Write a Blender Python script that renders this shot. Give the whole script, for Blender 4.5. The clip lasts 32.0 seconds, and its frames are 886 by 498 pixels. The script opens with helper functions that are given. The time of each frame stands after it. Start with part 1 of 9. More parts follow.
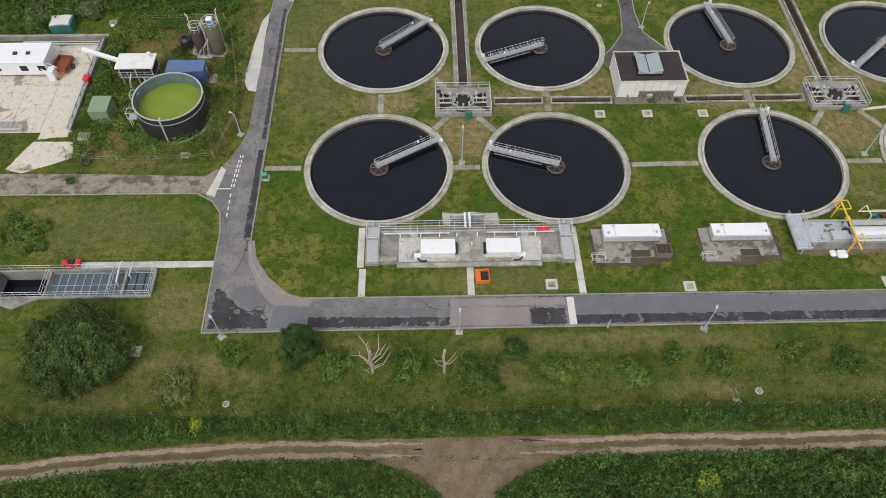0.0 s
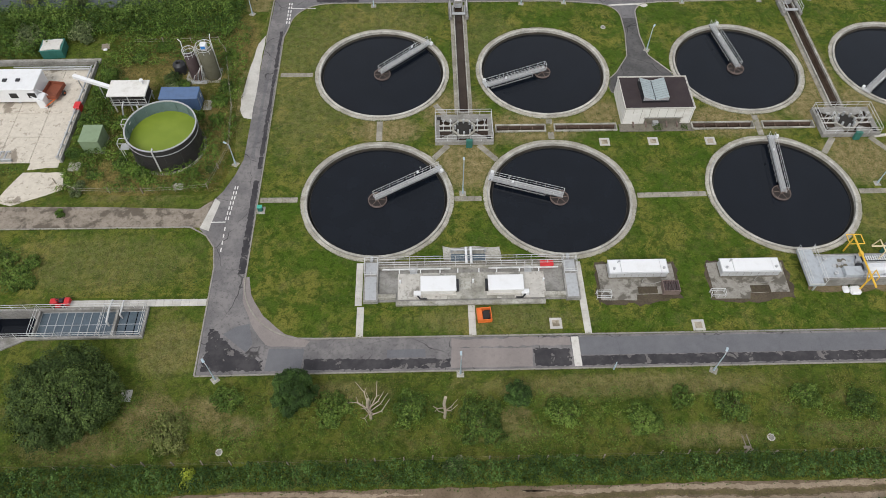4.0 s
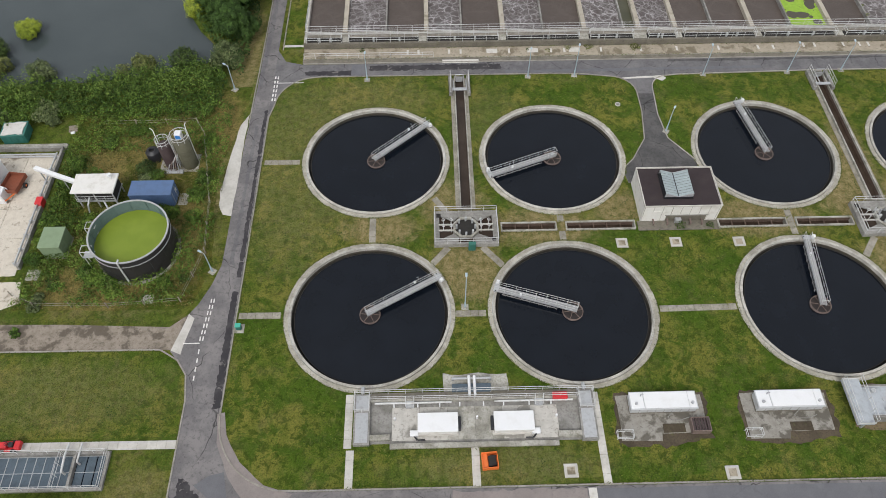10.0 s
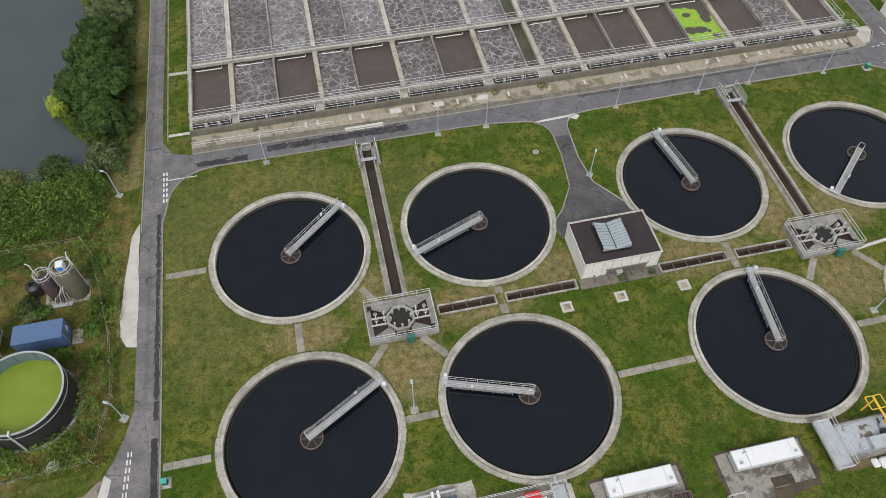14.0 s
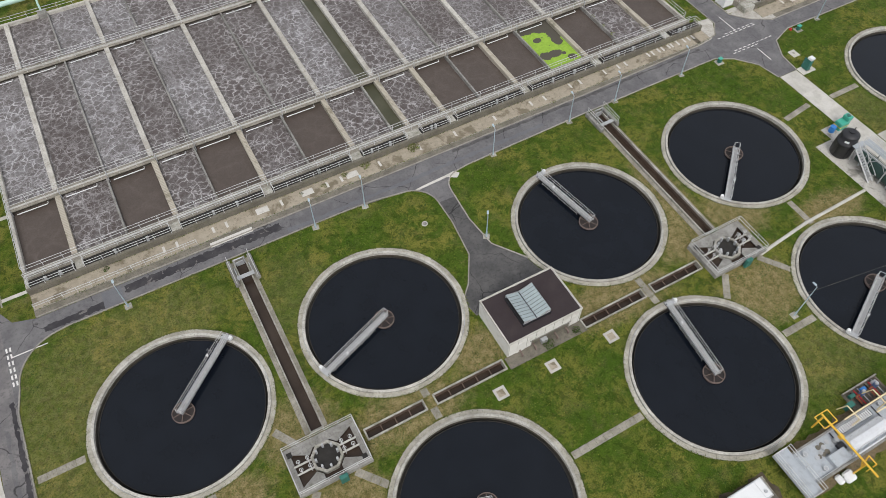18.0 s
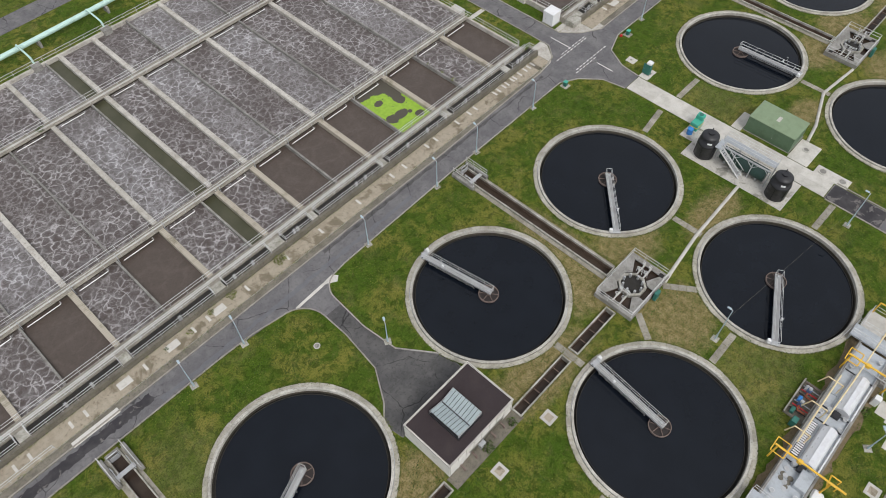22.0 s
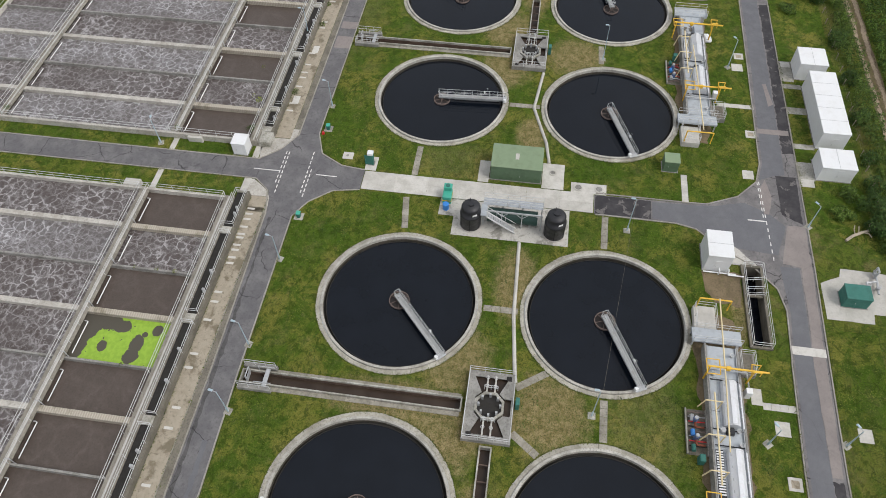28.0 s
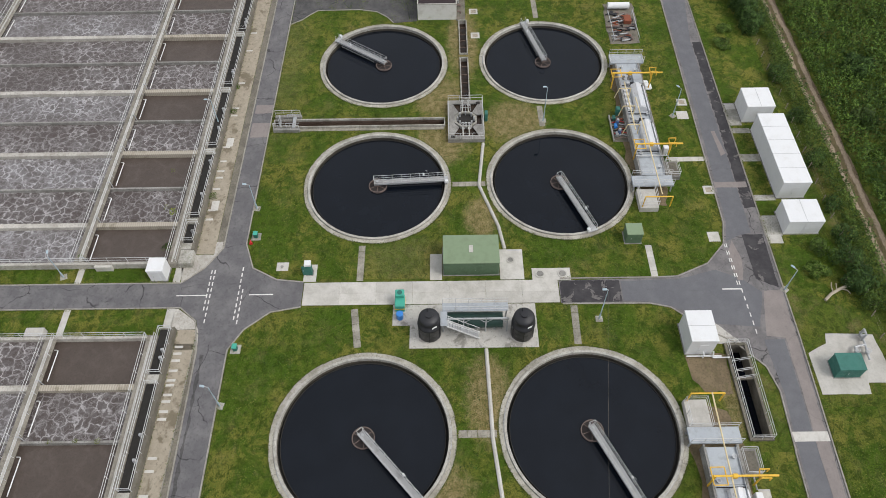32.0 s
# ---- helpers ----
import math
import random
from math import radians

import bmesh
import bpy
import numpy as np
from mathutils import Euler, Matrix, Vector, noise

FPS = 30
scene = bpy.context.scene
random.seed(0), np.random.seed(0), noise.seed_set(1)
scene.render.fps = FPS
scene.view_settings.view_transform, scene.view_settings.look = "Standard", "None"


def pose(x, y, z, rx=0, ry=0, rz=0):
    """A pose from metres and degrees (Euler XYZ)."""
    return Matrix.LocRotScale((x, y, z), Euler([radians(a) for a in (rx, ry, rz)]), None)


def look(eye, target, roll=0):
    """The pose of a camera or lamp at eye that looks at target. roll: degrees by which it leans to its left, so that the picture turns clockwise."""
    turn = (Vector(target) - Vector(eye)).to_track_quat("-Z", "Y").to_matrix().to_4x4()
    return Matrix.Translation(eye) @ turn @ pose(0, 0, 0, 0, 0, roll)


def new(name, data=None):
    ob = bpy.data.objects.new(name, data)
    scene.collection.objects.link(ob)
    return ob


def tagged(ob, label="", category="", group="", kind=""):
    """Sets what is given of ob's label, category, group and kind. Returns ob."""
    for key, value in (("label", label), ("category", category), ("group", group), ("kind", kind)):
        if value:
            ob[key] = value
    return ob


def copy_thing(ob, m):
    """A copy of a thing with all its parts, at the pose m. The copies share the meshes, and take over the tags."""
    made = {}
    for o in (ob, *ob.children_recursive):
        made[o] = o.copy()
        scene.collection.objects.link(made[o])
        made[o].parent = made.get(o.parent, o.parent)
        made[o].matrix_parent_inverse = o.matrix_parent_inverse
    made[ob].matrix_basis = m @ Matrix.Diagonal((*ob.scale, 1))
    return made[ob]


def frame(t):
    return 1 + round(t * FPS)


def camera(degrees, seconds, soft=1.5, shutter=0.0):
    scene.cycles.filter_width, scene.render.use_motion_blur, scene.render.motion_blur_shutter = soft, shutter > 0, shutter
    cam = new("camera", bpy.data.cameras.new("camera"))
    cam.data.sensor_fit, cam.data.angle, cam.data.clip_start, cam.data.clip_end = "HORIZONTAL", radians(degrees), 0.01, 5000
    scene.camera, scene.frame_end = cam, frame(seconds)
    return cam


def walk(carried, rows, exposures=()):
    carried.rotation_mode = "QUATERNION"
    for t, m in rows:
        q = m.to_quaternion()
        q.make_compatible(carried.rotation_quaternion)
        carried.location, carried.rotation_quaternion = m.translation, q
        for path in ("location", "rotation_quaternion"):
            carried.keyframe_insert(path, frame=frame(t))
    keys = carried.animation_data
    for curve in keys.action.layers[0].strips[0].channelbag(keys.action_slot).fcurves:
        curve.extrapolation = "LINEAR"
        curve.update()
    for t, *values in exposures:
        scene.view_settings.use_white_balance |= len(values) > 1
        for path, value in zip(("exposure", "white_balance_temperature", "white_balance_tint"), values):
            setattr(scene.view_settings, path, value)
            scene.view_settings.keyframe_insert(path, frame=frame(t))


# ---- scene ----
cam = camera(63.8, 32.0, 0.8)
METRES, EYE, TILT, LEAN, TURN = 103.0, 73.75, 0.0, 0.0, -1.9
ROWS = [
    (0.0, 0.0, 0.0, 0.0, 0.54, -55.42, -0.37),
    (0.5, -0.0, 0.0033, 0.0002, 0.53, -55.43, -0.35),
    (1.0, -0.0003, 0.0077, 0.0009, 0.52, -55.46, -0.35),
    (1.5, -0.0001, 0.012, 0.0013, 0.53, -55.45, -0.33),
    (2.0, 0.0003, 0.0176, 0.0019, 0.53, -55.46, -0.3),
    (2.5, 0.0005, 0.024, 0.0025, 0.53, -55.46, -0.28),
    (3.0, 0.0008, 0.0318, 0.0031, 0.54, -55.46, -0.26),
    (3.5, 0.0004, 0.0406, 0.0033, 0.51, -55.44, -0.25),
    (5.5, 0.0006, 0.0857, 0.0026, 0.5, -55.34, -0.17),
    (6.0, 0.0003, 0.0989, 0.003, 0.48, -55.34, -0.18),
    (6.5, 0.0009, 0.1129, 0.0033, 0.5, -55.33, -0.15),
    (7.0, 0.0012, 0.1283, 0.0041, 0.5, -55.4, -0.11),
    (7.5, 0.0008, 0.1428, 0.0039, 0.49, -55.36, -0.13),
    (8.0, 0.0007, 0.158, 0.0035, 0.48, -55.34, -0.12),
    (8.5, 0.0, 0.1727, 0.003, 0.45, -55.28, -0.14),
    (9.0, 0.0005, 0.1877, 0.0028, 0.47, -55.26, -0.11),
    (9.5, 0.0001, 0.2019, 0.0024, 0.46, -55.21, -0.13),
    (10.0, -0.0002, 0.2162, 0.0017, 0.45, -55.14, -0.13),
    (10.5, 0.0004, 0.2309, 0.0015, -0.17, -55.09, -0.09),
    (11.0, -0.0008, 0.2455, 0.0013, -1.39, -55.05, -0.12),
    (11.5, -0.0002, 0.2597, 0.0006, -2.26, -54.96, -0.07),
    (12.0, -0.0013, 0.2752, 0.0014, -3.76, -54.98, -0.09),
    (12.5, -0.0011, 0.2901, 0.0008, -5.17, -54.93, -0.06),
    (13.0, -0.0011, 0.3058, 0.0013, -6.86, -54.92, -0.03),
    (13.5, -0.0009, 0.3215, 0.0013, -8.61, -54.87, -0.03),
    (14.0, -0.0004, 0.338, 0.0019, -10.48, -54.86, -0.01),
    (14.5, 0.0008, 0.3544, 0.0022, -12.46, -54.85, 0.03),
    (16.5, 0.0092, 0.4219, 0.0023, -20.66, -54.81, 0.09),
    (17.0, 0.0126, 0.4392, 0.0031, -22.7, -54.84, 0.08),
    (17.5, 0.0159, 0.4558, 0.0025, -24.77, -54.78, 0.06),
    (18.0, 0.0211, 0.4723, 0.0016, -26.77, -54.74, 0.08),
    (18.5, 0.0259, 0.4893, 0.0017, -28.83, -54.73, 0.05),
    (19.0, 0.0323, 0.5057, 0.0009, -30.94, -54.7, 0.08),
    (19.5, 0.0386, 0.5215, -0.0007, -33.21, -54.6, 0.12),
    (20.0, 0.0462, 0.538, -0.0006, -35.55, -54.61, 0.16),
    (20.5, 0.0547, 0.5535, -0.0014, -37.89, -54.55, 0.23),
    (21.0, 0.062, 0.5704, -0.001, -40.31, -54.54, 0.17),
    (21.5, 0.0716, 0.5857, -0.0009, -42.67, -54.51, 0.25),
    (22.0, 0.0808, 0.6013, -0.0004, -45.08, -54.44, 0.26),
    (22.5, 0.0908, 0.6162, -0.0004, -47.54, -54.36, 0.29),
    (23.0, 0.1016, 0.6316, 0.0008, -50.09, -54.37, 0.3),
    (23.5, 0.1131, 0.6464, 0.0015, -52.75, -54.32, 0.33),
    (24.0, 0.1247, 0.6612, 0.0031, -55.49, -54.28, 0.32),
    (24.5, 0.1372, 0.6758, 0.0043, -58.33, -54.25, 0.32),
    (26.5, 0.1956, 0.7223, 0.0031, -70.15, -54.06, 0.5),
    (27.0, 0.2114, 0.7321, 0.0022, -73.31, -54.0, 0.58),
    (27.5, 0.228, 0.742, 0.0022, -76.49, -53.97, 0.63),
    (28.0, 0.2454, 0.7507, 0.0018, -79.71, -53.95, 0.71),
    (28.5, 0.2631, 0.7585, 0.0021, -82.91, -53.95, 0.79),
    (29.0, 0.2816, 0.7663, 0.0024, -85.05, -53.94, 0.8),
    (29.5, 0.3002, 0.7724, 0.0033, -85.31, -53.91, 0.75),
    (30.0, 0.319, 0.7773, 0.0038, -85.83, -53.86, 0.74),
    (30.5, 0.338, 0.7818, 0.0041, -86.99, -53.84, 0.75),
    (31.0, 0.3571, 0.7857, 0.004, -88.4, -53.8, 0.76),
    (31.5, 0.376, 0.7887, 0.0036, -88.55, -53.77, 0.73),
    (32.0, 0.3958, 0.7909, 0.0029, -88.55, -53.71, 0.7),
]
walk(cam, [(t, pose(0, 0, EYE, TILT, LEAN, TURN) @ pose(METRES * x, METRES * y, METRES * z, 90 + pitch, roll, yaw)) for t, x, y, z, yaw, pitch, roll in ROWS])

# ---- world and light: bright overcast ----
world = bpy.data.worlds.new("overcast_sky")
scene.world = world
world.use_nodes = True
wn, wl = world.node_tree.nodes, world.node_tree.links
sky = wn.new("ShaderNodeTexSky")
sky.sky_type, sky.sun_disc = "NISHITA", False
sky.sun_elevation, sky.sun_rotation = radians(52), radians(200)
sky.air_density, sky.dust_density, sky.ozone_density = 1.0, 4.0, 1.0
grey = wn.new("ShaderNodeHueSaturation")
grey.inputs["Saturation"].default_value = 0.28
wl.new(sky.outputs[0], grey.inputs["Color"])
# a bright cloud sheet over the sky's own light, lighter overhead
cloud = wn.new("ShaderNodeMix")
cloud.data_type = "RGBA"
cloud.inputs["Factor"].default_value = 0.5
wv = wn.new("ShaderNodeTexCoord")
billow = wn.new("ShaderNodeTexNoise")
billow.inputs["Scale"].default_value, billow.inputs["Detail"].default_value = 2.6, 5.0
wl.new(wv.outputs["Generated"], billow.inputs["Vector"])
grade = wn.new("ShaderNodeMix")
grade.data_type = "RGBA"
grade.inputs[6].default_value, grade.inputs[7].default_value = (3.9, 4.3, 5.0, 1), (9.2, 9.3, 9.6, 1)
wl.new(billow.outputs["Fac"], grade.inputs["Factor"])
wl.new(grade.outputs[2], cloud.inputs[7])
wl.new(grey.outputs[0], cloud.inputs[6])
wl.new(cloud.outputs[2], wn["Background"].inputs["Color"])
wn["Background"].inputs["Strength"].default_value = 0.12

sun = new("sun", bpy.data.lights.new("sun", "SUN"))
sun.data.energy, sun.data.angle, sun.data.color = 1.35, radians(25), (1.0, 0.975, 0.945)
sun.matrix_world = look((0, 0, 0), (math.sin(radians(200)) * -1, math.cos(radians(200)) * -1, -1.28))
scene.view_settings.exposure = 0.235

# ---- materials ----
class Nodes:
    """A small builder for node materials in world metres."""

    def __init__(self, name):
        self.mat = bpy.data.materials.new(name)
        self.mat.use_nodes = True
        self.n, self.l = self.mat.node_tree.nodes, self.mat.node_tree.links
        self.bsdf = self.n["Principled BSDF"]
        self.pos = self.n.new("ShaderNodeNewGeometry").outputs["Position"]

    def put(self, socket, value):
        if isinstance(value, bpy.types.NodeSocket):
            self.l.new(value, socket)
        elif isinstance(value, (tuple, list)) and len(value) == 3 and socket.type == "RGBA":
            socket.default_value = (*value, 1)
        else:
            socket.default_value = value

    def noise(self, scale, detail=3.0, rough=0.55, distort=0.0, stretch=None):
        t = self.n.new("ShaderNodeTexNoise")
        v = self.pos
        if stretch:
            v = self.vec("MULTIPLY", v, stretch)
        self.put(t.inputs["Vector"], v)
        t.inputs["Scale"].default_value, t.inputs["Detail"].default_value = scale, detail
        t.inputs["Roughness"].default_value, t.inputs["Distortion"].default_value = rough, distort
        return t.outputs["Fac"]

    def wobble(self, scale, amount):
        t = self.n.new("ShaderNodeTexNoise")
        self.put(t.inputs["Vector"], self.pos)
        t.inputs["Scale"].default_value = scale
        c = self.vec("SUBTRACT", t.outputs["Color"], (0.5, 0.5, 0.5))
        return self.vec("ADD", self.pos, self.vec("MULTIPLY", c, (amount, amount, amount)))

    def voronoi(self, scale, feature="F1", vector=None, randomness=1.0):
        t = self.n.new("ShaderNodeTexVoronoi")
        t.feature = feature
        self.put(t.inputs["Vector"], vector if vector else self.pos)
        t.inputs["Scale"].default_value = scale
        t.inputs["Randomness"].default_value = randomness
        return t

    def vec(self, op, a, b):
        m = self.n.new("ShaderNodeVectorMath")
        m.operation = op
        self.put(m.inputs[0], a)
        self.put(m.inputs[1], b)
        return m.outputs["Value"] if op in ("LENGTH", "DISTANCE", "DOT_PRODUCT") else m.outputs["Vector"]

    def math(self, op, a, b=0.0, clamp=False):
        m = self.n.new("ShaderNodeMath")
        m.operation, m.use_clamp = op, clamp
        self.put(m.inputs[0], a)
        self.put(m.inputs[1], b)
        return m.outputs[0]

    def ramp(self, v, lo, hi, to_lo=0.0, to_hi=1.0):
        m = self.n.new("ShaderNodeMapRange")
        m.interpolation_type = "SMOOTHSTEP"
        for i, x in enumerate((v, lo, hi, to_lo, to_hi)):
            self.put(m.inputs[i], x)
        return m.outputs[0]

    def mix(self, fac, a, b, blend="MIX"):
        m = self.n.new("ShaderNodeMix")
        m.data_type, m.blend_type = "RGBA", blend
        self.put(m.inputs["Factor"], fac)
        self.put(m.inputs[6], a)
        self.put(m.inputs[7], b)
        return m.outputs[2]

    def rand(self):
        return self.n.new("ShaderNodeObjectInfo").outputs["Random"]

    def island(self):
        return self.n.new("ShaderNodeNewGeometry").outputs["Random Per Island"]

    def blob(self, x, y, rx, ry):
        """1 at the middle of an ellipse on the plan, falling to 0 at its rim."""
        v = self.vec("MULTIPLY", self.vec("SUBTRACT", self.pos, (x, y, 0.0)), (1 / rx, 1 / ry, 0.0))
        return self.math("SUBTRACT", 1.0, self.vec("LENGTH", v, (0, 0, 0)), clamp=True)

    def done(self, color, rough=0.8, metal=0.0, bump=None, depth=0.05, spec=0.5):
        self.put(self.bsdf.inputs["Base Color"], color)
        self.put(self.bsdf.inputs["Roughness"], rough)
        self.put(self.bsdf.inputs["Metallic"], metal)
        self.put(self.bsdf.inputs["Specular IOR Level"], spec)
        if bump is not None:
            b = self.n.new("ShaderNodeBump")
            b.inputs["Strength"].default_value, b.inputs["Distance"].default_value = 0.6, depth
            self.put(b.inputs["Height"], bump)
            self.l.new(b.outputs[0], self.bsdf.inputs["Normal"])
        return self.mat


def plain(name, c, dirt=None, rough=0.6, metal=0.0, amount=0.5, vary=0.12, fine=18.0, coarse=0.9, spec=0.5):
    """Paint, metal, plastic: a base colour with stains at two scales and a small change from piece to piece."""
    k = Nodes(name)
    d = dirt if dirt else tuple(v * 0.55 for v in c)
    stain = k.math("MULTIPLY", k.ramp(k.noise(coarse, 5, 0.65), 0.45, 0.75), amount)
    col = k.mix(stain, c, d)
    col = k.mix(k.ramp(k.noise(fine, 3), 0.35, 0.7, 0, vary), col, tuple(v * 0.5 for v in c))
    col = k.mix(k.math("MULTIPLY", k.rand(), vary), col, tuple(v * 0.6 for v in c))
    return k.done(col, k.ramp(k.noise(coarse * 2, 3), 0.3, 0.7, rough - 0.08, min(1, rough + 0.1)), metal, k.noise(fine * 2, 2), 0.01, spec)


def concrete(name, light, dark, stainy=0.6, moss=0.0, rust=0.0, speck=0.65):
    k = Nodes(name)
    col = k.mix(k.ramp(k.noise(0.55, 6, 0.65), 0.36, 0.68, 0, stainy), light, dark)
    col = k.mix(k.ramp(k.noise(4.2, 6, 0.75), 0.46, 0.68, 0, speck), col, tuple(v * 0.55 for v in dark))
    col = k.mix(k.ramp(k.noise(32, 2), 0.4, 0.75, 0, 0.25), col, tuple(min(1, v * 1.25) for v in light))
    col = k.mix(k.math("MULTIPLY", k.rand(), 0.3), col, tuple(v * 0.72 for v in dark))
    if moss:
        col = k.mix(k.ramp(k.noise(1.4, 6, 0.75), 0.52, 0.7, 0, moss), col, (0.10, 0.105, 0.035))
    if rust:
        col = k.mix(k.ramp(k.noise(0.9, 5, 0.7), 0.55, 0.72, 0, rust), col, (0.16, 0.10, 0.05))
    return k.done(col, 0.88, 0, k.noise(22, 4), 0.02, 0.3)


def asphalt(name, base, patch, wet=0.0, crack=0.7, rough_patch=0.3):
    k = Nodes(name)
    col = k.mix(k.ramp(k.noise(0.35, 5, 0.65), 0.38, 0.66, 0, 0.75), base, patch)
    col = k.mix(k.ramp(k.noise(2.6, 6, 0.7, 0.4), 0.50, 0.66, 0, rough_patch), col, tuple(v * 0.5 for v in base))
    col = k.mix(k.ramp(k.noise(26, 2), 0.35, 0.75, 0, 0.35), col, tuple(min(1, v * 1.7) for v in base))
    e = k.voronoi(0.16, "DISTANCE_TO_EDGE", k.wobble(0.5, 1.3)).outputs["Distance"]
    gone = k.ramp(k.noise(0.25, 3), 0.42, 0.55)
    line = k.math("MULTIPLY", k.ramp(e, 0.0, 0.012, crack, 0), gone)
    col = k.mix(line, col, (0.012, 0.012, 0.012))
    return k.done(col, k.ramp(k.noise(1.1, 3), 0.35, 0.65, 0.72 - wet, 0.92), 0, k.noise(30, 3), 0.02, 0.35)


def peeling(name, base, patch, under, cover):
    """Thin dark surfacing broken into sharp-edged scabs over an older, paler layer."""
    k = Nodes(name)
    top = k.mix(k.ramp(k.noise(0.5, 5, 0.65), 0.38, 0.66, 0, 0.7), base, patch)
    low = k.mix(k.ramp(k.noise(1.7, 5, 0.7), 0.4, 0.66, 0, 0.6), under, tuple(v * 0.66 for v in under))
    n = k.noise(0.62, 8, 0.66, 0.5)
    gone = k.ramp(n, cover, cover + 0.025)
    col = k.mix(gone, top, low)
    rim = k.math("MULTIPLY", k.ramp(n, cover - 0.02, cover), k.ramp(n, cover + 0.02, cover, 0.0, 1.0))
    col = k.mix(k.math("MULTIPLY", rim, 0.6), col, (0.014, 0.013, 0.014))
    col = k.mix(k.ramp(k.noise(26, 2), 0.35, 0.75, 0, 0.3), col, tuple(min(1, v * 1.8) for v in base))
    return k.done(col, k.ramp(gone, 0, 1, 0.66, 0.9), 0, k.math("SUBTRACT", k.math("MULTIPLY", k.noise(24, 3), 0.4), gone), 0.03, 0.35)


def grass(name, a, b, c, dry=0.35, blobs=(), streak=0.0, tans=((0.37, 0.285, 0.150), (0.19, 0.150, 0.060))):
    """Mown or rough grass: greens mixed with straw at several sizes. blobs: ellipses of parched ground."""
    k = Nodes(name)
    col = k.mix(k.ramp(k.noise(0.13, 5, 0.65), 0.40, 0.60), a, b)
    col = k.mix(k.ramp(k.noise(0.36, 6, 0.75, 0.6), 0.46, 0.58, 0, 0.9), col, c)
    col = k.mix(k.ramp(k.noise(1.1, 5, 0.7, 0.6), 0.49, 0.60, 0, 0.72), col, tuple(v * 0.5 for v in c))
    straw = k.ramp(k.noise(0.30, 7, 0.78), 0.50, 0.72, 0, dry)
    n = k.noise(0.75, 8, 0.8)
    for x, y, rx, ry, *weight in blobs:
        m = k.math("ADD", k.blob(x, y, rx, ry), k.math("MULTIPLY", k.math("SUBTRACT", n, 0.5), 1.5))
        straw = k.math("MAXIMUM", straw, k.ramp(m, 0.02, 0.55, 0, weight[0] if weight else 0.92))
    fleck = k.noise(4.5, 5, 0.8)
    straw = k.math("MULTIPLY", straw, k.ramp(fleck, 0.30, 0.54, 0.65, 1.0))
    tan = k.mix(k.ramp(k.noise(1.2, 6, 0.75), 0.38, 0.64), *tans)
    col = k.mix(straw, col, tan)
    col = k.mix(k.ramp(k.noise(5.8, 5, 0.8), 0.46, 0.62, 0, 0.62), col, tuple(v * 0.34 for v in a))
    col = k.mix(k.ramp(k.noise(1.6, 6, 0.8, 0.5), 0.52, 0.66, 0, 0.45), col, tuple(v * 0.5 for v in c))
    col = k.mix(k.ramp(k.noise(3.4, 6, 0.8, 0.3), 0.53, 0.68, 0, 0.5), col, (0.19, 0.22, 0.045))
    if streak:
        s = k.noise(0.9, 3, 0.5, 0, (1.0, 0.06, 1.0))
        col = k.mix(k.ramp(s, 0.45, 0.65, 0, streak), col, tuple(v * 0.7 for v in a))
    return k.done(col, 0.95, 0, k.math("ADD", k.noise(5, 5, 0.75), k.noise(16, 3, 0.7)), 0.3, 0.12)


def leaf(name, dark, light, tip=None):
    k = Nodes(name)
    col = k.mix(k.ramp(k.island(), 0.1, 0.9), dark, light)
    # noise paints lit clumps and the shadowed gaps between them into the leaf colour
    col = k.mix(k.ramp(k.noise(0.5, 5, 0.7), 0.48, 0.66, 0, 0.45), col, tuple(v * 1.2 for v in light))
    col = k.mix(k.ramp(k.noise(0.27, 5, 0.65), 0.46, 0.60, 0, 0.7), col, tuple(v * 0.75 for v in dark))
    col = k.mix(k.ramp(k.noise(1.3, 4, 0.7), 0.50, 0.62, 0, 0.8), col, tuple(v * 0.45 for v in dark))
    if tip:
        col = k.mix(k.ramp(k.noise(0.8, 4, 0.7), 0.58, 0.68, 0, 0.9), col, tip)
    return k.done(col, 0.7, 0, None, 0, 0.2)


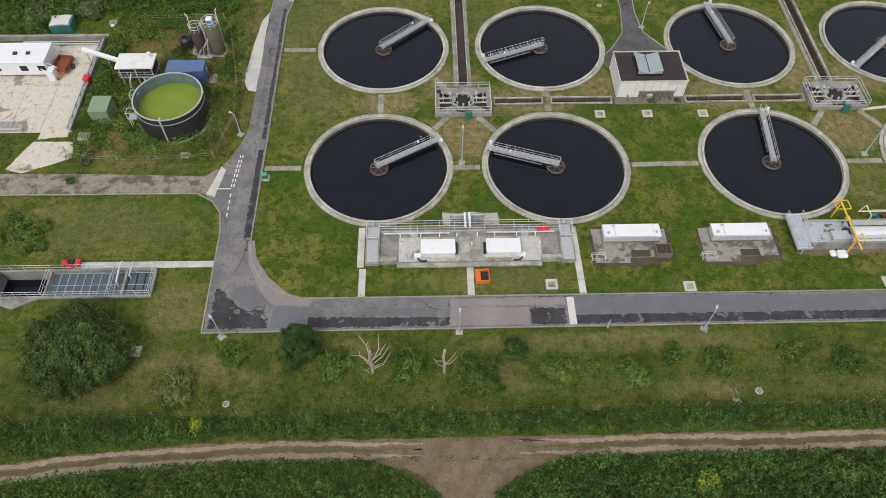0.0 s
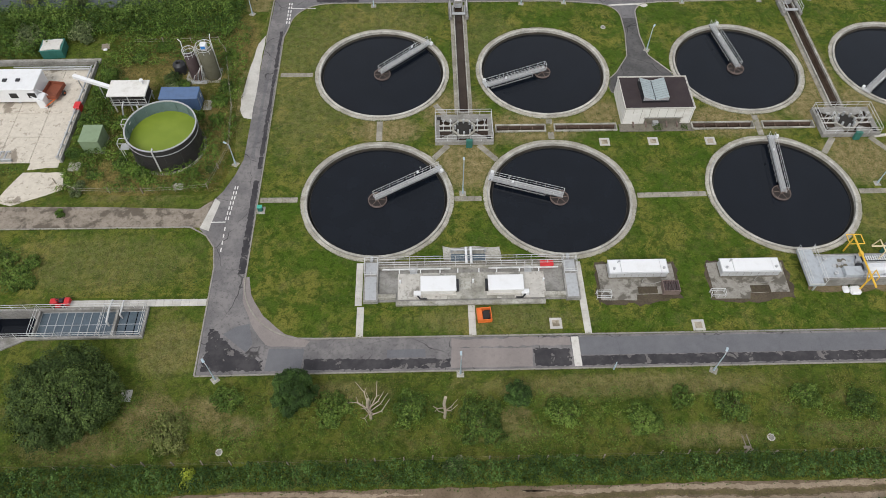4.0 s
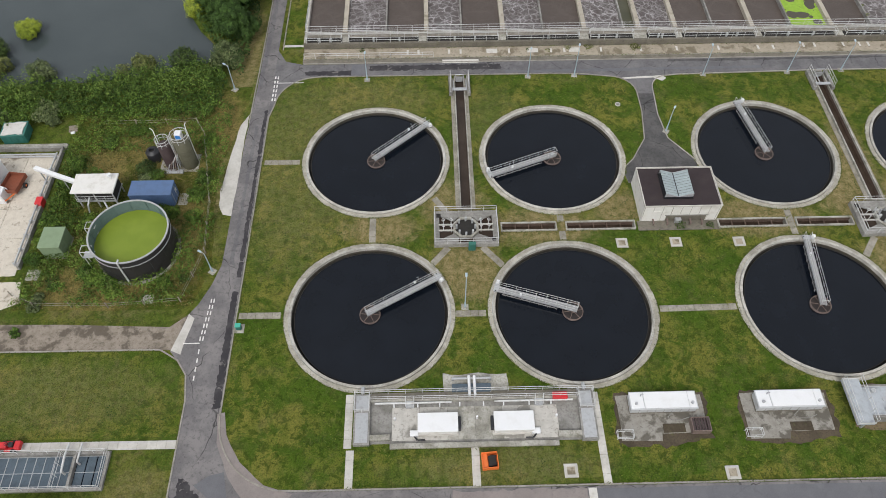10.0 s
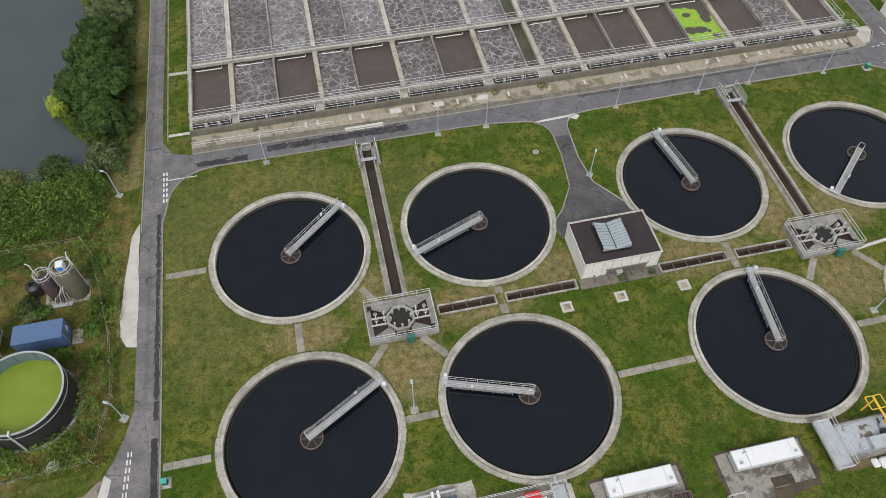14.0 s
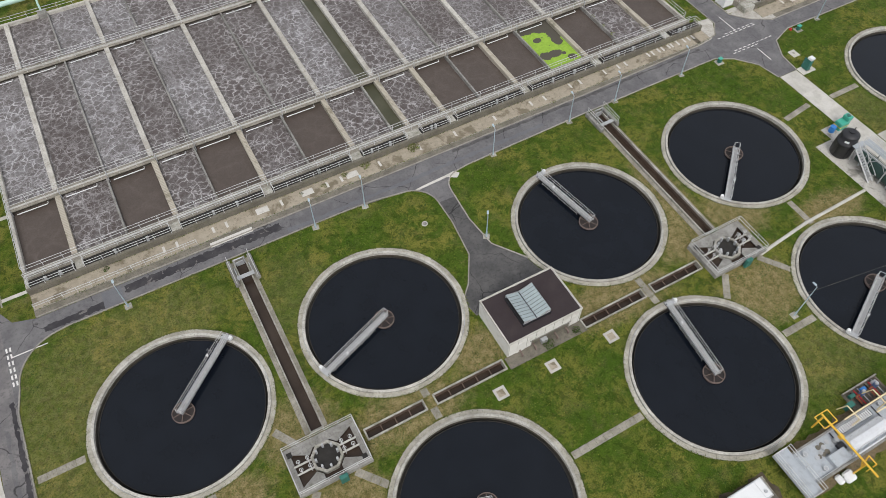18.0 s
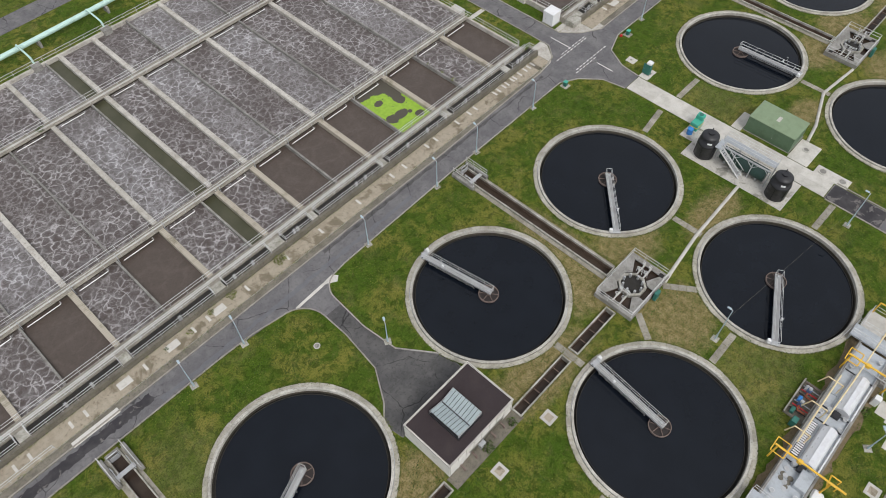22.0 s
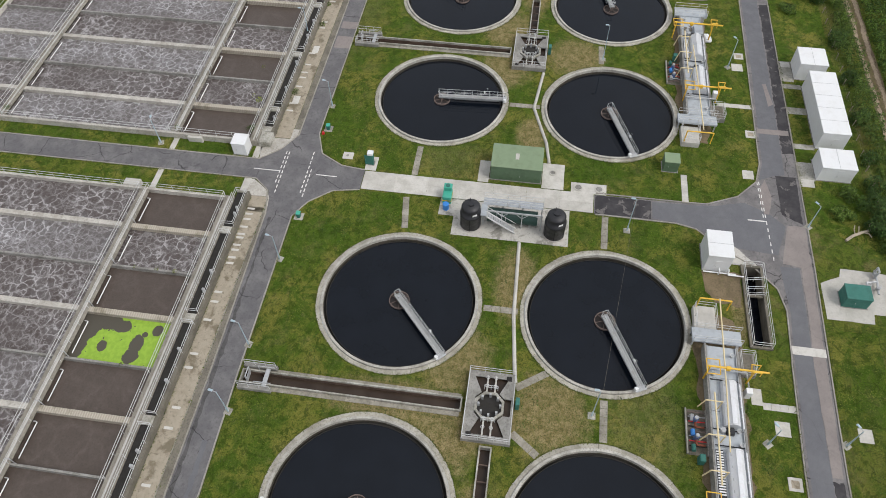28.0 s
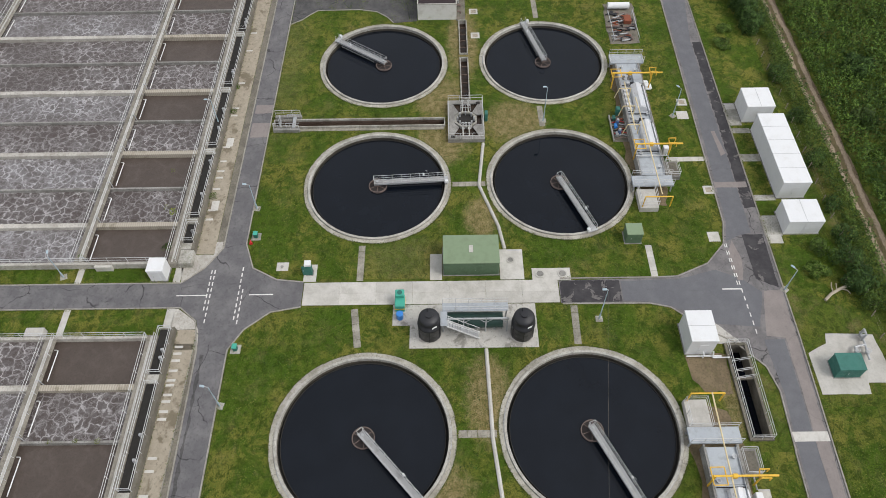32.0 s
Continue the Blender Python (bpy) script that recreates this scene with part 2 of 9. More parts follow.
def foam(name, base, pale, net, scale, cover):
    """Brown liquor with a net of pale scum: sharp lines of uneven strength between dark cells."""
    k = Nodes(name)
    drift = k.noise(0.085, 5, 0.62)
    e1 = k.voronoi(scale, "DISTANCE_TO_EDGE", k.wobble(1.3, 1.0)).outputs["Distance"]
    e2 = k.voronoi(scale * 1.8, "DISTANCE_TO_EDGE", k.wobble(2.2, 0.8)).outputs["Distance"]
    patchy = k.ramp(drift, 0.36, 0.58, 0.45, 1.0)
    streaky = k.ramp(k.noise(0.8, 4, 0.7), 0.32, 0.60, 0.2, 1.0)
    main = k.math("MULTIPLY", k.ramp(e1, 0.0, 0.12, net, 0), streaky)
    fringe = k.math("MULTIPLY", k.ramp(e1, 0.0, 0.26, net * 0.16, 0), patchy)
    fine = k.math("MULTIPLY", k.ramp(e2, 0.0, 0.09, net * 0.5, 0), k.ramp(k.noise(0.3, 4, 0.7), 0.40, 0.60, 0.15, 1.0))
    line = k.math("MAXIMUM", k.math("MAXIMUM", k.math("MULTIPLY", main, patchy), fringe), fine)
    haze = k.math("MULTIPLY", k.ramp(k.noise(0.5, 7, 0.75, 0.8), 0.38, 0.68, 0, cover), k.ramp(drift, 0.38, 0.60, 0.3, 1.0))
    col = k.mix(haze, base, pale)
    col = k.mix(line, col, tuple(min(1, v * 2.1) for v in pale))
    col = k.mix(k.ramp(k.noise(5, 5, 0.75), 0.46, 0.66, 0, 0.4), col, tuple(v * 0.62 for v in base))
    return k.done(col, k.ramp(line, 0, 0.6, 0.45, 0.85), 0, k.math("ADD", line, k.noise(4, 5, 0.7)), 0.05, 0.35)


def liquid(name, c, c2, rough=0.06, scale=0.3, ripple=0.015):
    k = Nodes(name)
    col = k.mix(k.ramp(k.noise(scale, 4), 0.35, 0.7), c, c2)
    k.bsdf.inputs["IOR"].default_value = 1.33
    return k.done(col, rough, 0, k.noise(1.7, 2), ripple, 0.5)


CHAMBERS = ((5.2, 76.6), (60.1, 77.0), (121.0, 77.0))
dry_spots = [(5.2, 70.5, 6.5, 6.5), (60.3, 70.5, 6.5, 6.0), (121.0, 69.8, 6.0, 6.0), (3.6, 81.0, 6.0, 5.5), (56.2, 82.0, 5.5, 6.5), (117.5, 80.5, 6.5, 5.0),
             (15.0, 77.0, 10.0, 4.2), (44.0, 78.0, 10.0, 4.4), (65.5, 81.5, 6.0, 5.5), (127.0, 81.0, 7.0, 5.0), (25.0, 80.0, 4.5, 4.0), (59.5, 88.0, 3.6, 9.0),
             (77.0, 75.5, 7.0, 3.6), (140.0, 77.0, 12.0, 3.4), (103.0, 75.5, 4.5, 3.0), (-6.0, 77.0, 7.0, 3.4), (-17, 88, 11, 24, 0.36), (-8, 101, 14, 6, 0.34), (10, 97, 6, 9, 0.25), (60, 60, 10, 6, 0.3), (-42, 55, 18, 6, 0.35), (77, 44.3, 8, 1.3), (76, 48.6, 6, 1.2, 0.8), (8, 46, 14, 3, 0.4), (96, 84, 5, 10, 0.3), (135, 108, 30, 8, 0.3)]
M_LAWN = grass("mown_lawn", (0.074, 0.127, 0.012), (0.200, 0.192, 0.039), (0.056, 0.109, 0.010), 0.5, dry_spots, 0.2)
M_ROUGH = grass("rough_grass", (0.140, 0.152, 0.028), (0.098, 0.138, 0.019), (0.062, 0.108, 0.013), 0.95,
                [(-31.0, 34.5, 4.5, 4.0, 0.85), (-25.5, 35.0, 5.0, 2.6, 0.8), (-21.0, 33.4, 3.6, 1.8, 0.7), (-38, 31.6, 8, 2.4, 0.75), (-30, 43, 5, 5, 0.45), (-10, 37.2, 7, 1.6, 0.6), (22, 37.4, 22, 2.0, 0.6), (30, 31.4, 8, 1.8, 0.7), (8, 32.2, 7, 1.6, 0.5), (9.2, 34.0, 2.4, 1.6, 0.7), (46, 31.6, 9, 1.6, 0.5), (-36, 76, 12, 14, 0.7), (-34, 92, 10, 9, 0.8), (-30, 84, 4, 12),
                 (-28.5, 98, 3, 8), (-27.3, 112, 3.2, 16, 0.8), (-27.3, 138, 3, 16, 0.6)], 0.0, ((0.35, 0.275, 0.145), (0.175, 0.142, 0.056)))
def ribbed():
    """Tan ribbed cover strips on the broad walls of the southern cells."""
    k = Nodes("ribbed_covers")
    w = k.n.new("ShaderNodeTexWave")
    w.bands_direction = "Y"
    k.put(w.inputs["Vector"], k.pos)
    w.inputs["Scale"].default_value, w.inputs["Distortion"].default_value = 1.1, 0.4
    col = k.mix(k.ramp(w.outputs["Fac"], 0.3, 0.7, 0, 0.45), (0.42, 0.38, 0.315), (0.26, 0.23, 0.18))
    col = k.mix(k.ramp(k.noise(0.6, 5, 0.7), 0.5, 0.7, 0, 0.6), col, (0.13, 0.115, 0.065))
    return k.done(col, 0.9, 0, w.outputs["Fac"], 0.05, 0.3)


M_WILD = grass("wild_grass", (0.130, 0.118, 0.024), (0.076, 0.112, 0.014), (0.056, 0.100, 0.010), 0.95, [(-35, 92, 10, 7), (-40, 69, 9, 5), (-31, 76, 4, 10), (-29, 96, 4, 9), (-44, 88, 5, 5)], 0.0, ((0.33, 0.245, 0.095), (0.17, 0.145, 0.045)))
M_LAMP = plain("pale_blue_grey_steel", (0.42, 0.52, 0.58), (0.33, 0.38, 0.41), 0.45, 0.2, 0.4, 0.1, 8, 1.0)


M_RIBBED = ribbed()
# dark mossy wall colour that also carries the shade below rims and walkways
M_SLIME_SHADE = concrete("slimy_shaded_wall", (0.10, 0.088, 0.07), (0.045, 0.040, 0.032), 0.8, 0.35)
M_WALKWAY = concrete("dirty_walkway", (0.33, 0.305, 0.26), (0.18, 0.165, 0.135), 0.8, 0.25)
M_EARTH = concrete("bare_earth", (0.22, 0.165, 0.10), (0.12, 0.095, 0.055), 0.8, 0.55)
def stained(name, light, mid, dark, scale, lo, hi, rough=0.9):
    """Concrete with sharp-edged wet and muddy stains."""
    k = Nodes(name)
    col = k.mix(k.ramp(k.noise(1.3, 6, 0.7), 0.38, 0.66, 0, 0.7), light, mid)
    n = k.noise(scale, 7, 0.62, 0.3)
    col = k.mix(k.ramp(n, lo, hi, 0, 0.85), col, dark)
    col = k.mix(k.ramp(k.noise(scale * 7, 5, 0.7), 0.56, 0.64, 0, 0.55), col, dark)
    col = k.mix(k.ramp(k.noise(24, 3), 0.42, 0.72, 0, 0.25), col, tuple(v * 0.6 for v in mid))
    return k.done(col, k.ramp(n, lo, hi, rough, rough - 0.25), 0, k.noise(20, 4), 0.02, 0.3)


M_EARTH_DARK = concrete("dark_soil", (0.095, 0.074, 0.050), (0.050, 0.040, 0.026), 0.9, 0.6)
M_STEEL_GREY = plain("light_grey_sheet", (0.50, 0.51, 0.52), (0.36, 0.36, 0.35), 0.5, 0.1, 0.5, 0.1, 10, 1.0)
M_TRACK = concrete("track_dirt", (0.225, 0.168, 0.115), (0.125, 0.092, 0.058), 0.9, 0.35)
M_RUT = concrete("pale_rut", (0.37, 0.295, 0.215), (0.24, 0.185, 0.128), 0.85, 0.0)
M_CROWN = concrete("weedy_track_middle", (0.155, 0.122, 0.062), (0.085, 0.072, 0.032), 0.9, 0.6)
M_CONC = concrete("weathered_concrete", (0.47, 0.455, 0.41), (0.21, 0.20, 0.165), 0.95, 0.5)
M_RING = concrete("ring_apron", (0.46, 0.435, 0.375), (0.25, 0.235, 0.19), 0.85, 0.30)
M_RING_TOP = concrete("ring_wall_top", (0.52, 0.50, 0.455), (0.27, 0.255, 0.22), 0.85, 0.12)
M_PATH = concrete("mossy_path", (0.36, 0.335, 0.285), (0.19, 0.175, 0.14), 0.9, 0.5)
M_LINING = concrete("rusty_lining", (0.15, 0.105, 0.080), (0.075, 0.052, 0.040), 0.8, 0.0)
M_CONC_PALE = concrete("pale_concrete", (0.56, 0.54, 0.50), (0.38, 0.36, 0.32), 0.75, 0.1, 0.0, 0.22)
M_CONC_GREY = concrete("grey_concrete", (0.33, 0.32, 0.30), (0.165, 0.158, 0.142), 0.9, 0.25)
M_CONC_DARK = concrete("stained_concrete", (0.21, 0.19, 0.155), (0.11, 0.10, 0.08), 0.8, 0.35)
M_CONC_TAN = concrete("tan_wall_top", (0.54, 0.515, 0.47), (0.32, 0.295, 0.255), 0.8, 0.2)

M_APRON = stained("tan_apron", (0.37, 0.325, 0.255), (0.28, 0.24, 0.18), (0.14, 0.115, 0.075), 0.33, 0.52, 0.62)
M_PAD_STAINED = stained("stained_pad", (0.50, 0.48, 0.44), (0.40, 0.38, 0.345), (0.20, 0.19, 0.165), 0.45, 0.53, 0.62)
M_PAD_OLD = stained("old_dark_pad", (0.30, 0.285, 0.255), (0.21, 0.195, 0.165), (0.085, 0.075, 0.058), 0.5, 0.50, 0.60)
M_YARD = stained("yard_concrete", (0.58, 0.53, 0.45), (0.47, 0.42, 0.35), (0.20, 0.165, 0.125), 0.16, 0.56, 0.60)
M_MUDROAD = stained("muddy_road", (0.285, 0.245, 0.200), (0.185, 0.155, 0.122), (0.080, 0.064, 0.046), 0.5, 0.49, 0.60)
M_SLAB_WHITE = plain("white_slab", (0.60, 0.58, 0.54), (0.36, 0.33, 0.28), 0.9, 0, 0.6, 0.2, 14, 1.4, 0.2)
M_ROAD = asphalt("grey_asphalt", (0.108, 0.104, 0.108), (0.180, 0.172, 0.172), 0.05, 0.75, 0.45)
M_ROAD_NEW = asphalt("smooth_asphalt", (0.115, 0.115, 0.125), (0.14, 0.14, 0.148), 0.0, 0.1, 0.1)
M_ROAD_PINK = asphalt("pinkish_asphalt", (0.20, 0.175, 0.165), (0.25, 0.22, 0.205), 0.0, 0.15, 0.25)
M_ROAD_DARK = peeling("dark_asphalt", (0.026, 0.024, 0.027), (0.066, 0.061, 0.063), (0.165, 0.152, 0.147), 0.575)
M_ROAD_OLD = asphalt("scarred_asphalt", (0.125, 0.118, 0.119), (0.225, 0.209, 0.203), 0.05, 0.8, 0.6)
M_ROAD_MID = asphalt("old_dark_asphalt", (0.062, 0.060, 0.060), (0.115, 0.110, 0.106), 0.1, 0.85, 0.7)
M_VESSEL = plain("very_dark_green_paint", (0.012, 0.042, 0.034), (0.02, 0.04, 0.03), 0.5, 0, 0.5)
M_PAINT = plain("road_paint", (0.72, 0.71, 0.68), (0.35, 0.34, 0.33), 0.8, 0, 0.7, 0.25, 20, 2.0, 0.3)
M_KERB = concrete("kerb_stone", (0.36, 0.34, 0.30), (0.22, 0.20, 0.17), 0.7, 0.25)
M_WATER = liquid("black_tank_water", (0.0046, 0.0064, 0.0102), (0.0060, 0.0082, 0.0128), 0.03, 0.3, 0.006)
M_POND = liquid("pond_water", (0.052, 0.064, 0.066), (0.064, 0.076, 0.078), 0.08, 0.05, 0.02)
M_BROWN = foam("brown_liquor", (0.076, 0.059, 0.049), (0.108, 0.088, 0.078), 0.16, 0.30, 0.35)
M_FOAM = foam("foaming_liquor", (0.070, 0.055, 0.050), (0.200, 0.191, 0.191), 1.0, 0.86, 0.5)
M_FOAM_FINE = foam("foaming_liquor_fine", (0.100, 0.086, 0.082), (0.226, 0.220, 0.224), 1.0, 0.92, 0.9)
M_CHANNEL = liquid("brown_channel_water", (0.038, 0.026, 0.019), (0.055, 0.040, 0.030), 0.2)
M_SIDE_CHANNEL = liquid("olive_channel_water", (0.060, 0.060, 0.036), (0.080, 0.078, 0.050), 0.3)
M_ALGAE = liquid("green_tank_water", (0.165, 0.225, 0.026), (0.190, 0.250, 0.032), 0.35, 0.5)
M_STEEL = plain("galvanised_steel", (0.48, 0.49, 0.50), (0.30, 0.29, 0.28), 0.5, 0.35, 0.6, 0.2, 10, 1.5)
M_RAIL = plain("pale_rail_steel", (0.58, 0.585, 0.58), (0.33, 0.31, 0.28), 0.55, 0.1, 0.7, 0.1, 10, 1.5)
M_STAINLESS = plain("stainless_hood", (0.72, 0.73, 0.75), (0.56, 0.55, 0.54), 0.38, 0.35, 0.5, 0.1, 8, 1.2)
M_DECK = plain("grey_blue_deck", (0.42, 0.45, 0.48), (0.27, 0.28, 0.28), 0.7, 0.1, 0.7, 0.15, 10, 1.1)
M_WHITE = plain("white_paint", (0.72, 0.725, 0.73), (0.56, 0.55, 0.52), 0.45, 0, 0.35, 0.06, 10, 0.8)
M_WHITE_WALL = plain("off_white_wall", (0.70, 0.685, 0.65), (0.42, 0.39, 0.33), 0.7, 0, 0.55, 0.12, 9, 0.9)
M_RUST = plain("rusty_steel", (0.20, 0.150, 0.130), (0.11, 0.078, 0.066), 0.8, 0.1, 0.7, 0.2, 14, 2.0)
M_RUST_RED = plain("red_rust", (0.24, 0.070, 0.035), (0.12, 0.045, 0.03), 0.85, 0, 0.6, 0.2, 14, 2.0)
M_YELLOW = plain("yellow_paint", (0.78, 0.47, 0.045), (0.50, 0.32, 0.06), 0.5, 0, 0.4)
M_CREAM = plain("cream_paint", (0.72, 0.60, 0.36), (0.50, 0.40, 0.24), 0.55, 0, 0.4)
M_RED = plain("red_paint", (0.55, 0.025, 0.03), (0.28, 0.03, 0.03), 0.5, 0, 0.4)
M_ORANGE = plain("orange_paint", (0.75, 0.17, 0.03), (0.45, 0.12, 0.04), 0.55, 0, 0.4)
M_BLUE = plain("blue_container_paint", (0.085, 0.145, 0.275), (0.07, 0.10, 0.17), 0.5, 0, 0.5)
M_BLUE_BRIGHT = plain("bright_blue_plastic", (0.04, 0.22, 0.60), None, 0.4)
M_GREEN = plain("sage_green_paint", (0.205, 0.275, 0.165), (0.15, 0.19, 0.11), 0.6, 0, 0.5)
M_GREEN_DK = plain("dark_green_paint", (0.10, 0.165, 0.095), (0.07, 0.10, 0.06), 0.6, 0, 0.5)
M_TEAL = plain("teal_paint", (0.030, 0.15, 0.12), (0.03, 0.10, 0.08), 0.6, 0, 0.5)
M_TEAL_LT = plain("light_teal_plastic", (0.06, 0.38, 0.28), (0.05, 0.25, 0.19), 0.45, 0, 0.4)
M_MINT = plain("mint_pipe_paint", (0.47, 0.66, 0.60), (0.33, 0.45, 0.40), 0.5, 0, 0.5, 0.1, 6, 0.5)
M_BLACK = plain("black_plastic", (0.016, 0.016, 0.019), (0.03, 0.03, 0.03), 0.45, 0, 0.4)
M_WELL = plain("brown_well_scum", (0.026, 0.020, 0.019), (0.050, 0.036, 0.030), 0.7, 0, 0.7)
M_RUBBER = plain("black_rubber", (0.02, 0.02, 0.02), (0.04, 0.035, 0.03), 0.85)
M_TANK = plain("black_tank_steel", (0.030, 0.028, 0.030), (0.045, 0.038, 0.034), 0.5, 0.1, 0.6)
M_TANK_IN = plain("tank_lining", (0.13, 0.19, 0.19), (0.08, 0.12, 0.11), 0.6)
M_OLIVE = plain("olive_silo_paint", (0.105, 0.10, 0.065), (0.07, 0.065, 0.045), 0.75, 0, 0.5)
M_MAROON = plain("maroon_silo_paint", (0.055, 0.035, 0.035), (0.10, 0.08, 0.075), 0.75, 0, 0.5)
M_ROOF = plain("brown_roof_felt", (0.042, 0.032, 0.034), (0.066, 0.052, 0.050), 0.9, 0, 0.7, 0.15, 12, 0.8, 0.25)
M_ROOFLIGHT = plain("rooflight_glazing", (0.36, 0.42, 0.425), (0.26, 0.30, 0.30), 0.18, 0.1, 0.4, 0.25, 6, 1.2)
M_DECKPLATE = plain("bridge_grating", (0.36, 0.36, 0.355), (0.22, 0.21, 0.20), 0.6, 0.2, 0.7, 0.25, 9, 1.2)
M_GRATING = plain("blue_grey_grating", (0.10, 0.135, 0.165), (0.06, 0.08, 0.095), 0.55, 0.3, 0.6, 0.3, 12, 1.4)
# near-black: stands in for shade in recesses and openings, also for plain dark parts
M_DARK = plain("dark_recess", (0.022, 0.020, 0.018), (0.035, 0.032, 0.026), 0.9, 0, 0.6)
M_BARK = plain("bark", (0.12, 0.09, 0.065), (0.06, 0.05, 0.035), 0.95, 0, 0.7)
M_DEADWOOD = plain("bleached_deadwood", (0.42, 0.36, 0.28), (0.20, 0.16, 0.115), 0.9, 0, 0.5)
M_WOOD = plain("grey_timber", (0.28, 0.24, 0.19), (0.17, 0.14, 0.11), 0.9, 0, 0.5)
M_LEAF_TREE = leaf("tree_leaves", (0.030, 0.056, 0.012), (0.108, 0.156, 0.040))
M_LEAF_DEEP = leaf("deep_green_leaves", (0.026, 0.058, 0.012), (0.085, 0.150, 0.034))
M_LEAF_LIME = leaf("lime_leaves", (0.22, 0.29, 0.028), (0.40, 0.46, 0.055))
M_LEAF_GREY = leaf("grey_green_leaves", (0.070, 0.100, 0.036), (0.20, 0.235, 0.105))
M_LEAF_SCRUB = leaf("scrub_leaves", (0.036, 0.072, 0.012), (0.125, 0.190, 0.036), (0.12, 0.135, 0.05))
M_LEAF_NETTLE = leaf("nettle_leaves", (0.026, 0.062, 0.008), (0.135, 0.220, 0.036), (0.10, 0.14, 0.040))
M_LEAF_YELLOW = leaf("yellowing_leaves", (0.105, 0.125, 0.032), (0.205, 0.225, 0.075))
M_LEAF_STRAW = leaf("straw_tussock", (0.120, 0.115, 0.030), (0.235, 0.195, 0.070))
M_LEAF_LUSH = leaf("lush_weeds", (0.054, 0.108, 0.014), (0.170, 0.255, 0.042), (0.19, 0.22, 0.05))
M_LEAF_LAWN = leaf("lawn_tufts", (0.060, 0.095, 0.014), (0.165, 0.170, 0.045))
M_LEAF_TURF = leaf("turf_blades", (0.038, 0.078, 0.007), (0.190, 0.210, 0.038))
M_LEAF_CLOVER = leaf("clover", (0.030, 0.070, 0.008), (0.085, 0.150, 0.020))
M_LEAF_BUSH = leaf("verge_bush_leaves", (0.056, 0.108, 0.016), (0.165, 0.235, 0.046))
M_LEAF_HEDGE = leaf("hedge_leaves", (0.028, 0.062, 0.012), (0.088, 0.158, 0.034), (0.095, 0.135, 0.040))
M_BLOSSOM = leaf("white_blossom", (0.45, 0.46, 0.36), (0.70, 0.70, 0.60))


def duckweed():
    k = Nodes("duckweed_scum")
    w = k.wobble(1.0, 1.6)
    d = k.voronoi(0.8, "F1", w).outputs["Distance"]
    gap = k.ramp(d, 0.10, 0.13, 1, 0)
    # open brown water: a lobe in one corner and a few round holes
    edge = k.math("MULTIPLY", k.math("SUBTRACT", k.noise(1.1, 3, 0.6), 0.5), 0.55)
    for x, y, rx, ry in ((64.0, 125.6, 2.4, 2.0), (61.8, 126.0, 3.4, 1.5), (64.6, 123.4, 1.1, 1.9), (64.1, 121.2, 0.8, 1.1), (62.1, 118.7, 1.25, 0.85), (60.5, 118.8, 1.0, 0.95), (61.3, 122.7, 0.7, 0.6), (64.1, 116.9, 0.75, 0.6), (63.4, 118.2, 0.4, 0.4)):
        m = k.math("ADD", k.blob(x, y, rx * 1.5, ry * 1.5), edge)
        gap = k.math("MAXIMUM", gap, k.ramp(m, 0.32, 0.36))
    col = k.mix(k.ramp(k.noise(2, 4), 0.35, 0.65), (0.27, 0.42, 0.050), (0.22, 0.36, 0.040))
    col = k.mix(gap, col, (0.078, 0.070, 0.055))
    return k.done(col, 0.75, 0, k.noise(14, 3), 0.02, 0.3)


M_DUCKWEED = duckweed()

# ---- mesh tools ----
def bx(bm, x0, x1, y0, y1, z0, z1):
    v = [bm.verts.new((x, y, z)) for z in (z0, z1) for x, y in ((x0, y0), (x1, y0), (x1, y1), (x0, y1))]
    for f in ((3, 2, 1, 0), (4, 5, 6, 7), (0, 1, 5, 4), (1, 2, 6, 5), (2, 3, 7, 6), (3, 0, 4, 7)):
        bm.faces.new([v[i] for i in f])
    return bm


def box(x0, x1, y0, y1, z0, z1, bevel=0.0):
    bm = bx(bmesh.new(), x0, x1, y0, y1, z0, z1)
    if bevel:
        bmesh.ops.bevel(bm, geom=bm.edges[:], offset=bevel, segments=1, affect="EDGES")
    return bm


def slab(pts, z0, z1, bm=None):
    """An upright prism over an outline given counter-clockwise."""
    bm = bm if bm else bmesh.new()
    lo = [bm.verts.new((x, y, z0)) for x, y in pts]
    hi = [bm.verts.new((x, y, z1)) for x, y in pts]
    n = len(pts)
    bm.faces.new(hi)
    bm.faces.new(lo[::-1])
    for i in range(n):
        bm.faces.new((lo[i], lo[(i + 1) % n], hi[(i + 1) % n], hi[i]))
    return bm


def tube(bm, p, q, r, n=6, r2=None):
    p, q = Vector(p), Vector(q)
    d = (q - p).normalized()
    u = d.orthogonal().normalized()
    w = d.cross(u)
    r2 = r if r2 is None else r2
    a = [bm.verts.new(p + r * (math.cos(t) * u + math.sin(t) * w)) for t in [2 * math.pi * i / n for i in range(n)]]
    b = [bm.verts.new(q + r2 * (math.cos(t) * u + math.sin(t) * w)) for t in [2 * math.pi * i / n for i in range(n)]]
    for i in range(n):
        bm.faces.new((a[i], a[(i + 1) % n], b[(i + 1) % n], b[i]))
    bm.faces.new(a[::-1])
    bm.faces.new(b)
    return bm


def run(pts, r, n=6):
    """A pipe along a list of points."""
    bm = bmesh.new()
    for p, q in zip(pts, pts[1:]):
        tube(bm, p, q, r, n)
    return bm


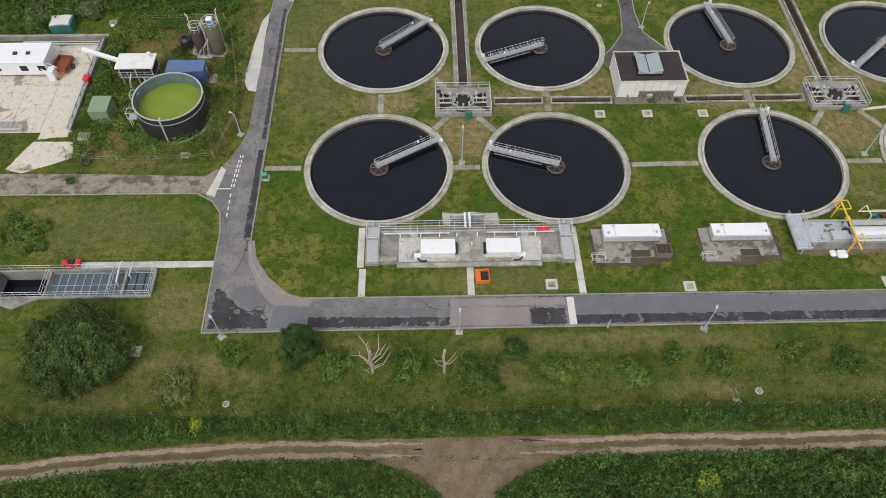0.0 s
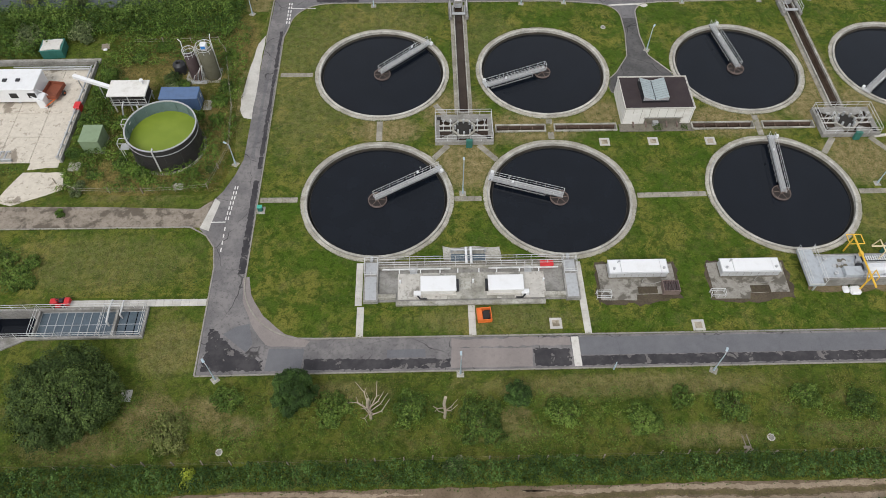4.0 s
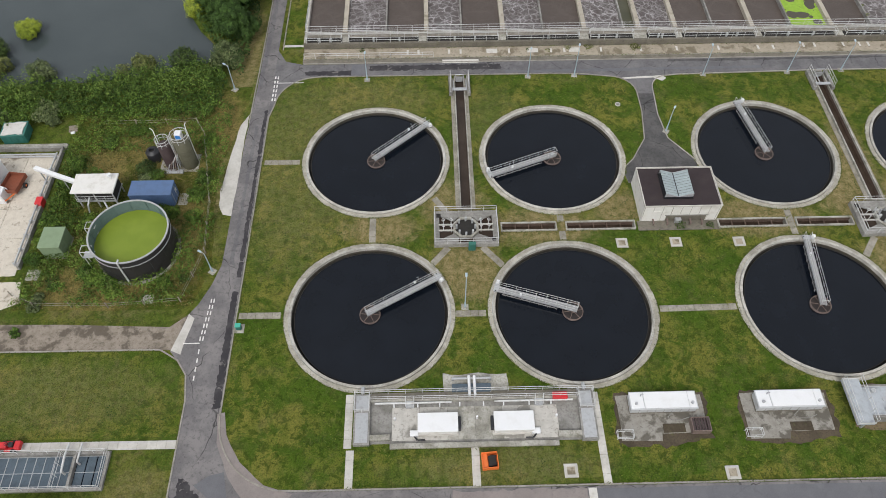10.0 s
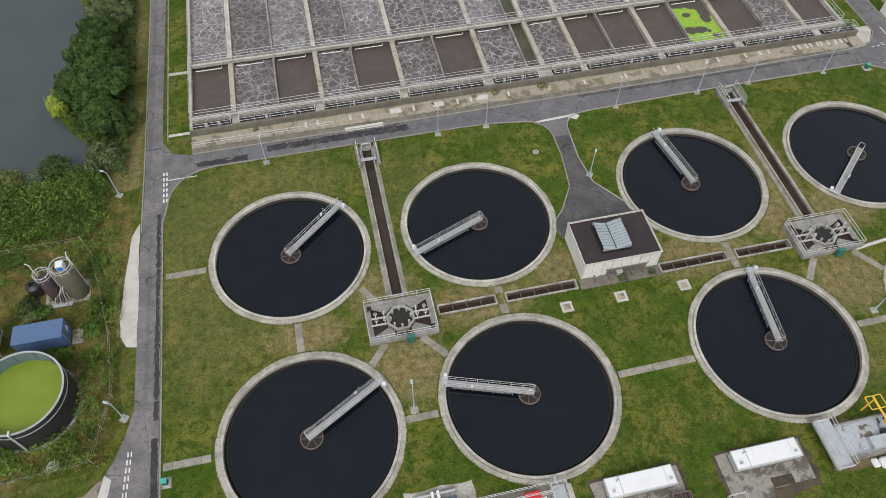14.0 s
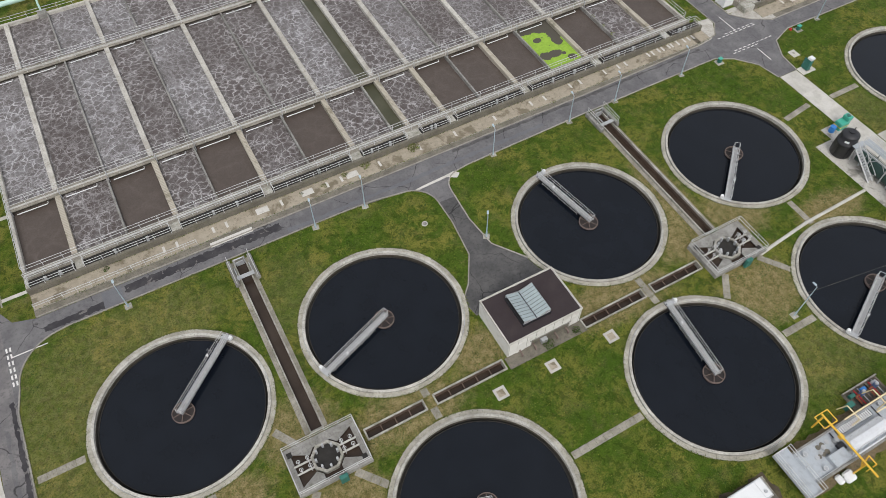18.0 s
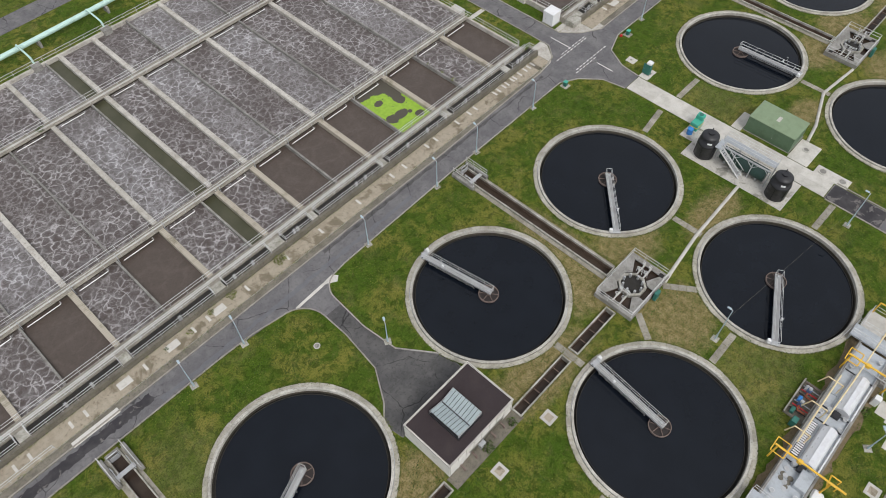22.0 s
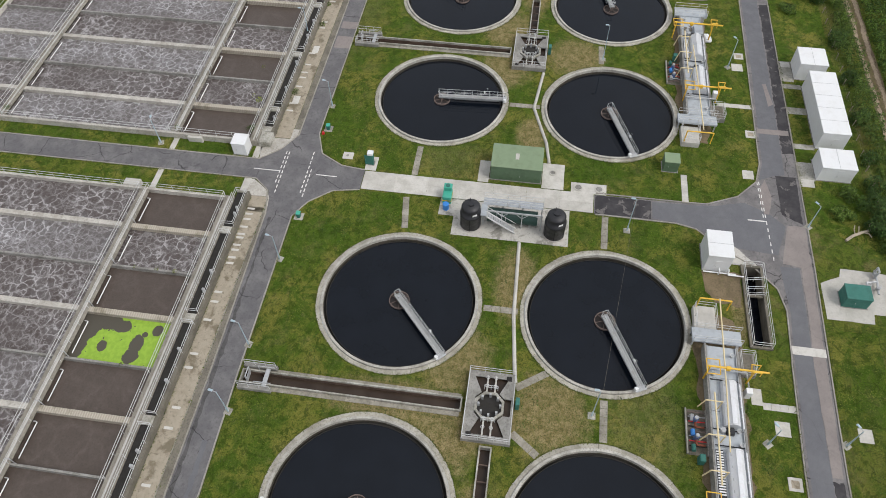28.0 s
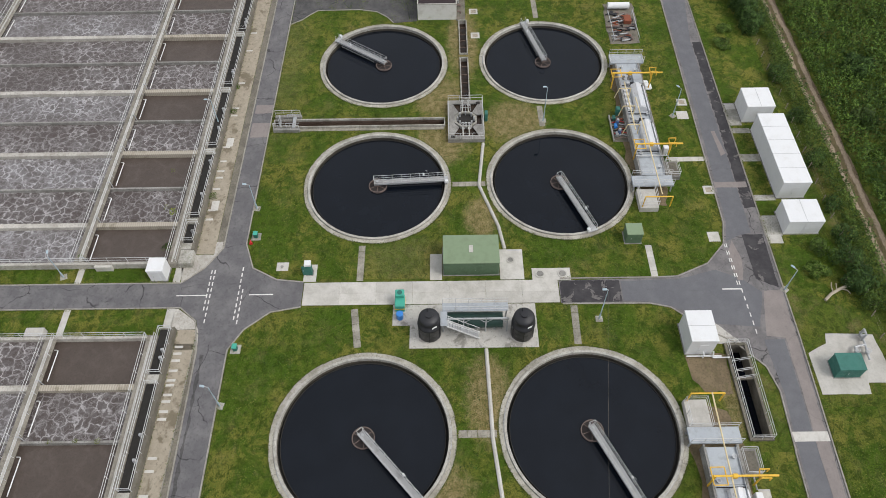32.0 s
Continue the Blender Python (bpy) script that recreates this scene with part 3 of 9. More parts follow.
def lathe(profile, n=64, a0=0.0, a1=360.0, closed=False):
    """A profile of (radius, height) turned about z; closed joins the profile's last point to its first."""
    bm = bmesh.new()
    full = a1 - a0 >= 359.99
    cols = n if full else n + 1
    rows = []
    for i in range(cols):
        t = radians(a0 + (a1 - a0) * i / n)
        rows.append([bm.verts.new((r * math.cos(t), r * math.sin(t), z)) for r, z in profile])
    m = len(profile)
    for i in range(n):
        a, b = rows[i], rows[(i + 1) % cols]
        for j in range(m if closed else m - 1):
            bm.faces.new((a[j], b[j], b[(j + 1) % m], a[(j + 1) % m]))
    if not full and closed:
        bm.faces.new(rows[0])
        bm.faces.new(rows[-1][::-1])
    bmesh.ops.recalc_face_normals(bm, faces=bm.faces[:])
    return bm


def disc(r, z0, z1, n=48, x=0.0, y=0.0):
    return slab([(x + r * math.cos(2 * math.pi * i / n), y + r * math.sin(2 * math.pi * i / n)) for i in range(n)], z0, z1)


def mesh_of(name, bm, material, smooth=False):
    me = bpy.data.meshes.new(name)
    bm.to_mesh(me)
    bm.free()
    if smooth:
        me.polygons.foreach_set("use_smooth", [True] * len(me.polygons))
    me.materials.append(material)
    return me


def part(name, bm, material, parent, label="", at=None, smooth=False):
    """One mesh object under a thing or a part. bm: a bmesh or a mesh made before."""
    me = bm if isinstance(bm, bpy.types.Mesh) else mesh_of(name, bm, material, smooth)
    ob = new(name, me)
    ob.parent = parent
    if at is not None:
        ob.matrix_basis = at if isinstance(at, Matrix) else Matrix.Translation(at)
    return tagged(ob, label)


def thing(name, label, category, at=(0, 0, 0), turn=0.0, group="", kind=""):
    ob = new(name)
    ob.empty_display_size = 0.2
    ob.matrix_basis = pose(*at, 0, 0, turn)
    return tagged(ob, label, category, group, kind)


def single(name, bm, material, label, category, at=(0, 0, 0), turn=0.0, group="", kind="", smooth=False):
    ob = new(name, mesh_of(name, bm, material, smooth))
    ob.matrix_basis = pose(*at, 0, 0, turn)
    return tagged(ob, label, category, group, kind)


def arc(cx, cy, r, a0, a1, n=10):
    return [(cx + r * math.cos(radians(a0 + (a1 - a0) * i / n)), cy + r * math.sin(radians(a0 + (a1 - a0) * i / n))) for i in range(n + 1)]


def ragged(pts, amount, step, seed):
    """The outline with points added along it and shaken, for worn and broken edges."""
    rng = random.Random(seed)
    out = []
    for (x0, y0), (x1, y1) in zip(pts, pts[1:] + pts[:1]):
        n = max(1, int(math.hypot(x1 - x0, y1 - y0) / step))
        for i in range(n):
            out.append((x0 + (x1 - x0) * i / n + rng.uniform(-amount, amount), y0 + (y1 - y0) * i / n + rng.uniform(-amount, amount)))
    return out


POST = mesh_of("post", tube(bmesh.new(), (0, 0, 0), (0, 0, 1.1), 0.028, 5), M_RAIL)


def handrail(pts, base, label="pale galvanised handrail along the walkway", step=2.0, parent=None, height=1.1, closed=False, group="handrails"):
    """Posts with a top and a middle rail along a line on the plan."""
    p = list(pts) + ([pts[0]] if closed else [])
    x0, y0 = p[0]
    if parent is None:
        top = thing("handrail", label, "handrail", (x0, y0, base), group=group)
        loc = [(x - x0, y - y0, 0.0) for x, y in p]
    else:
        top = parent
        loc = [(x, y, base) for x, y in p]
    for h in (1.0, 0.55):
        part("rail", run([(x, y, z + h * height) for x, y, z in loc], 0.034, 5), M_RAIL, top)
    for (xa, ya, za), (xb, yb, zb) in zip(loc, loc[1:]):
        n = max(1, round(math.hypot(xb - xa, yb - ya) / step))
        for i in range(n):
            part("post", POST, None, top, at=Matrix.Translation((xa + (xb - xa) * i / n, ya + (yb - ya) * i / n, za)) @ Matrix.Diagonal((1, 1, height / 1.1, 1)))
    if not closed:
        part("post", POST, None, top, at=Matrix.Translation(loc[-1]) @ Matrix.Diagonal((1, 1, height / 1.1, 1)))
    return top

# ---- ground, lawns, roads ----
TANKS = [(-6.75, 64.55, 29.7), (17.5, 64.45, 161.6), (47.5, 64.65, 84.0), (-6.7, 89.0, 41.5), (17.75, 89.0, -158.5), (47.65, 89.25, 99.8),
         (72.7, 89.4, -138.5), (73.2, 64.5, -154.5), (109.0, 89.5, -87.0), (109.2, 64.3, -158.8), (134.6, 89.7, 54.0), (134.8, 64.3, 15.5)]
CHANNELS_Y = ((4.6, 6.2, 80.0, 105.2), (59.2, 60.9, 80.2, 105.2), (120.2, 121.8, 80.2, 105.3))
CHANNELS_X = ((9.9, 16.8), (18.3, 27.0), (38.1, 46.8), (48.3, 55.5), (126.0, 135.6), (136.8, 145.3))
TANK_HOLE, SQUARE = 9.7, 10.45
CUTS = [(x0 + 0.08, x1 - 0.08, y0, y1) for x0, x1, y0, y1 in CHANNELS_Y] + [(x0, x1, 76.28, 77.52) for x0, x1 in CHANNELS_X]


def cut_ground(bm, z):
    """Cuts the round tank pits and the channel trenches out of a flat sheet at height z."""
    bmesh.ops.triangulate(bm, faces=bm.faces[:])
    xs_, ys_ = [v.co.x for v in bm.verts], [v.co.y for v in bm.verts]
    x_lo, x_hi, y_lo, y_hi = min(xs_), max(xs_), min(ys_), max(ys_)
    pits = [(x, y) for x, y, a in TANKS if x_lo < x < x_hi and y_lo < y < y_hi]
    rects = [(x - SQUARE, x + SQUARE, y - SQUARE, y + SQUARE) for x, y in pits] + [r for r in CUTS if x_lo < r[0] and r[1] < x_hi and y_lo < r[2] < y_hi]
    for axis, values in ((0, {v for r in rects for v in r[:2]}), (1, {v for r in rects for v in r[2:]})):
        for v in sorted(values):
            co, no = ((v, 0, 0), (1, 0, 0)) if axis == 0 else ((0, v, 0), (0, 1, 0))
            bmesh.ops.bisect_plane(bm, geom=bm.verts[:] + bm.edges[:] + bm.faces[:], plane_co=co, plane_no=no, dist=1e-5)
    gone = []
    for f in bm.faces:
        c = f.calc_center_median()
        if any(a < c.x < b and d < c.y < e for a, b, d, e in rects):
            gone.append(f)
    bmesh.ops.delete(bm, geom=gone, context="FACES")
    for x, y in pits:
        ring = []
        for i in range(64):
            a = 2 * math.pi * i / 64
            c, n = math.cos(a), math.sin(a)
            k = SQUARE / max(abs(c), abs(n))
            ring.append((bm.verts.new((x + TANK_HOLE * c, y + TANK_HOLE * n, z)), bm.verts.new((x + k * c, y + k * n, z))))
        for (a0, b0), (a1, b1) in zip(ring, ring[1:] + ring[:1]):
            bm.faces.new((a0, b0, b1, a1))
    bmesh.ops.recalc_face_normals(bm, faces=bm.faces[:])
    for f in bm.faces:
        if f.normal.z < 0:
            f.normal_flip()
    return bm


HOLES = [(-52.4, -33.7, 44.7, 48.2), (72.0, 83.2, 45.6, 47.6)]
xs = sorted({-2600.0, 2600.0, *[v for h in HOLES for v in h[:2]], *range(-120, 241, 40)})
ys = sorted({-2600.0, 2600.0, *[v for h in HOLES for v in h[2:]], *range(-40, 281, 40)})
gb = bmesh.new()
gv = {(x, y): gb.verts.new((x, y, 0)) for x in xs for y in ys}
for xa, xb in zip(xs, xs[1:]):
    for ya, yb in zip(ys, ys[1:]):
        if not any(a <= xa and xb <= b and c <= ya and yb <= d for a, b, c, d in HOLES):
            gb.faces.new((gv[xa, ya], gv[xb, ya], gv[xb, yb], gv[xa, yb]))
single("ground", cut_ground(gb, 0.0), M_ROUGH, "rough olive grass ground with straw-coloured patches", "ground", kind="structure")


WEST_LAWN = [(-90, 50.0), (-27.0, 50.0), (-26.9, 54.5), (-27.4, 57.3), (-29.2, 59.4), (-30.8, 60.2), (-90, 60.4)]
LAWNS = [WEST_LAWN]


def lawn_sheet(pts, label, z=0.02):
    """A mown lawn: one flat sheet with the tank pits and trenches cut out of it."""
    bm = bmesh.new()
    bm.faces.new([bm.verts.new((x, y, z)) for x, y in pts])
    LAWNS.append(pts)
    return single("lawn", cut_ground(bm, z), M_LAWN, label, "lawn", kind="structure")


def sheet(name, pts, material, label, category, z=0.02, kind="structure"):
    return single(name, slab(pts, -0.05, z), material, label, category, kind=kind)


# mown lawns between the tanks
lawn_sheet([(-13.5, 44.0), (58.0, 44.0), (70.5, 43.6), (70.5, 47.5), (83.6, 47.7), (85.3, 49.3), (88.6, 53.0), (89.2, 55.5), (89.2, 98), (88.6, 101.5), (86.2, 104.4), (83.5, 105.9),
               (38.6, 105.3)] + arc(37.2, 102.4, 2.6, 90, 180, 6) + [(34.2, 97.0), (34.7, 92.2), (38.2, 87.2), (38.2, 84.0), (27.4, 84.0), (27.0, 86.4), (28.9, 88.4), (31.2, 92.2), (31.8, 97.7)]
      + arc(28.2, 101.5, 3.6, 0, 90, 6) + [(20, 105.9), (-15.5, 105.9)] + arc(-16.0, 99.9, 5.9, 95, 180, 8) + [(-22.4, 95), (-22.5, 54.0)] + arc(-14.3, 52.2, 8.2, 180, 262, 10),
      "mown green lawn round the settling tanks")
lawn_sheet([(93.0, 54.0), (93.2, 51.5), (95.0, 47.2), (98.0, 44.5), (101.5, 43.7), (152, 42.6), (230, 42.6), (230, 105.9), (153, 105.9), (99.0, 106.0), (95.2, 104.6), (93.4, 101.5)],
      "mown green lawn round the eastern settling tanks")
sheet("lawn", WEST_LAWN, M_LAWN, "mown green lawn west of the site road", "lawn")
sheet("lawn", [(-90, 39.6), (-26.7, 39.6), (-26.7, 48.5), (-33.2, 48.5), (-33.2, 44.2), (-47.1, 44.2), (-50.0, 42.6), (-90, 42.6)], M_ROUGH, "worn grass round the sunken basin", "lawn")
sheet("lawn", [(-21.9, 112.5), (-18.9, 112.5), (-18.9, 179.5), (-21.5, 179.5)], M_LAWN, "narrow grass strip beside the aeration tanks", "lawn")
sheet("lawn", [(85.1, 113.4), (89.5, 113.4), (89.5, 200), (85.1, 200)], M_LAWN, "narrow grass strip beside the aeration tanks", "lawn")
sheet("lawn", [(92.9, 114.4), (95.4, 115.4), (95.4, 200), (92.9, 200)], M_LAWN, "narrow grass strip beside the aeration tanks", "lawn")
sheet("lawn", [(-18.85, 167.4), (85.05, 167.4), (85.05, 179.55), (-18.85, 179.55)], M_LAWN, "grass bank north of the aeration tanks", "lawn")
sheet("lawn", [(64.0, 33.0), (75.5, 33.0), (75.5, 38.7), (64.0, 39.2)], M_LAWN, "mown verge beside the south road", "lawn")
sheet("lawn", [(87.0, 30.5), (160, 29.6), (160, 37.8), (92.5, 38.5)], M_LAWN, "mown verge beside the south road", "lawn")

# roads: each is a sheet of its own, worn patches lie on it
ROAD_Z = 0.035
sheet("road", [(-26.5, 39.6), (58.0, 39.6), (66, 39.4), (84, 38.8), (152, 38.1), (260, 37.6), (260, 42.4), (152, 42.5), (101.5, 43.5), (98.0, 44.3), (95.0, 47.0), (93.2, 51.3), (92.9, 54.0), (92.7, 66.2), (89.4, 66.2), (89.2, 55.5),
               (88.6, 53.0), (85.5, 49.2), (83.8, 46.5), (80.5, 43.6), (77.5, 42.9), (70.5, 43.2), (58.0, 43.6), (-13.5, 43.8)] + arc(-14.3, 52.2, 8.4, 262, 180, 10) + [(-22.6, 95), (-22.6, 120), (-22.0, 175), (-22.0, 260), (-24.9, 260), (-24.7, 140), (-24.9, 104), (-25.3, 93), (-25.4, 72),
               (-26.2, 69), (-27.4, 66.2), (-28.3, 64.9), (-29.5, 60.1), (-28.4, 58.8), (-27.2, 57.0), (-26.7, 54)], M_ROAD_OLD, "worn grey asphalt site road with dark scars", "road", ROAD_Z)
sheet("road", [(-22.6, 97.5), (-21.9, 100.2)] + arc(-16.0, 100.1, 5.85, 178, 95, 8) + [(-15.5, 106.1), (20, 106.1), (24.5, 105.6)] + arc(28.2, 101.5, 3.8, 88, 0, 6) + [(32.0, 97.7), (31.3, 92.0), (29.0, 88.2), (27.2, 86.4), (27.6, 84.0), (38.1, 84.0), (38.0, 87.4), (34.5, 92.3), (34.0, 97.0)]
      + arc(37.2, 102.4, 2.9, 180, 92, 6) + [(38.6, 105.5), (83.5, 106.1), (86.2, 104.6), (88.6, 101.7), (89.4, 98.0), (93.0, 98.0), (93.3, 101.4), (95.2, 104.8), (99.0, 106.2), (260, 105.9), (260, 108.9), (98.4, 108.9), (95.2, 110.8), (93.0, 113.4), (93.0, 260), (89.5, 260), (89.5, 112.7), (87.6, 110.4), (83.6, 109.5),
      (60, 109.0), (-18.5, 108.8), (-21.2, 109.6), (-22.6, 112.2)], M_ROAD, "cracked grey asphalt road beside the aeration tanks", "road", ROAD_Z + 0.005)
sheet("road", [(-90, 60.6), (-30.6, 60.3), (-29.4, 60.3), (-28.3, 64.9), (-30.2, 63.3), (-42.6, 63.9), (-90, 65.0)], M_MUDROAD, "muddy concrete side road", "road", 0.03)
sheet("road", [(20, 179.6), (140, 180.5), (140, 184.6), (20, 184.0), (-60, 184.0), (-60, 179.6)], M_ROAD, "grey road north of the pipe", "road", 0.03)


def patch(pts, material, label, z, seed, amount=0.06, step=0.6, category="road patch"):
    if material is M_ROAD_DARK:
        amount, step = amount * 0.75, step * 0.5
    return single("road_patch", slab(ragged(pts, amount, step, seed), ROAD_Z - 0.02, ROAD_Z + z), material, label, category, group="road patches")


patch([(17.3, 41.15), (53, 41.1), (66.6, 41.0), (84, 40.6), (84, 43.0), (77, 42.6), (70.5, 43.0), (58, 43.3), (17.3, 43.45)], M_ROAD_NEW, "smooth grey resurfaced half of the road", 0.012, 1, 0.03, 2)
patch([(17.2, 39.85), (57, 39.9), (57, 41.0), (17.2, 41.05)], M_ROAD_DARK, "dark worn edge strip of asphalt", 0.008, 2, 0.12, 0.5)
patch([(2.3, 39.85), (11.6, 39.85), (11.7, 42.2), (2.4, 42.3)], M_ROAD_PINK, "pinkish asphalt patch across the road", 0.012, 3, 0.03, 2)
patch([(2.5, 42.4), (16.2, 42.5), (16.2, 43.5), (2.5, 43.5)], M_ROAD_PINK, "pinkish worn asphalt beside the kerb", 0.008, 4, 0.15, 0.5)
patch([(11.9, 39.85), (16.1, 39.85), (16.1, 42.0), (11.9, 42.1)], M_ROAD_DARK, "dark tarred patch beside the white stripe", 0.008, 5, 0.15, 0.5)
patch([(-14.5, 39.9), (2.2, 39.9), (2.2, 41.0), (-14.5, 41.3)], M_ROAD_DARK, "dark tarred strip along the road edge", 0.008, 6, 0.15, 0.5)
patch([(-5.0, 41.3), (-0.6, 41.3), (-0.6, 42.3), (-5.0, 42.3)], M_ROAD_NEW, "pale rectangular asphalt repair", 0.012, 7, 0.04, 2)
patch([(-18.8, 39.9), (-14.8, 39.9), (-14.5, 42.6), (-18.6, 42.7)], M_ROAD_NEW, "pale grey asphalt repair at the bend", 0.012, 8, 0.06, 1)
patch([(-18.4, 43.0), (-14.5, 42.9), (-14.0, 43.6), (-17.0, 44.6), (-19.8, 47.0), (-21.6, 50.0), (-22.1, 52.6), (-22.9, 52.4), (-22.5, 49.2), (-20.8, 45.4), (-19.0, 43.2)], M_ROAD_PINK, "pinkish asphalt sweep along the inner kerb of the bend", 0.012, 9, 0.05, 1)
patch([(-24.2, 44.7), (-22.8, 45.7), (-21.3, 46.0), (-20.6, 43.4), (-21.2, 42.3)], M_ROAD_NEW, "pale grey asphalt repair at the bend", 0.014, 10, 0.05, 1)
patch([(-26.0, 40.0), (-19.2, 40.0), (-19.2, 41.2), (-21.6, 42.0), (-24.4, 44.3), (-25.0, 45.3), (-25.8, 45.4)], M_ROAD_DARK, "dark scarred asphalt in the outer corner", 0.006, 11, 0.2, 0.5)
patch([(-22.7, 53.0), (-22.8, 68.0), (-23.5, 68.0), (-23.6, 53.0)], M_ROAD_DARK, "dark strip of asphalt beside the kerb", 0.008, 12, 0.12, 0.6)
patch([(-22.75, 70), (-22.75, 99), (-23.2, 99), (-23.3, 70)], M_ROAD_DARK, "dark strip of asphalt beside the kerb", 0.008, 13, 0.12, 0.6)
patch([(57.5, 39.9), (75.8, 39.35), (83.5, 39.1), (90.8, 39.0), (90.8, 41.2), (84.5, 42.6), (84.2, 40.4), (75.8, 40.6), (70, 40.9), (57.5, 41.0)], M_ROAD_PINK, "pinkish asphalt along the road edge", 0.013, 14, 0.06, 1)
patch([(91.2, 39.2), (99.5, 38.95), (99.5, 41.7), (92.6, 41.7)], M_ROAD_DARK, "dark rectangular asphalt patch at the junction", 0.012, 15, 0.05, 1)
patch([(104, 38.6), (122, 38.4), (139, 38.2), (139, 39.7), (122, 39.9), (104, 40.2)], M_ROAD_DARK, "dark asphalt strip along the road edge", 0.012, 16, 0.15, 0.7)
patch([(99.8, 40.4), (122, 40.1), (139, 39.9), (152, 38.3), (152, 42.3), (122, 42.6), (101.6, 43.2), (98.4, 44.0), (99.4, 42.0)], M_ROAD_NEW, "smooth grey resurfaced road", 0.010, 30, 0.03, 2)
patch([(85.8, 43.0), (90.6, 41.4), (92.4, 43.2), (94.0, 46.4), (92.7, 51.2), (92.5, 58.5), (89.6, 58.5), (89.4, 55.5), (88.8, 52.8), (86.2, 48.6)], M_ROAD_NEW, "smooth grey asphalt at the junction", 0.009, 31, 0.05, 1.5)
patch([(107.6, 38.8), (108.6, 38.8), (108.6, 43.2), (107.6, 43.2)], M_ROAD_PINK, "pale asphalt strip across the road", 0.015, 17, 0.04, 1)
patch([(97.0, 44.0), (98.6, 43.2), (95.2, 42.6), (92.4, 43.3), (92.4, 43.9), (94.5, 44.2)], M_ROAD_PINK, "pale worn asphalt at the junction mouth", 0.013, 18, 0.08, 0.7)
patch([(89.5, 58.7), (92.65, 58.7), (92.65, 66.1), (89.5, 66.1)], M_ROAD_DARK, "dark asphalt patch on the cross road", 0.012, 19, 0.05, 1)
patch([(114.0, 40.2), (118.5, 40.8), (118.5, 41.3), (113.5, 41.0)], M_ROAD_PINK, "pale wedge-shaped road repair", 0.016, 20, 0.05, 1)
patch([(-11.0, 106.2), (-8.6, 106.2), (-8.6, 108.6), (-11.0, 108.6)], M_ROAD_NEW, "pale square asphalt repair", 0.014, 21, 0.04, 1)
patch([(118.5, 106.1), (121.5, 106.1), (121.5, 108.7), (118.5, 108.7)], M_ROAD_PINK, "pale asphalt band over the channel", 0.014, 22, 0.04, 1)
patch([(123.6, 106.1), (125.4, 106.1), (125.4, 108.7), (123.6, 108.7)], M_ROAD_PINK, "pale asphalt band over the channel", 0.014, 23, 0.04, 1)
patch([(-18, 106.3), (-8.8, 106.3), (-8.8, 107.4), (-18, 107.2)], M_ROAD_DARK, "dark worn asphalt strip", 0.008, 24, 0.15, 0.6)
patch([(-8.3, 107.2), (12, 107.2), (12, 108.4), (-8.3, 108.4)], M_ROAD_DARK, "dark worn asphalt strip", 0.006, 25, 0.2, 0.6)
patch([(-25.3, 79.6), (-26.4, 79.8), (-27.2, 81.2), (-27.4, 84), (-27.1, 89), (-26.3, 96.0), (-25.4, 98.2)][::-1], M_CONC_PALE, "pale concrete lay-by strip", 0.006, 26, 0.07, 1.2)
patch([(-29.5, 60.2), (-28.3, 59.7), (-27.5, 64.4), (-28.2, 65.0)], M_CONC_PALE, "pale concrete slab at the road mouth", 0.008, 27, 0.04, 1)
patch([(-57.3, 65.1), (-55.0, 64.3), (-48.8, 66.9), (-49.6, 70.0), (-55.1, 70.1)], M_YARD, "stained pale concrete ramp to the yard", 0.01, 28, 0.06, 1)

patch([(32.0, 101.3), (31.9, 97.7), (31.2, 92.1), (28.9, 88.3), (27.3, 86.4), (27.7, 84.1), (38.0, 84.1), (37.9, 87.2), (34.6, 92.2), (34.1, 97.0), (34.4, 101.3)], M_ROAD_MID, "dark cracked asphalt of the driveway", 0.014, 40, 0.05, 1.0)
patch([(30.2, 104.5), (35.0, 104.75), (36.2, 104.0), (36.9, 104.6), (36.4, 105.3), (35.0, 105.15), (30.2, 104.85)], M_CONC_PALE, "pale concrete strip across the driveway mouth", 0.016, 41, 0.03, 1.0)
patch([(12.5, 106.4), (30, 106.4), (52, 106.6), (52, 107.1), (30, 107.0), (12.5, 106.9)], M_ROAD_NEW, "dark wheel-worn strip of asphalt", 0.012, 42, 0.15, 0.8)
patch([(38, 108.3), (60, 108.4), (83, 108.7), (83, 109.0), (60, 108.85), (38, 108.75)], M_ROAD_MID, "damp dark edge of the road", 0.012, 43, 0.12, 0.8)
patch([(-24.4, 72), (-23.9, 72), (-23.8, 96), (-24.2, 96)], M_ROAD, "dark wheel-worn strip of asphalt", 0.012, 44, 0.15, 0.8)
patch([(-24.7, 104), (-24.1, 104), (-23.7, 130), (-23.7, 160), (-24.3, 160), (-24.4, 130)], M_ROAD, "dark wheel-worn strip of asphalt", 0.012, 45, 0.15, 0.8)

EAST_DRIVE = [(145.0, 106.1), (146.4, 104.0), (147.8, 102.8), (148.9, 101.6), (149.0, 94.4), (148.3, 91.4), (146.8, 89.6), (145.2, 88.5), (145.6, 84.5), (162, 84.5), (162, 106.1)]
sheet("road", EAST_DRIVE, M_ROAD_MID, "dark cracked asphalt of the eastern driveway", "road", ROAD_Z + 0.012)

# painted lines
def line(x0, x1, y0, y1, label="white painted road line"):
    return single("road_marking", box(x0, x1, y0, y1, ROAD_Z + 0.018, ROAD_Z + 0.022), M_PAINT, label, "road marking", group="road markings")


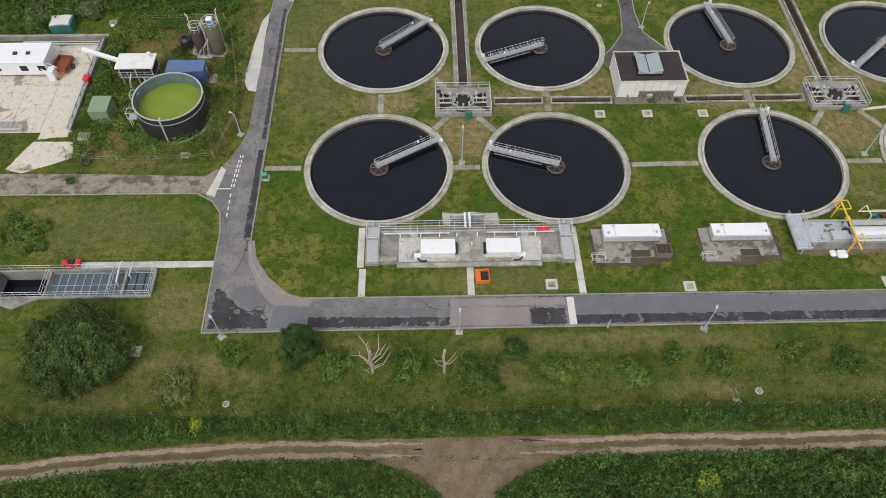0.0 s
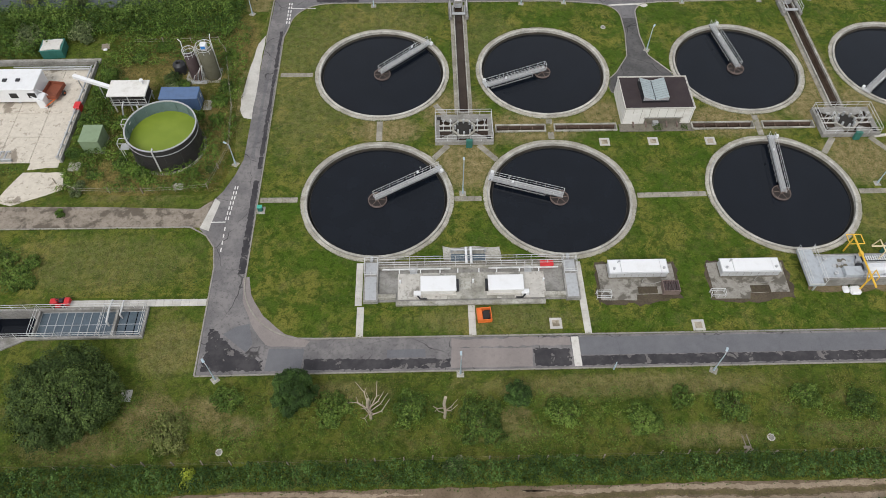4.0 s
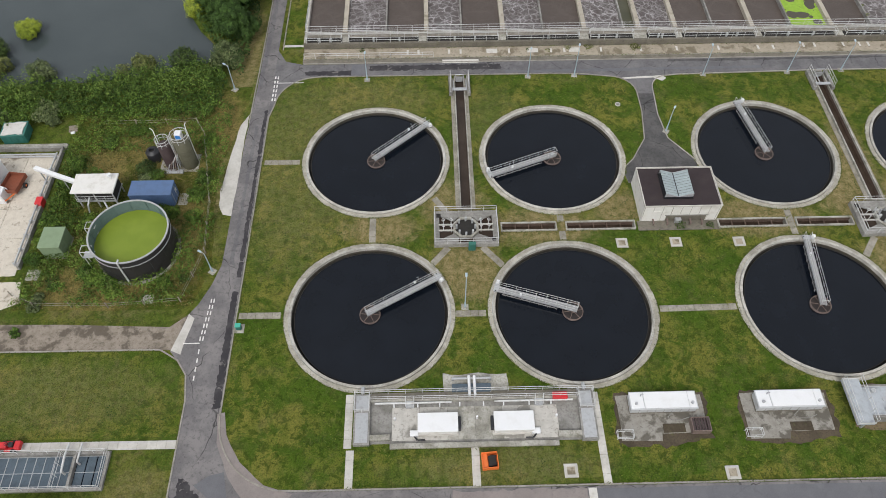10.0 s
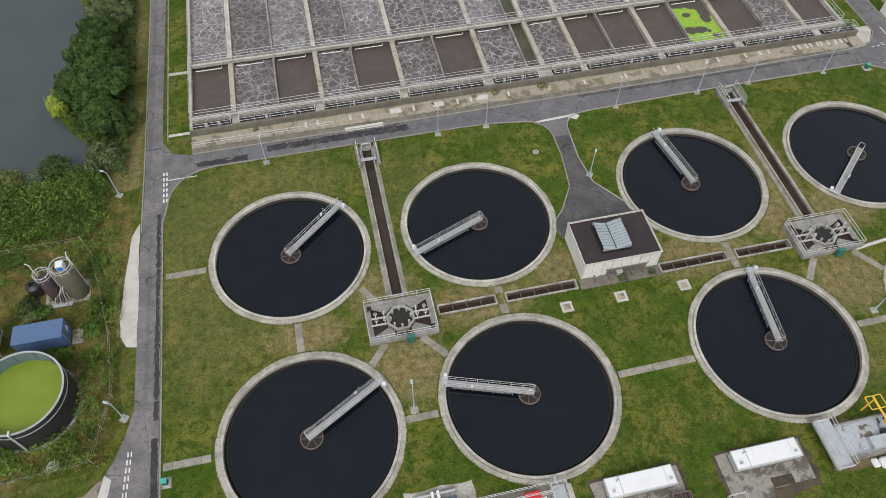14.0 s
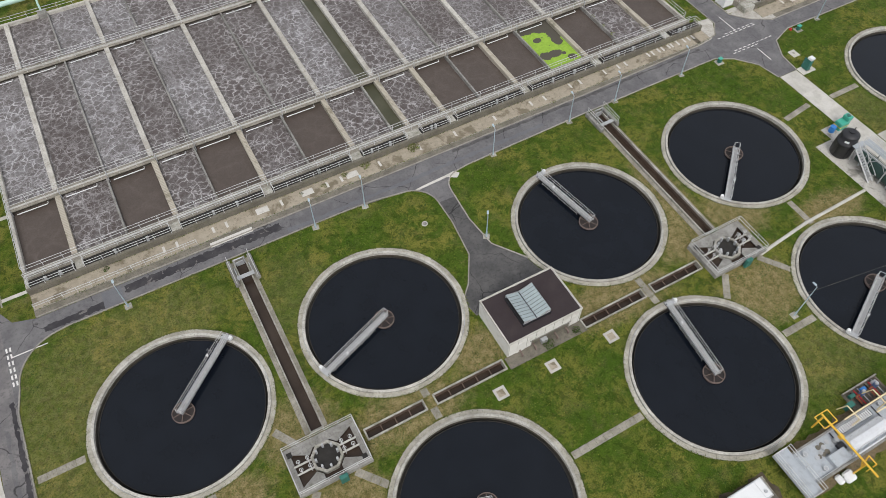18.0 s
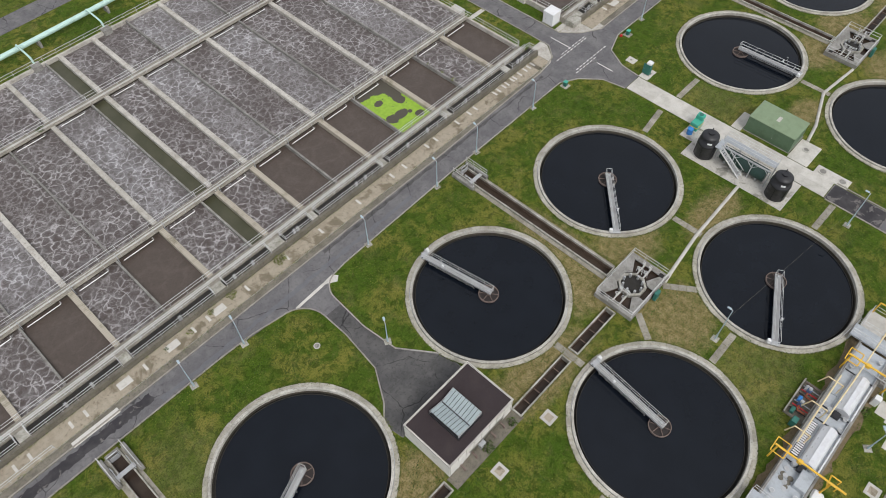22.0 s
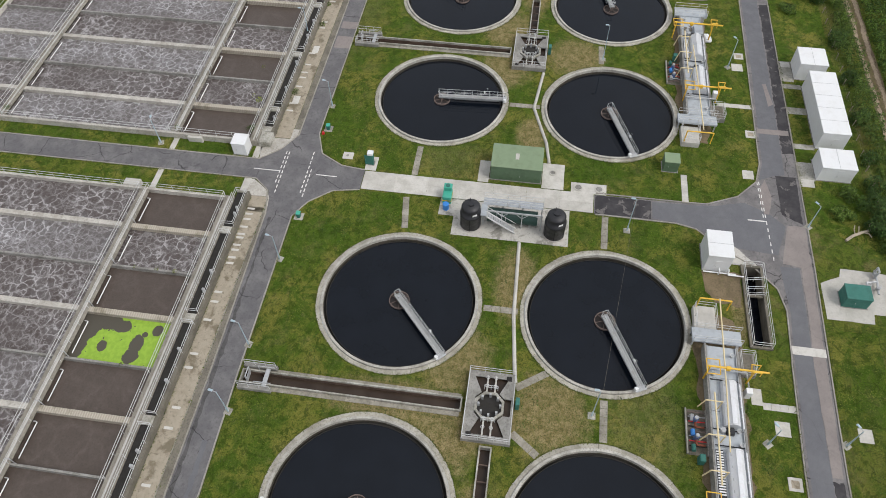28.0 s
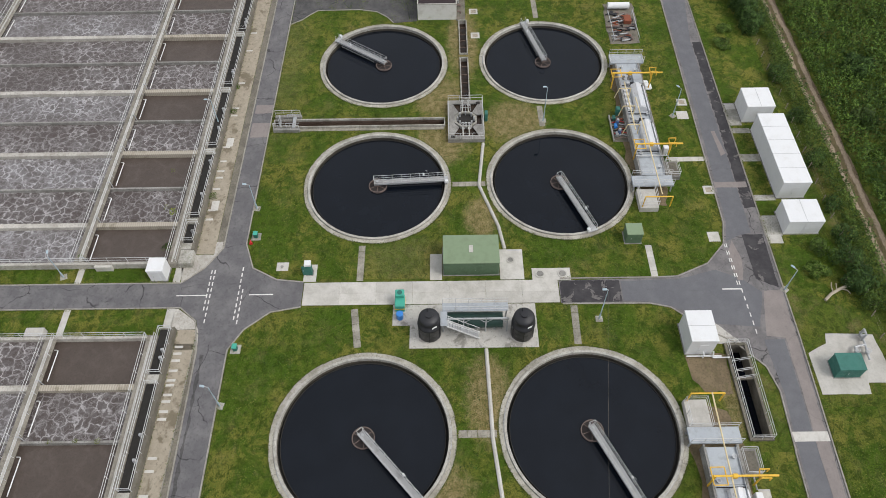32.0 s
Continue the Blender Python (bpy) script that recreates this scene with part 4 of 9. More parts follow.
single("road_stripe", box(16.35, 17.2, 39.75, 43.5, ROAD_Z, ROAD_Z + 0.03), M_SLAB_WHITE, "broad pale concrete stripe across the road", "road stripe", group="road stripes")
single("road_stripe", box(71.6, 72.7, 39.3, 43.1, ROAD_Z, ROAD_Z + 0.03), M_SLAB_WHITE, "broad white stripe across the road", "road stripe", group="road stripes")
single("road_stripe", box(3.0, 8.6, 108.75, 109.5, 0, 0.06), M_SLAB_WHITE, "pale concrete slab beside the road", "road stripe", group="road stripes")
for i in range(7):
    y = 61.4 + i * 0.85
    x = -26.2 + i * 0.08
    line(x - 0.22, x - 0.07, y, y + 0.55)
    line(x + 0.12, x + 0.27, y, y + 0.55)
for i in range(4):
    line(-26.3, -26.15, 56.4 + i * 1.1, 57.0 + i * 1.1)
line(-28.2, -26.3, 61.0, 61.15)
for i in range(6):
    line(-22.5, -22.3, 100.9 + i * 0.95, 101.5 + i * 0.95)
    line(-22.1, -21.9, 100.9 + i * 0.95, 101.5 + i * 0.95)
line(-22.0, -18.0, 104.7, 104.85)
for i in range(9):
    line(87.2 + i * 0.9, 87.75 + i * 0.9, 109.35, 109.5)
    line(87.6 + i * 0.9, 88.15 + i * 0.9, 105.85, 106.0)
    if i > 1:
        line(87.2 + i * 0.9, 87.75 + i * 0.9, 109.75, 109.9)
    if i < 6:
        line(87.0 + i * 0.9, 87.55 + i * 0.9, 105.4, 105.55)
line(91.1, 91.25, 109.9, 113.6)
line(91.1, 91.25, 101.6, 104.6)
for i in range(12):
    line(84.8 + i * 1.15, 85.4 + i * 1.15, 43.55 + 0.04 * i, 43.68 + 0.04 * i)
    if i > 5:
        line(84.8 + i * 1.15, 85.4 + i * 1.15, 43.9 + 0.03 * i, 44.02 + 0.03 * i)
line(91.0, 91.2, 43.9, 46.2)

# kerbs
def kerb(pts, label="weathered concrete kerb", w=0.16, h=0.11):
    bm = bmesh.new()
    for (xa, ya), (xb, yb) in zip(pts, pts[1:]):
        d = Vector((xb - xa, yb - ya, 0)).normalized() * 0.5 * w
        slab([(xa - d.y, ya + d.x), (xa + d.y, ya - d.x), (xb + d.y, yb - d.x), (xb - d.y, yb + d.x)], 0.0, h, bm)
    bmesh.ops.recalc_face_normals(bm, faces=bm.faces[:])
    return single("kerb", bm, M_KERB, label, "kerb", kind="structure")


kerb(arc(-14.3, 52.2, 8.3, 180, 262, 16) + [(-13.5, 43.9), (58.0, 43.75), (70.5, 43.35)])
kerb([(-22.6, 52.2), (-22.5, 75), (-22.5, 97.5), (-21.9, 100.2)] + arc(-16.0, 100.0, 5.9, 178, 95, 10) + [(-15.5, 106.0), (20, 106.0), (24.5, 105.8)] + arc(28.2, 101.5, 3.7, 88, 0, 8) + [(31.9, 97.7), (31.25, 92.1), (28.95, 88.3), (27.1, 86.4)])
kerb([(38.1, 87.3), (34.6, 92.2), (34.1, 97.0)] + arc(37.2, 102.4, 2.8, 180, 92, 8) + [(38.6, 105.4), (60, 105.9), (83.5, 106.0), (86.2, 104.5), (88.6, 101.6), (89.3, 98)])
kerb([(92.95, 98), (93.35, 101.4), (95.2, 104.7), (99.0, 106.1), (153, 105.9), (240, 105.8)])
kerb([(-26.6, 39.45), (-13, 39.5), (58, 39.5), (66, 39.3), (84, 38.75), (152, 38.0), (240, 37.6)])
kerb([(-26.65, 39.5), (-26.7, 54.0), (-27.2, 57.1), (-28.5, 59.0), (-30.7, 60.35), (-60, 60.5)])
kerb(EAST_DRIVE[:8])
kerb([(95.0, 47.1), (98.0, 44.4), (101.5, 43.6), (152, 42.55), (240, 42.45)])
kerb([(93.1, 51.3), (95.0, 47.1)])
kerb([(93.0, 66.0), (93.0, 54.0), (93.1, 51.3)])
kerb([(89.3, 66.0), (89.2, 55.5), (88.6, 53.0), (85.4, 49.3), (83.8, 46.6), (80.5, 43.7), (77.5, 43.0), (70.5, 43.3)])
kerb([(-18.5, 108.95), (20, 109.0), (60, 109.1), (83.6, 109.6), (87.5, 110.5), (89.4, 112.7), (89.4, 200)])
kerb([(98.4, 109.0), (95.2, 110.9), (93.05, 113.4), (93.05, 200)])
kerb([(98.4, 109.0), (240, 109.0)])
kerb([(-21.9, 112.3), (-21.9, 175)])
kerb([(-25.2, 96.5), (-25.0, 110), (-24.8, 140), (-25.0, 200)])

# ---- aeration tanks ----
TOP = 1.0
LIQ = 0.42


def aeration(name, x_walls, thick, cells, south_y, label, channel=None):
    """A block of open tanks: outer walls, cross walls, three walkways, and a sheet of liquor in each cell.
    x_walls: the walls' places; thick: which of them are broad; cells: liquor of each short southern cell."""
    xa, xb = x_walls[0], x_walls[-1]
    s0, s1 = south_y, south_y + 1.25
    w2, w3, n0 = 126.0, 153.2, 166.8
    t = thing(name, label, "aeration tank", (xa, s0, 0))

    def loc(bm):
        bmesh.ops.translate(bm, verts=bm.verts[:], vec=(-xa, -s0, 0))
        return bm

    part("wall", loc(box(xa - 0.2, xa + 0.2, s1, n0, 0, TOP, 0.03)), M_CONC_TAN, t)
    part("wall", loc(box(xb - 0.2, xb + 0.2, s1, n0, 0, TOP, 0.03)), M_CONC_TAN, t)
    part("wall", loc(box(xa - 0.2, xb + 0.2, n0, n0 + 0.4, 0, TOP, 0.03)), M_CONC_TAN, t)
    part("walkway", loc(box(xa - 0.2, xb + 0.2, s0, s1, 0, TOP + 0.02, 0.03)), M_WALKWAY, t, "stained concrete walkway slab")
    for y in (w2, w3):
        part("walkway", loc(box(xa + 0.2, xb - 0.2, y, y + 1.35, TOP - 0.14, TOP + 0.02, 0.03)), M_WALKWAY, t, "stained concrete walkway slab")
        # stained wall, its colour also darkened for the shade beneath the slab
        part("wall", loc(box(xa + 0.2, xb - 0.2, y + 0.32, y + 1.05, 0, TOP - 0.14)), M_SLIME_SHADE, t, "dark slimy wall under the walkway with shade in its colour")
        part("beam", loc(box(xa + 0.2, xb - 0.2, y + 0.42, y + 0.62, TOP + 0.02, TOP + 0.16)), M_CONC_PALE, t)
    part("beam", loc(box(xa, xb, s0 + 0.55, s0 + 0.75, TOP + 0.02, TOP + 0.14)), M_CONC_PALE, t)
    rows = ((s1, w2), (w2 + 1.35, w3), (w3 + 1.35, n0))
    gaps = ((w2, w2 + 0.32), (w2 + 1.05, w2 + 1.35), (w3, w3 + 0.32), (w3 + 1.05, w3 + 1.35))
    for i, x in enumerate(x_walls[1:-1]):
        w = 0.36 if thick[i] else 0.13
        for y0, y1 in gaps:
            part("cross_wall", loc(box(x - w, x + w, y0, y1, 0, TOP - 0.145)), M_CONC_GREY, t)
        for y0, y1 in rows:
            h = TOP if thick[i] else TOP - 0.06
            part("cross_wall", loc(box(x - w, x + w, y0, y1, 0, h, 0.02)), (M_RIBBED if y0 == s1 else M_CONC_TAN) if thick[i] else M_CONC_GREY, t)
    for i, (c, d) in enumerate(zip(x_walls, x_walls[1:])):
        wa = 0.2 if i == 0 else (0.36 if thick[i - 1] else 0.13)
        wb = 0.2 if i == len(x_walls) - 2 else (0.36 if thick[i] else 0.13)
        if channel is not None and i == channel:
            part("liquor", loc(box(c + wa, d - wb, s1, n0, 0, LIQ - 0.1)), M_SIDE_CHANNEL, t, "still olive-grey channel water")
            continue
        part("liquor", loc(box(c + wa, d - wb, s1, w2 + 0.32, 0, LIQ - (0.12 if cells[i] in "bw" else 0))), {"b": M_BROWN, "f": M_FOAM, "g": M_DUCKWEED, "w": M_BROWN}[cells[i]], t,
             {"b": "flat brown liquor", "f": "brown liquor with a pale foam net", "g": "bright green duckweed on brown liquor", "w": "flat brown liquor with scum"}[cells[i]])
        part("liquor", loc(box(c + wa, d - wb, w2 + 1.05, w3 + 0.32, 0, LIQ)), M_FOAM_FINE if i in (0, 2, 4, 7, 10, 12, 15) else M_FOAM, t, "brown liquor with a pale foam net")
        part("liquor", loc(box(c + wa, d - wb, w3 + 1.05, n0, 0, LIQ)), M_FOAM_FINE if i in (2, 3, 7, 11, 12, 14) else M_FOAM, t, "brown liquor with a pale foam net")
        # white scum pipe below each walkway
        for y in (w2, w3):
            part("scum_pipe", loc(run([(c + wa + 0.6, y - 0.45, LIQ + 0.25), (c + 0.76 * (d - c), y - 0.45, LIQ + 0.25)], 0.065, 8)), M_WHITE, t, "white scum pipe")
            part("pipe_bend", loc(run([(c + 0.76 * (d - c), y - 0.45, LIQ + 0.25), (c + 0.76 * (d - c) + 0.1, y - 0.25, LIQ + 0.2), (c + 0.76 * (d - c) + 0.1, y + 0.02, LIQ + 0.2)], 0.065, 6)), M_RAIL, t)
        part("dropper", loc(run([(c + wa + 0.1, w2 + 0.1, TOP + 0.9), (c + wa + 0.1, w2 - 0.25, TOP + 0.9), (c + wa + 0.1, w2 - 0.3, LIQ)], 0.06, 5)), M_STEEL, t)
    for y, xs0, xs1 in ((s0 + 0.06, xa, xb), (s1 - 0.06, xa, xb), (w2 + 0.06, xa, xb), (w2 + 1.29, xa, xb), (w3 + 0.06, xa, xb), (w3 + 1.29, xa, xb), (n0 + 0.2, xa, xb)):
        handrail([(xs0, y), (xs1, y)], TOP, step=2.4)
    handrail([(xa, s1), (xa, n0)], TOP, "pale handrail on the outer tank wall", step=2.4)
    handrail([(xb, s1), (xb, n0)], TOP, "pale handrail on the outer tank wall", step=2.4)
    return t


WALLS_A = [-18.4, -12.3, -5.8, 0.6, 6.2, 12.8, 19.2, 25.8, 32.1, 34.5, 40.4, 46.5, 52.8, 59.1, 65.6, 72.2, 78.5, 84.9]
aeration("aeration_tank", WALLS_A, [1, 0, 1, 0, 1, 0, 1, 0, 1, 1, 0, 1, 0, 1, 0, 1], "bfwfbfbfffwbbgbfb", 114.15,
         "large open concrete aeration tank block with foaming brown lanes and handrails", 8)
WALLS_B = [95.6, 101.8, 108.2, 114.8, 121.4, 127.9, 134.8, 141.3, 148.3, 155.0, 161.5, 168]
aeration("aeration_tank", WALLS_B, [1, 0, 1, 0, 1, 0, 1, 0, 1, 0], "bfbfbfbfbfb", 114.15, "open concrete aeration tank block east of the cross road")


def outlet_slots(x0, x1, spans, label):
    """The sunken outlet channel along the tanks: an outer wall, a dark fill for the slots' shade, and bridging slabs
    between them.
    """
    t = thing("outlet_channel", label, "channel", (x0, 112.4, 0), kind="structure")
    part("wall", box(0, x1 - x0, 0.0, 0.42, 0, TOP), M_CONC_DARK, t)
    # raised fill below the rim; its near-black colour imitates the shaded slot depth
    part("bed", box(0, x1 - x0, 0.42, 1.72, 0, TOP - 0.22), M_DARK, t, "near-black fill standing in for slot shade")
    edges = [x0] + [v for s in spans for v in s] + [x1]
    for a, b in zip(edges[0::2], edges[1::2]):
        if b - a > 0.05:
            part("bridging_slab", box(a - x0, b - x0, 0.42, 1.74, TOP - 0.2, TOP - 0.004), M_CONC, t)
    for a, b in spans:
        handrail([(a + 0.1, 112.62), (b - 0.1, 112.62), (b - 0.1, 114.0), (a + 0.1, 114.0)], TOP, "low pale handrail round a channel slot", step=2.0, closed=True, height=1.0, group="slot handrails")
    rng = random.Random(int(x0 * 7) + 5)
    for a, b in spans:
        for i in range(2):
            x = rng.uniform(a + 1.5, b - 1.5)
            part("penstock", box(x - 0.15 - x0, x + 0.15 - x0, 0.5, 0.8, TOP - 0.22, TOP + 0.6, 0.03), M_STEEL, t, "grey steel penstock spindle box")
    return t


spans_a = [(-18.2, -12.6), (-11.6, -0.6), (0.6, 11.9), (13.1, 24.6), (26.2, 33.2), (35.4, 40.0), (41.0, 52.6), (53.7, 65.4), (66.7, 78.9), (80.0, 85.9)]
outlet_slots(-18.6, 86.2, spans_a, "sunken outlet channel with dark slots along the aeration tanks")
outlet_slots(97.6, 168.0, [(98.6, 101.8), (102.8, 114.4), (115.6, 127.4), (128.6, 141.0), (142.2, 154.6)], "sunken outlet channel with dark slots along the eastern tanks")

# apron in front of the tanks, with white slabs set in it
for xa, xb in ((-18.6, 86.3), (97.5, 170)):
    sheet("apron", [(xa, 110.05), (xb, 110.05), (xb, 112.4), (xa, 112.4)], M_APRON, "tan stained concrete apron beside the tanks", "pavement", 0.05)
    sheet("verge", [(xa, 109.05), (xb - 0.6, 109.05), (xb - 0.6, 110.0), (xa, 110.0)], M_CONC_DARK, "dusty brown verge between apron and road", "verge", 0.03)
kerb([(-18.6, 110.02), (86.0, 110.02)], "thin concrete edging of the apron", 0.1, 0.09)
rng = random.Random(4)
APRON_SLAB = mesh_of("apron_slab", box(-0.16, 0.16, -0.5, 0.5, 0, 0.035, 0.01), M_SLAB_WHITE)
APRON_WIDE = mesh_of("apron_slab", box(-0.85, 0.85, -0.5, 0.5, 0, 0.035, 0.01), M_SLAB_WHITE)
for x in [-2.4, -0.7, 4.1, 5.9, 13.5, 20.1, 22.2, 28.0, 34.3, 40.0, 46.6, 52.9, 55.3, 60.2, 62.0, 66.6, 69.2, 70.6, 75.0, 75.9, 77.1, 77.9, 79.1, 79.7, 80.9, 82.2, 83.1, 84.0, 103.2, 104.8, 108.6, 110.7, 111.9, 113.8, 116.6, 123.2, 124.8, 130.5, 138.4, 143.0]:
    ob = new("apron_slab", APRON_SLAB)
    ob.location = (x, 111.75 if x > 60 else 111.35, 0.05)
    tagged(ob, "small white slab set in the apron", "slab", "apron slabs")
for x in (10.8, 17.2, 23.8, 105.6, 117.6):
    ob = new("apron_slab", APRON_WIDE)
    ob.location = (x, 111.4, 0.05)
    tagged(ob, "wide white slab set in the apron", "slab", "apron slabs")
for pts in ([(84.2, 109.62), (86.4, 109.95), (87.6, 110.7), (89.25, 112.9), (89.25, 113.3), (86.4, 113.3), (86.35, 110.3), (85.8, 110.0)], [(93.15, 113.4), (95.3, 111.0), (98.4, 109.15), (99.5, 109.15), (99.5, 110.0), (97.4, 110.1), (97.4, 113.8), (95.3, 113.8)]):
    sheet("corner_apron", ragged(pts, 0.05, 1.0, 12), M_CONC_TAN, "pale concrete corner beside the junction", "pavement", 0.045)
single("wall_end", box(95.4, 97.55, 112.4, 114.1, 0, TOP - 0.01, 0.04), M_CONC, "weathered concrete end block of the outlet channel", "wall", kind="structure")
single("concrete_trough", box(95.0, 95.9, 122.4, 124.6, 0.0, 0.9, 0.04), M_CONC_PALE, "white concrete trough against the tank wall", "trough")
single("concrete_trough", box(85.2, 86.4, 128.0, 130.2, 0.0, 0.9, 0.04), M_CONC_PALE, "white concrete trough against the tank wall", "trough")

# footpaths across the strips beside the cross road
for x0, x1, y0, y1 in ((85.4, 89.4, 113.3, 114.3), (85.2, 89.4, 126.1, 126.9), (93.1, 95.4, 126.1, 126.9), (93.1, 95.4, 113.6, 114.5), (-22, -18.7, 113.0, 113.5), (-22, -18.7, 126.2, 126.8)):
    single("footpath", box(x0, x1, y0, y1, 0, 0.045), M_CONC_PALE, "short pale concrete footpath", "footpath", kind="structure")

# mint-green main along the north side
t = thing("main_pipe", "pale mint-green main pipe on supports north of the tanks", "pipe", (30, 172.3, 0))
part("pipe", run([(-54, -0.6, 1.5), (0, 0.0, 1.5), (30, 0.7, 1.5), (70, 1.6, 1.5)], 0.42, 14), M_MINT, t, smooth=False)
for x in (-48, -36.5, -24, -11.7, 0.8, 13.0, 25.6, 38.3, 51):
    part("branch", run([(x, 0.2, 1.7), (x, -0.2, 2.3), (x, -4.6, 2.3), (x, -5.0, 1.0)], 0.16, 8), M_MINT, t)
    part("box", box(x - 0.7, x + 0.7, -6.0, -4.6, 0.0, 1.35, 0.04), M_CONC_GREY, t)
    part("support", box(x + 3, x + 3.4, -0.5, 0.9, 0, 1.15), M_CONC_GREY, t)

handrail([(-18.4, 110.2), (-10.0, 110.2), (1.6, 110.2)], 0.05, "low pale barrier rail along the apron edge", step=1.6, height=0.95)

# ---- round settling tanks and their scraper bridges ----
APRON_N = 30
APRON_SEG = [mesh_of("slab", lathe([(9.66, 0.0), (9.66, 0.13 + 0.012 * k), (10.2 - 0.05 * (k % 2), 0.10 + 0.01 * k), (10.2 - 0.05 * (k % 2), 0.0)], 3, 0.08, 360 / APRON_N - 0.08, True), M_RING) for k in range(3)]
RING_WALL = mesh_of("wall", lathe([(9.30, -0.85), (9.30, 0.29), (9.33, 0.32), (9.58, 0.32), (9.61, 0.29), (9.61, -0.1)], 96, closed=True), M_RING_TOP)
# thin dark band: shade under the rim painted on the inner face
INNER_WALL = mesh_of("inner_wall", lathe([(9.27, -0.85), (9.27, -0.16), (9.299, -0.16), (9.299, -0.85)], 96, closed=True), M_SLIME_SHADE)
# the launder's shaded void is put into its near-black colour
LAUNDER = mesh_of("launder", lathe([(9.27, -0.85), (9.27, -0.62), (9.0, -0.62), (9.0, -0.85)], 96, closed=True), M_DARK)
WEIR = mesh_of("weir_plate", lathe([(8.93, -0.8), (8.93, -0.27), (9.0, -0.27), (9.0, -0.8)], 96, closed=True), M_DARK)
TANK_WATER = mesh_of("water", disc(8.93, -0.8, -0.36, 96), M_WATER)
first_tank = None


def settling_tank(x, y, turn):
    global first_tank
    if first_tank:
        return copy_thing(first_tank, pose(x, y, 0, 0, 0, turn))
    t = thing("settling_tank", "round concrete settling tank full of black water", "settling tank", (x, y, 0), turn, "settling tanks")
    part("wall", RING_WALL, None, t)
    part("inner_wall", INNER_WALL, None, t, "inner face of the wall darkened for shade")
    part("launder", LAUNDER, None, t, "overflow channel with its shade in the colour")
    part("weir_plate", WEIR, None, t, "dark weir edge")
    part("water", TANK_WATER, None, t, "still black water")
    for i in range(APRON_N):
        part("slab", APRON_SEG[i * 7 % 3], None, t, at=pose(0, 0, 0, 0, 0, i * 360 / APRON_N))
    first_tank = t
    return t


first_bridge = None


def scraper_bridge(x, y, turn):
    """A half bridge from the centre well to a carriage on the wall; local x runs outward."""
    global first_bridge
    if first_bridge:
        return copy_thing(first_bridge, pose(x, y, 0, 0, 0, turn))
    t = thing("scraper_bridge", "galvanised steel half-bridge scraper spanning from tank centre to wall", "scraper bridge", (x, y, 0), turn, "scraper bridges")
    r0, r1, w, z = -0.45, 9.7, 0.36, 0.55
    bm = bx(bmesh.new(), r0, r1, -w, -w + 0.06, z - 0.26, z + 0.02)
    bx(bm, r0, r1, w - 0.06, w, z - 0.26, z + 0.02)
    part("girder", bm, M_STEEL, t)
    part("deck", box(r0, r1, -w + 0.06, w - 0.06, z - 0.05, z - 0.01), M_DECKPLATE, t, "grey grating walkway deck")
    for s in (-1, 1):
        part("rail", run([(r0, s * w, z + 0.9), (r1, s * w, z + 0.9)], 0.026, 6), M_RAIL, t)
        part("rail", run([(r0, s * w, z + 0.45), (r1, s * w, z + 0.45)], 0.02, 6), M_RAIL, t)
        for i in range(9):
            part("post", POST, None, t, at=Matrix.Translation((r0 + 0.05 + i * (r1 - r0 - 0.1) / 8, s * w, z - 0.02)) @ Matrix.Diagonal((0.85, 0.85, 0.84, 1)))
    part("rail", run([(r0, -w, z + 0.9), (r0, w, z + 0.9)], 0.032, 6), M_RAIL, t)
    ring = part("centre_ring", lathe([(1.17, -0.45), (1.17, -0.10), (1.25, -0.10), (1.25, -0.45)], 36, closed=True), M_RUST, t, "rusty stilling ring")
    for i in range(6):
        a = radians(25 + i * 60)
        part("spoke", tube(bmesh.new(), (0.15 * math.cos(a), 0.15 * math.sin(a), -0.13), (1.21 * math.cos(a), 1.21 * math.sin(a), -0.13), 0.045, 5), M_RUST, ring)
    part("stilling_well", disc(1.16, -0.5, -0.31, 32), M_WELL, t, "brown scum inside the stilling well")
    part("bearing_column", disc(0.2, -0.5, 0.5, 16), M_RUST, t, "rusty centre column")
    part("hub_cap", disc(0.16, 0.55, 0.75, 12), M_STEEL, t)
    part("carriage", box(9.2, 9.8, -0.85, 0.5, 0.48, 0.62, 0.03), M_STEEL, t)
    part("drive_box", box(9.3, 9.7, -0.95, -0.55, 0.55, 1.05, 0.05), M_WHITE, t, "white drive motor box")
    for yy in (-0.75, 0.42):
        wheel = part("wheel", tube(bmesh.new(), (9.49, yy - 0.06, 0.50), (9.49, yy + 0.06, 0.50), 0.15, 14), M_RUBBER, t)
        part("axle", tube(bmesh.new(), (9.49, yy - 0.09, 0.50), (9.49, yy + 0.09, 0.50), 0.05, 8), M_STEEL, wheel)
    part("junction_box", box(6.3, 6.55, 0.30, 0.52, z + 0.45, z + 0.85, 0.03), M_WHITE, t, "small white control box")
    part("lamp_bracket", run([(6.9, 0.36, z + 1.0), (6.9, 0.36, z + 1.5), (6.7, 0.36, z + 1.5)], 0.03, 6), M_STEEL, t)
    for r in (1.9, 3.0, 4.1, 5.2, 6.3, 7.4, 8.4):
        part("scraper_arm", run([(r, 0.3, z - 0.22), (r, 0.42, -0.05), (r, 0.2, -0.45)], 0.04, 5), M_DECKPLATE, t)
        part("girder_brace", run([(r, -0.33, z - 0.25), (r, 0.33, z - 0.25)], 0.04, 5), M_DECKPLATE, t)
    part("scum_board", box(2.0, 8.7, 0.16, 0.2, -0.5, -0.2), M_DECKPLATE, t, "grey scum board at the waterline")
    first_bridge = t
    return t


for i, (x, y, a) in enumerate(TANKS):
    settling_tank(x, y, 37.0 * i)
for x, y, a in TANKS:
    scraper_bridge(x, y, a)


